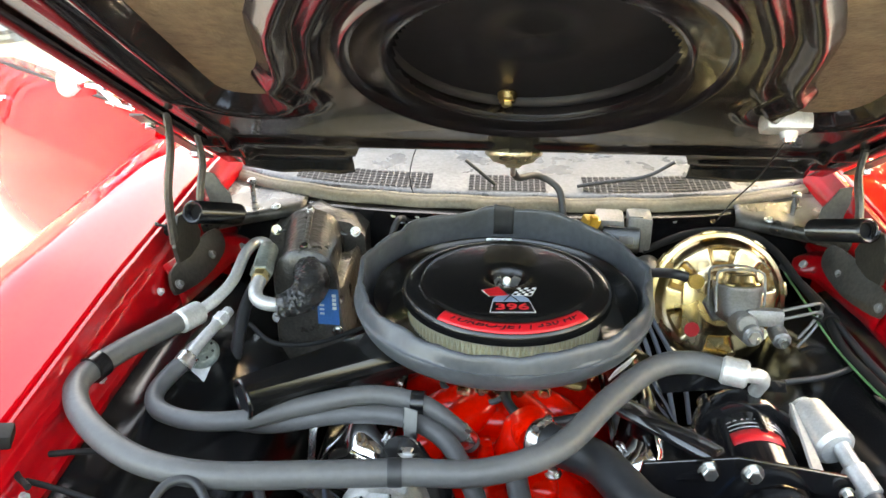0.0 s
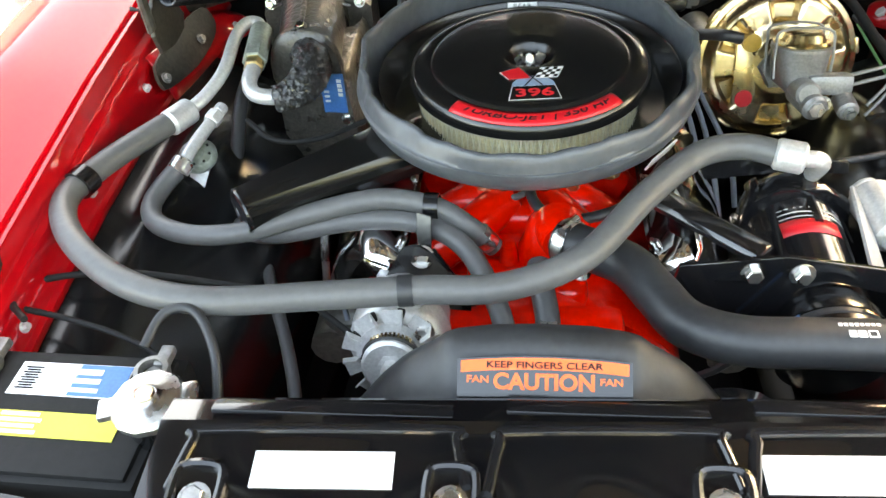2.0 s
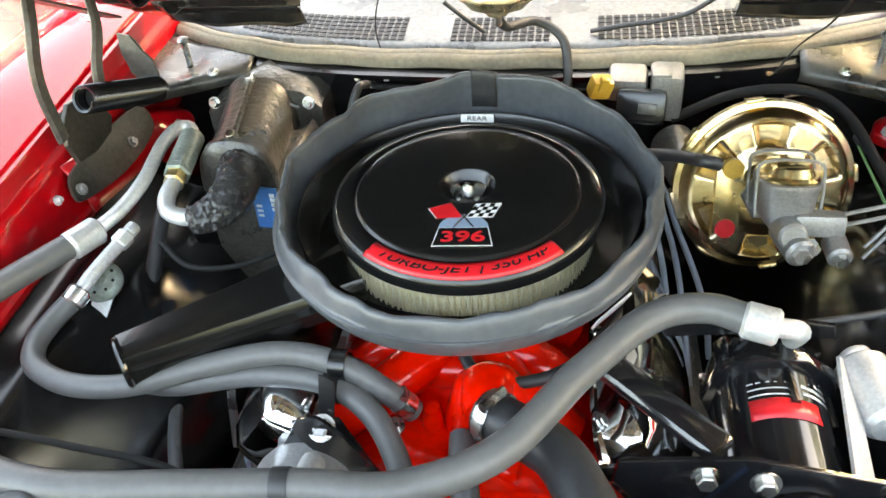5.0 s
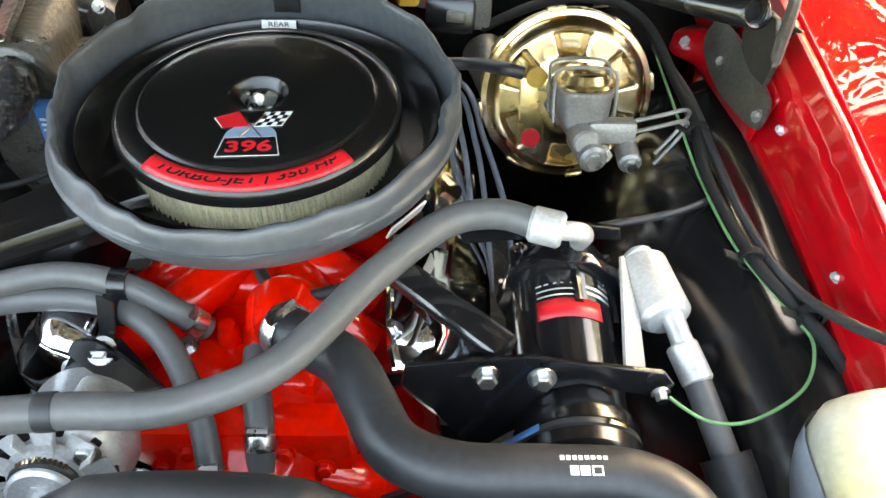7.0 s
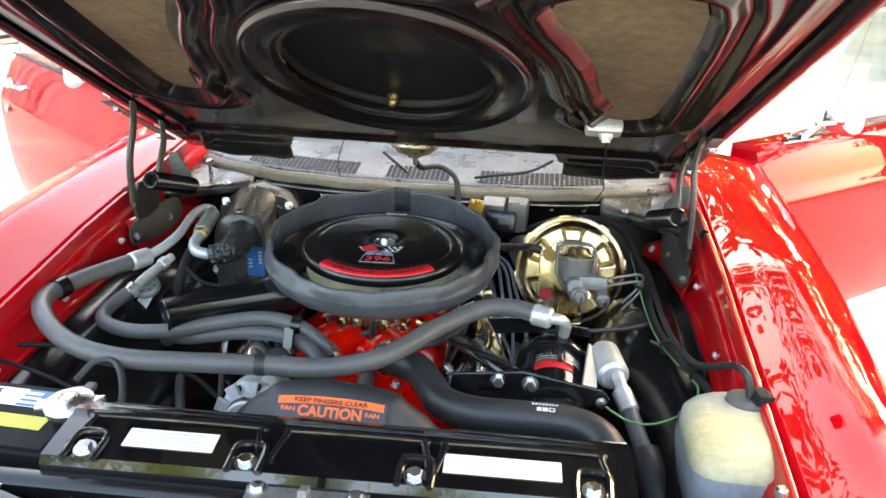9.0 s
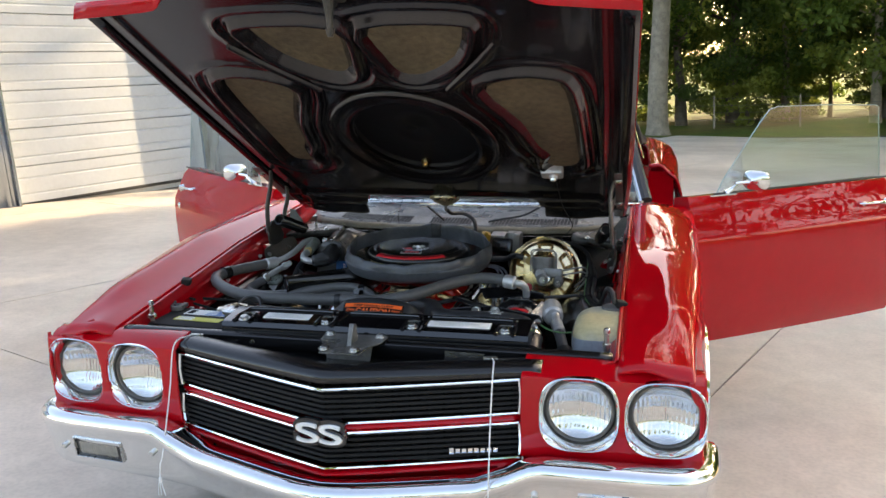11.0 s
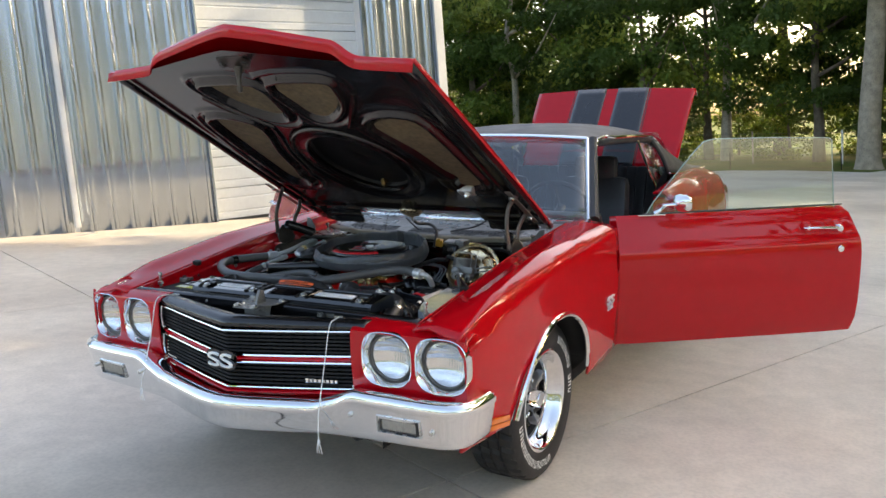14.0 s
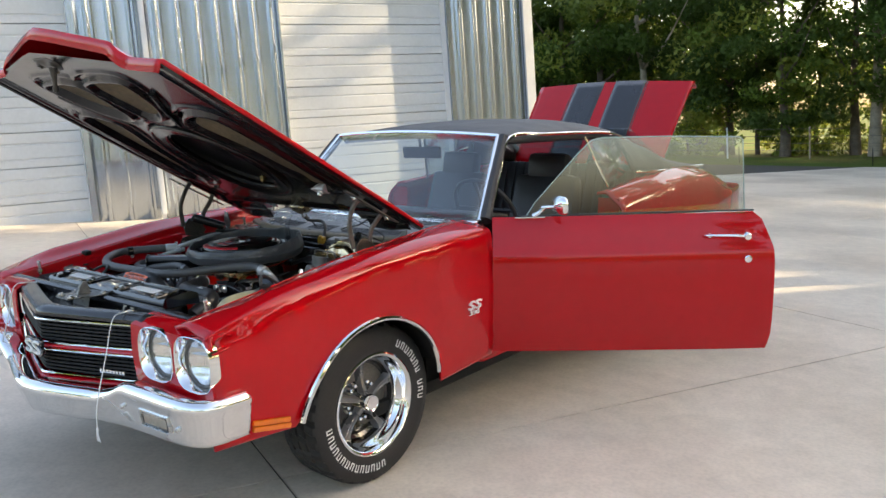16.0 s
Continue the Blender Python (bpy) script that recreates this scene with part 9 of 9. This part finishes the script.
for k in (1, -1):
    # sail panel from the roof edge to the belt
    bm = BM()
    top = [(0.600, 2.30, 1.245), (0.598, 2.45, 1.222), (0.582, 2.62, 1.175), (0.585, 2.80, 1.125), (0.60, 3.05, 1.04), (0.63, 3.36, 0.982)]
    bot = [(0.690, 2.40, 1.015), (0.702, 2.50, 1.005), (0.712, 2.62, 1.000), (0.720, 2.80, 0.994), (0.720, 3.05, 0.986), (0.70, 3.40, 0.975)]
    rows = []
    for a, b in zip(spline(top, 4), spline(bot, 4)):
        rows.append([tuple(Vector(a).lerp(Vector(b), t) + Vector((0.018 * math.sin(t * math.pi), 0, 0))) for t in np.linspace(0, 1, 7)])
    grid(bm, [[(k * p[0], p[1], p[2]) for p in r] for r in rows])
    part("sail_panel", bm, VINYL, roof, "vinyl-covered rear pillar", solid=0.02, angle=60)
    bm = BM()
    tube(bm, [(k * p[0], p[1], p[2]) for p in ((0.700, 2.40, 1.012), (0.722, 2.62, 0.998), (0.730, 2.9, 0.99), (0.705, 3.42, 0.972))], 0.007, n=8, smooth=5)
    part("belt_moulding", bm, CHROME, roof, "bright belt moulding")
    # windscreen pillar, drip rail
    bm = BM()
    tube(bm, [(k * 0.722, 0.835, 0.925), (k * 0.66, 1.0, 1.115), (k * 0.600, 1.165, 1.295)], [0.030, 0.026, 0.026], n=10, smooth=3)
    part("windscreen_pillar", bm, VINYL, car, "black windscreen pillar")
    bm = BM()
    tube(bm, [(k * 0.738, 0.845, 0.930), (k * 0.674, 1.02, 1.115), (k * 0.622, 1.185, 1.290), (k * 0.640, 1.5, 1.290), (k * 0.642, 1.9, 1.278), (k * 0.628, 2.2, 1.258), (k * 0.606, 2.42, 1.215), (k * 0.640, 2.50, 1.12), (k * 0.690, 2.47, 1.02)], 0.0085, n=8, smooth=6)
    part("drip_rail", bm, CHROME, car, "bright drip rail")
    bm = BM()
    tube(bm, [(k * 0.706, 0.815, 0.925), (k * 0.640, 0.985, 1.12), (k * 0.580, 1.145, 1.300)], 0.011, n=8, smooth=4)
    part("windscreen_trim", bm, CHROME, car, "bright windscreen trim")
    # quarter glass
    bm = BM()
    vs = [bm.verts.new((k * x, y, z)) for x, y, z in ((0.612, 1.93, 1.262), (0.600, 2.25, 1.235), (0.590, 2.40, 1.20), (0.66, 2.40, 1.03), (0.70, 2.05, 0.965))]
    bm.faces.new(vs)
    qg = part("quarter_glass", bm, GLASS, car, "tinted quarter window", solid=0.004)
    qg.visible_shadow = False
    bm = BM()
    tube(bm, [(k * 0.612, 1.93, 1.265), (k * 0.655, 1.99, 1.11), (k * 0.702, 2.05, 0.96)], 0.008, n=8, smooth=3)
    part("glass_channel", bm, CHROME, car, "bright glass edge")
# header trim, windscreen, back glass
bm = BM()
tube(bm, [(x, 1.145 - 0.035 * (1 - (x / 0.58) ** 2), 1.300 + 0.022 * (1 - (x / 0.58) ** 2)) for x in np.linspace(-0.58, 0.58, 17)], 0.011, n=8, smooth=1)
part("windscreen_trim", bm, CHROME, car, "bright windscreen trim")
bm = BM()
rows = []
for x in np.linspace(-1, 1, 17):
    b = 1 - x * x
    rows.append([(x * 0.705, 0.815 - 0.11 * b, 0.918), (x * 0.645, 0.98 - 0.08 * b, 1.115 + 0.01 * b), (x * 0.580, 1.145 - 0.035 * b, 1.297 + 0.022 * b)])
grid(bm, [spline(r, 3) for r in rows])
ws = part("windscreen", bm, GLASS_WS, car, "large curved windscreen", solid=0.005)
ws.visible_shadow = False
bm = BM()
grid(bm, [[(x * 0.56, 2.60 + 0.0 * x * x, 1.265), (x * 0.57, 2.80, 1.15), (x * 0.60, 3.00, 1.04), (x * 0.60, 3.08, 0.99)] for x in np.linspace(-1, 1, 9)])
bg = part("back_glass", bm, GLASS_WS, car, "curved rear window", solid=0.005)
bg.visible_shadow = False
bm = BM()
rows = []
for x in np.linspace(-0.70, 0.70, 21):
    b = 1 - (x / 0.7) ** 2
    rows.append([(x, 0.80 - 0.11 * b, 0.906), (x, 0.80 - 0.10 * b, 0.922), (x, 0.815 - 0.11 * b, 0.922)])
grid(bm, rows)
part("windscreen_trim", bm, CHROME, car, "bright lower windscreen trim", solid=0.004)
# wiper arms
for x0, x1 in ((-0.50, 0.0), (0.10, 0.56)):
    bm = BM()
    tube(bm, [(x0, 0.70, 0.915), ((x0 + x1) / 2, 0.70, 0.925), (x1, 0.715, 0.922)], 0.005, n=6, smooth=3)
    tube(bm, [(x0 + 0.05, 0.715, 0.924), (x1, 0.728, 0.930)], 0.004, n=6, smooth=1)
    part("wiper", bm, STEEL, car, "bright wiper arm and blade")

# ---- inside
bm = BM()
rows = []
for x in np.linspace(-0.68, 0.68, 15):
    rows.append([(x, p, z) for p, z in ((0.86, 0.895), (0.98, 0.92), (1.06, 0.905), (1.09, 0.86), (1.05, 0.76), (1.02, 0.60))])
grid(bm, rows)
part("dashboard", bm, SEAT, car, "black padded dashboard", solid=0.02)
bm = BM()
wc, wd = Vector((0.37, 1.30, 0.90)), Vector((0, 0.86, 0.50)).normalized()
x, y, d = frame_of(wd)
tube(bm, [wc + (x * math.cos(a) + y * math.sin(a)) * 0.19 for a in np.linspace(0, 2 * math.pi, 40)], 0.012, n=8, smooth=1)
for a in (0.0, math.pi, 1.5 * math.pi):
    tube(bm, [wc, wc + (x * math.cos(a) + y * math.sin(a)) * 0.19], 0.010, n=6, smooth=1)
cyl(bm, wc - wd * 0.25, wc + wd * 0.02, 0.03, n=14)
part("steering_wheel", bm, SEAT, car, "black steering wheel")
for k in (1, -1):
    bm = BM()
    box(bm, (k * 0.34, 1.62, 0.48), (0.52, 0.52, 0.18), bevel=0.05)
    seat = part("front_seat", bm, SEAT, car, "black vinyl bucket seat with headrest")
    bm = BM()
    box(bm, (k * 0.34, 1.92, 0.74), (0.50, 0.14, 0.58), rot=(-14, 0, 0), bevel=0.05, taper=(0.85, 0.8))
    part("seat_back", bm, SEAT, seat)
    bm = BM()
    box(bm, (k * 0.34, 1.99, 1.07), (0.27, 0.09, 0.16), rot=(-10, 0, 0), bevel=0.035)
    part("headrest", bm, SEAT, seat)
bm = BM()
box(bm, (0, 2.52, 0.52), (1.20, 0.45, 0.16), bevel=0.05)
rs = part("rear_seat", bm, SEAT, car, "black pleated rear bench seat")
for i in range(16):
    bm = BM()
    box(bm, (-0.56 + i * 0.0747, 2.76, 0.78), (0.076, 0.12, 0.48), rot=(-18, 0, 0), bevel=0.018)
    part("pleat", bm, SEAT, rs)
bm = BM()
box(bm, (0, 2.94, 0.975), (1.25, 0.24, 0.03), bevel=0.01)
part("parcel_shelf", bm, SEAT, car, "black parcel shelf")
bm = BM()
box(bm, (0.0, 1.22, 1.205), (0.235, 0.025, 0.065), rot=(12, 0, 12), bevel=0.010)
tube(bm, [(0, 1.21, 1.235), (0, 1.20, 1.29)], 0.007, n=8, smooth=1)
part("interior_mirror", bm, SEAT, car, "black interior mirror")

# ---- doors, open


def car_door(k):
    H = Vector((k * 0.915, 0.62, 0))
    U = Vector((k * 0.7738, 0.6334, 0))
    N = Vector((k * 0.6334, -0.7738, 0))

    def P(u, w, z):
        return H + U * u + N * w + Vector((0, 0, z))

    def w_of(z):
        return float(np.interp(z, [0.345, 0.40, 0.50, 0.62, 0.74, 0.80, 0.818, 0.93, 0.962], [-0.035, -0.010, 0.006, 0.014, 0.014, 0.010, 0.000, -0.040, -0.056]))

    zs = [0.345, 0.37, 0.42, 0.50, 0.58, 0.66, 0.74, 0.79, 0.806, 0.818, 0.85, 0.89, 0.93, 0.95, 0.962]
    rows = []
    for q in np.linspace(0, 1, 22):
        row = []
        for z in zs:
            u1 = np.interp(z, [0.345, 0.40, 0.75, 0.82, 0.93, 0.962], [1.218, 1.228, 1.228, 1.222, 1.185, 1.150])
            u0 = np.interp(z, [0.345, 0.6, 0.962], [0.0, 0.0, 0.012])
            zz = z + 0.022 * (1 - q) * (1 if z < 0.5 else 0.4)
            row.append(P(u0 + (u1 - u0) * q, w_of(z) - 0.012 * (2 * q - 1) ** 4, zz))
        row.append(P(u0 + (u1 - u0) * q, -0.082, 0.966))
        row.append(P(u0 + (u1 - u0) * q, -0.14, 0.960))
        rows.append(row)
    bm = BM()
    vs = grid(bm, rows)
    # ends, bottom and trimmed inner side
    back = [[P(u, -0.14, z) for z in (0.36, 0.66, 0.960)] for u in (0.01, 0.6, 1.14)]
    vb = grid(bm, back)
    for side, col in ((0, 0), (-1, 2)):
        for i in range(len(zs) - 1):
            a, b = vs[side][i], vs[side][i + 1]
            za, zb2 = i / (len(zs) - 1), (i + 1) / (len(zs) - 1)
            p = [bm.verts.new(P((0.01, 1.14)[side], -0.14, 0.36 + 0.6 * t)) for t in (za, zb2)]
            bm.faces.new((a, b, p[1], p[0]))
    low = [bm.verts.new(P(0.01 + 1.13 * q, -0.14, 0.36)) for q in np.linspace(0, 1, 22)]
    for i in range(21):
        bm.faces.new((vs[i][0], vs[i + 1][0], low[i + 1], low[i]))
    door = part("door", bm, RED, car, "red open door with raised glass", angle=32)
    bm = BM()
    grid(bm, [[P(u, -0.143, z) for z in (0.40, 0.93)] for u in (0.05, 1.12)])
    part("door_trim", bm, SEAT, door, "black inner trim panel", solid=0.02, smooth=False)
    bm = BM()
    pts = [P(u, w_of(0.962) - 0.004, 0.9735 - 0.004 * q) for u, q in ((0.14, 0), (0.5, 0.3), (0.9, 0.6), (1.15, 1))]
    tube(bm, pts, 0.004, n=8, smooth=3)
    part("belt_strip", bm, RUBBER_DARK, door, "dark glass seal strip")
    # glass, leaning in a little
    poly = [(0.148, 0.955), (0.20, 1.03), (0.40, 1.245), (0.452, 1.292), (0.50, 1.302), (0.80, 1.298), (1.09, 1.286), (1.106, 1.276), (1.112, 0.955)]
    bm = BM()
    f = bm.faces.new([bm.verts.new(P(u, -0.064 - 0.10 * (z - 0.955), z)) for u, z in poly])
    g = part("door_glass", bm, GLASS, door, "raised green-tinted side glass", solid=0.005, smooth=False)
    g.visible_shadow = False
    bm = BM()
    tube(bm, [P(u, -0.066 - 0.10 * (z - 0.955), z) for u, z in poly], 0.0024, n=6, smooth=1)
    part("glass_edge", bm, EDGE, door, "pale green ground edge of the glass")
    # handle with push button, lock
    bm = BM()
    hz, hw = 0.868, w_of(0.868)
    tube(bm, [P(0.925, hw + 0.010, hz + 0.004), P(0.945, hw + 0.024, hz + 0.006), P(1.03, hw + 0.028, hz + 0.004), P(1.085, hw + 0.026, hz)], [0.006, 0.009, 0.010, 0.011], n=10, smooth=4, flat=0.7)
    cyl(bm, P(1.108, hw - 0.004, hz - 0.006), P(1.108, hw + 0.024, hz - 0.006), 0.021, 0.017, n=20, bevel=0.004)
    cyl(bm, P(0.945, hw - 0.005, hz + 0.004), P(0.945, hw + 0.020, hz + 0.004), 0.010, n=10)
    part("door_handle", bm, CHROME, door, "chrome push-button handle")
    bm = BM()
    lathe(bm, [(0.016, 0), (0.016, 0.005), (0.011, 0.008), (0, 0.007)], P(1.107, w_of(0.762), 0.768), N, 20)
    part("door_lock", bm, CHROME, door, "round chrome lock")
    # mirror
    bm = BM()
    c = P(0.300, -0.005, 1.022)
    plate(bm, [(-0.075, 0.004), (0.055, 0.012), (0.060, 0.0), (0.055, -0.012), (-0.075, -0.004)], P(0.185, -0.050, 0.972), U, N, 0.006, 0.002)
    tube(bm, [P(0.19, -0.048, 0.974), P(0.215, -0.042, 0.990), P(0.240, -0.030, 1.012)], [0.012, 0.008, 0.006], n=10, smooth=3)
    tube(bm, [P(0.226, -0.036, 1.013), P(0.262, -0.018, 1.016), P(0.285, -0.008, 1.018)], [0.0065, 0.0065, 0.006], n=10, smooth=1)
    ma = part("mirror", bm, CHROME, door, "chrome door mirror on a stalk")
    bm = BM()
    ax = (N * 0.30 - U).normalized()
    bm.free()
    mz = Matrix(((ax.y, 0, ax.x, c.x), (-ax.x, 0, ax.y, c.y), (0, 1, 0, c.z), (0, 0, 0, 1)))
    bm = rounded([(0.050, 0.035, -0.017), (0.054, 0.039, -0.015), (0.055, 0.040, -0.008), (0.053, 0.038, 0.000), (0.041, 0.029, 0.010), (0.019, 0.014, 0.021), (0.004, 0.003, 0.026)], mz)
    part("mirror_shell", bm, CHROME, ma, "chrome rounded mirror shell", angle=40)
    return door


car_door(1)
car_door(-1)

# ---- wheels


def tyre_mesh():
    bm = BM()
    prof = [(0.205, -0.088), (0.212, -0.098), (0.235, -0.110), (0.275, -0.112), (0.305, -0.106), (0.318, -0.098), (0.326, -0.090), (0.3315, -0.072), (0.3315, -0.050), (0.324, -0.048), (0.324, -0.041), (0.333, -0.039), (0.333, -0.006), (0.325, -0.004), (0.325, 0.004), (0.333, 0.006), (0.333, 0.039), (0.324, 0.041), (0.324, 0.048), (0.3315, 0.050), (0.3315, 0.072), (0.326, 0.090), (0.318, 0.098), (0.305, 0.106), (0.275, 0.112), (0.235, 0.110), (0.222, 0.105), (0.212, 0.098), (0.205, 0.088)]
    n = 132
    rows = []
    for i in range(n):
        row = []
        for r, x in prof:
            ph = i + (2 if abs(x) < 0.045 else 0) + (1 if x > 0 else 0)
            cut = 0.011 if (ph % 4 == 0 and r > 0.325 and abs(x) < 0.095) else 0.0
            a = 2 * math.pi * i / n + (x * 0.9 if abs(x) < 0.1 else 0.09 * (1 if x > 0 else -1))
            row.append((x, (r - cut) * math.cos(a), (r - cut) * math.sin(a)))
        rows.append(row)
    grid(bm, rows, close_u=True)
    return bm


def wheel(x, y, side, steer=0.0):
    w = thing_part("wheel", Matrix.Translation((x, y, 0.965 * HUB_Z)) @ Matrix.Diagonal((0.965, 0.965, 0.965, 1)) @ pose(0, 0, 0, 0, 0, steer) @ (Matrix() if side > 0 else pose(0, 0, 0, 0, 0, 180)))
    return w


def thing_part(name, m):
    """One wheel about its hub: tyre, dished rim with five spokes, cap, nuts, white side marks."""
    w = part(name, tyre_mesh(), TYRE, car, "black tyre with white side marks on a five-spoke rim", angle=28)
    w.matrix_local = m
    bm = BM()
    lathe(bm, [(0.205, -0.085), (0.208, 0.0), (0.205, 0.078), (0.212, 0.092), (0.2155, 0.099), (0.2140, 0.105), (0.2080, 0.107), (0.2010, 0.104), (0.1960, 0.096), (0.1900, 0.078), (0.1830, 0.062), (0.1740, 0.050), (0.1690, 0.036), (0.1680, 0.020)], (0, 0, 0), (1, 0, 0), 72)
    part("rim", bm, CHROME, w, "bright rim and trim ring", angle=35)
    bm = BM()
    lathe(bm, [(0.1685, 0.030), (0.164, 0.006), (0.150, -0.004), (0.10, 0.000), (0.055, 0.012), (0.0, 0.014)], (0, 0, 0), (1, 0, 0), 48)
    part("disc", bm, BLACK_GLOSS, w, "black painted wheel disc")
    for i in range(5):
        a = 2 * math.pi * i / 5 + 0.3
        d, t = Vector((0, math.cos(a), math.sin(a))), Vector((0, -math.sin(a), math.cos(a)))
        bm = BM()
        rows = []
        for q in np.linspace(0, 1, 12):
            r = 0.036 + 0.134 * q
            hw = 0.0105 + 0.0035 * q + 0.016 * max(0, (q - 0.82) / 0.18) ** 2
            h = 0.046 - 0.014 * q - 0.012 * math.sin(q * math.pi)
            rows.append([d * r + t * s * hw + Vector((h + o, 0, 0)) for s, o in ((-1.5, -0.034), (-1.0, -0.004), (-0.72, 0.002), (-0.45, -0.001), (0.45, -0.001), (0.72, 0.002), (1.0, -0.004), (1.5, -0.034))])
        grid(bm, rows)
        part("spoke", bm, WHEEL_GREY, w, "slim grey painted spoke", angle=30)
        for da, r in ((-0.16, 0.078), (0.16, 0.078)):
            bm = BM()
            aa = a + math.pi / 5 + da
            c = Vector((0.000, r * math.cos(aa), r * math.sin(aa)))
            cyl(bm, c, c + Vector((0.028, 0, 0)), 0.0085, n=6, bevel=0.002)
            part("lug_nut", bm, CHROME, w)
    bm = BM()
    lathe(bm, [(0.040, 0.01), (0.039, 0.050), (0.036, 0.060), (0.0345, 0.082), (0.031, 0.088), (0.027, 0.085), (0, 0.085)], (0, 0, 0), (1, 0, 0), 28)
    part("hub_cap", bm, CHROME, w, "bright centre cap")
    # white side marks: bars on an arc, in two runs
    bm = BM()
    for a0, n in ((4.78, 14), (1.02, 11)):
        for i in range(n):
            if n == 11 and i == 7:
                continue
            a = a0 - i * 0.118
            for da in (-0.036, 0.020):
                rows = [[(0.1125 - 0.10 * abs(r - 0.262), r * math.cos(a + q), r * math.sin(a + q)) for q in (da, da + 0.018)] for r in (0.247, 0.262, 0.277)]
                grid(bm, rows)
            rr = (0.249, 0.275)[i % 2]
            grid(bm, [[(0.1128 - 0.10 * abs(r - 0.262), r * math.cos(a + q), r * math.sin(a + q)) for q in (-0.036, 0.038)] for r in (rr - 0.0025, rr + 0.0025)])
    tagged(part("side_mark", bm, WHITE, w, "white maker's marks drawn as bars", solid=0.0008, smooth=False), kind="stuff")
    return w


wheel(WHEEL_X - 0.030, -0.03, 1)
wheel(-WHEEL_X + 0.030, -0.03, -1)
wheel(WHEEL_X, REAR_Y, 1)
wheel(-WHEEL_X, REAR_Y, -1)
for k in (1, -1):
    bm = BM()
    lathe(bm, [(0, 0), (0.13, 0.0), (0.13, 0.02), (0.05, 0.03), (0, 0.03)], (k * 0.70, 0, HUB_Z), (k, 0, 0), 28)
    tube(bm, [(k * 0.68, 0, HUB_Z), (k * 0.40, 0.02, 0.36)], 0.035, n=8, smooth=1)
    part("brake_disc", bm, DULL_STEEL, car, "dull brake disc and arm")
    # inner arch liner
    bm = BM()
    rows = [[(k * x, ARCH_Y - math.cos(a) * (ARCH_R + 0.03), ARCH_Z + math.sin(a) * (ARCH_R + 0.03)) for x in (0.67, 0.78, 0.885)] for a in np.linspace(0.45, math.pi - 0.25, 20)]
    grid(bm, rows)
    part("arch_liner", bm, BLACK_MATT, car, solid=0.004)
# tie cords that hang from the grille panel
for x, up in ((0.394, 0.075), (-0.455, 0.11)):
    yf = vee(x, -0.925, -0.80)
    zk = 0.355 + up
    bm = BM()
    tube(bm, [(x * 0.95, yf + 0.07, 0.798), (x * 0.985, yf + 0.03, 0.803), (x, yf - 0.015, 0.79), (x, yf - 0.05, 0.68), (x * 1.01, yf - 0.10, 0.53), (x * 1.015, yf - 0.112, zk + 0.04), (x * 1.02, yf - 0.115, zk)], 0.0017, n=6, smooth=5)
    for d in (-0.006, 0.0, 0.007):
        tube(bm, [(x * 1.02, yf - 0.115, zk + 0.005), (x * 1.02 + d, yf - 0.117, zk - 0.02), (x * 1.02 + d * 1.6, yf - 0.115, zk - 0.045)], 0.0014, n=5, smooth=3)
    cyl(bm, (x * 1.02, yf - 0.115, zk - 0.01), (x * 1.02, yf - 0.115, zk + 0.003), 0.0045, n=8)
    part("tie_cord", bm, WHITE, car, "thin white cord with a knotted end")
    bm = BM()
    box(bm, (x * 0.95, yf + 0.065, 0.799), (0.035, 0.012, 0.004), rot=(0, 0, 12), bevel=0.001)
    part("cord_clip", bm, STEEL, car, "bright cord clip")
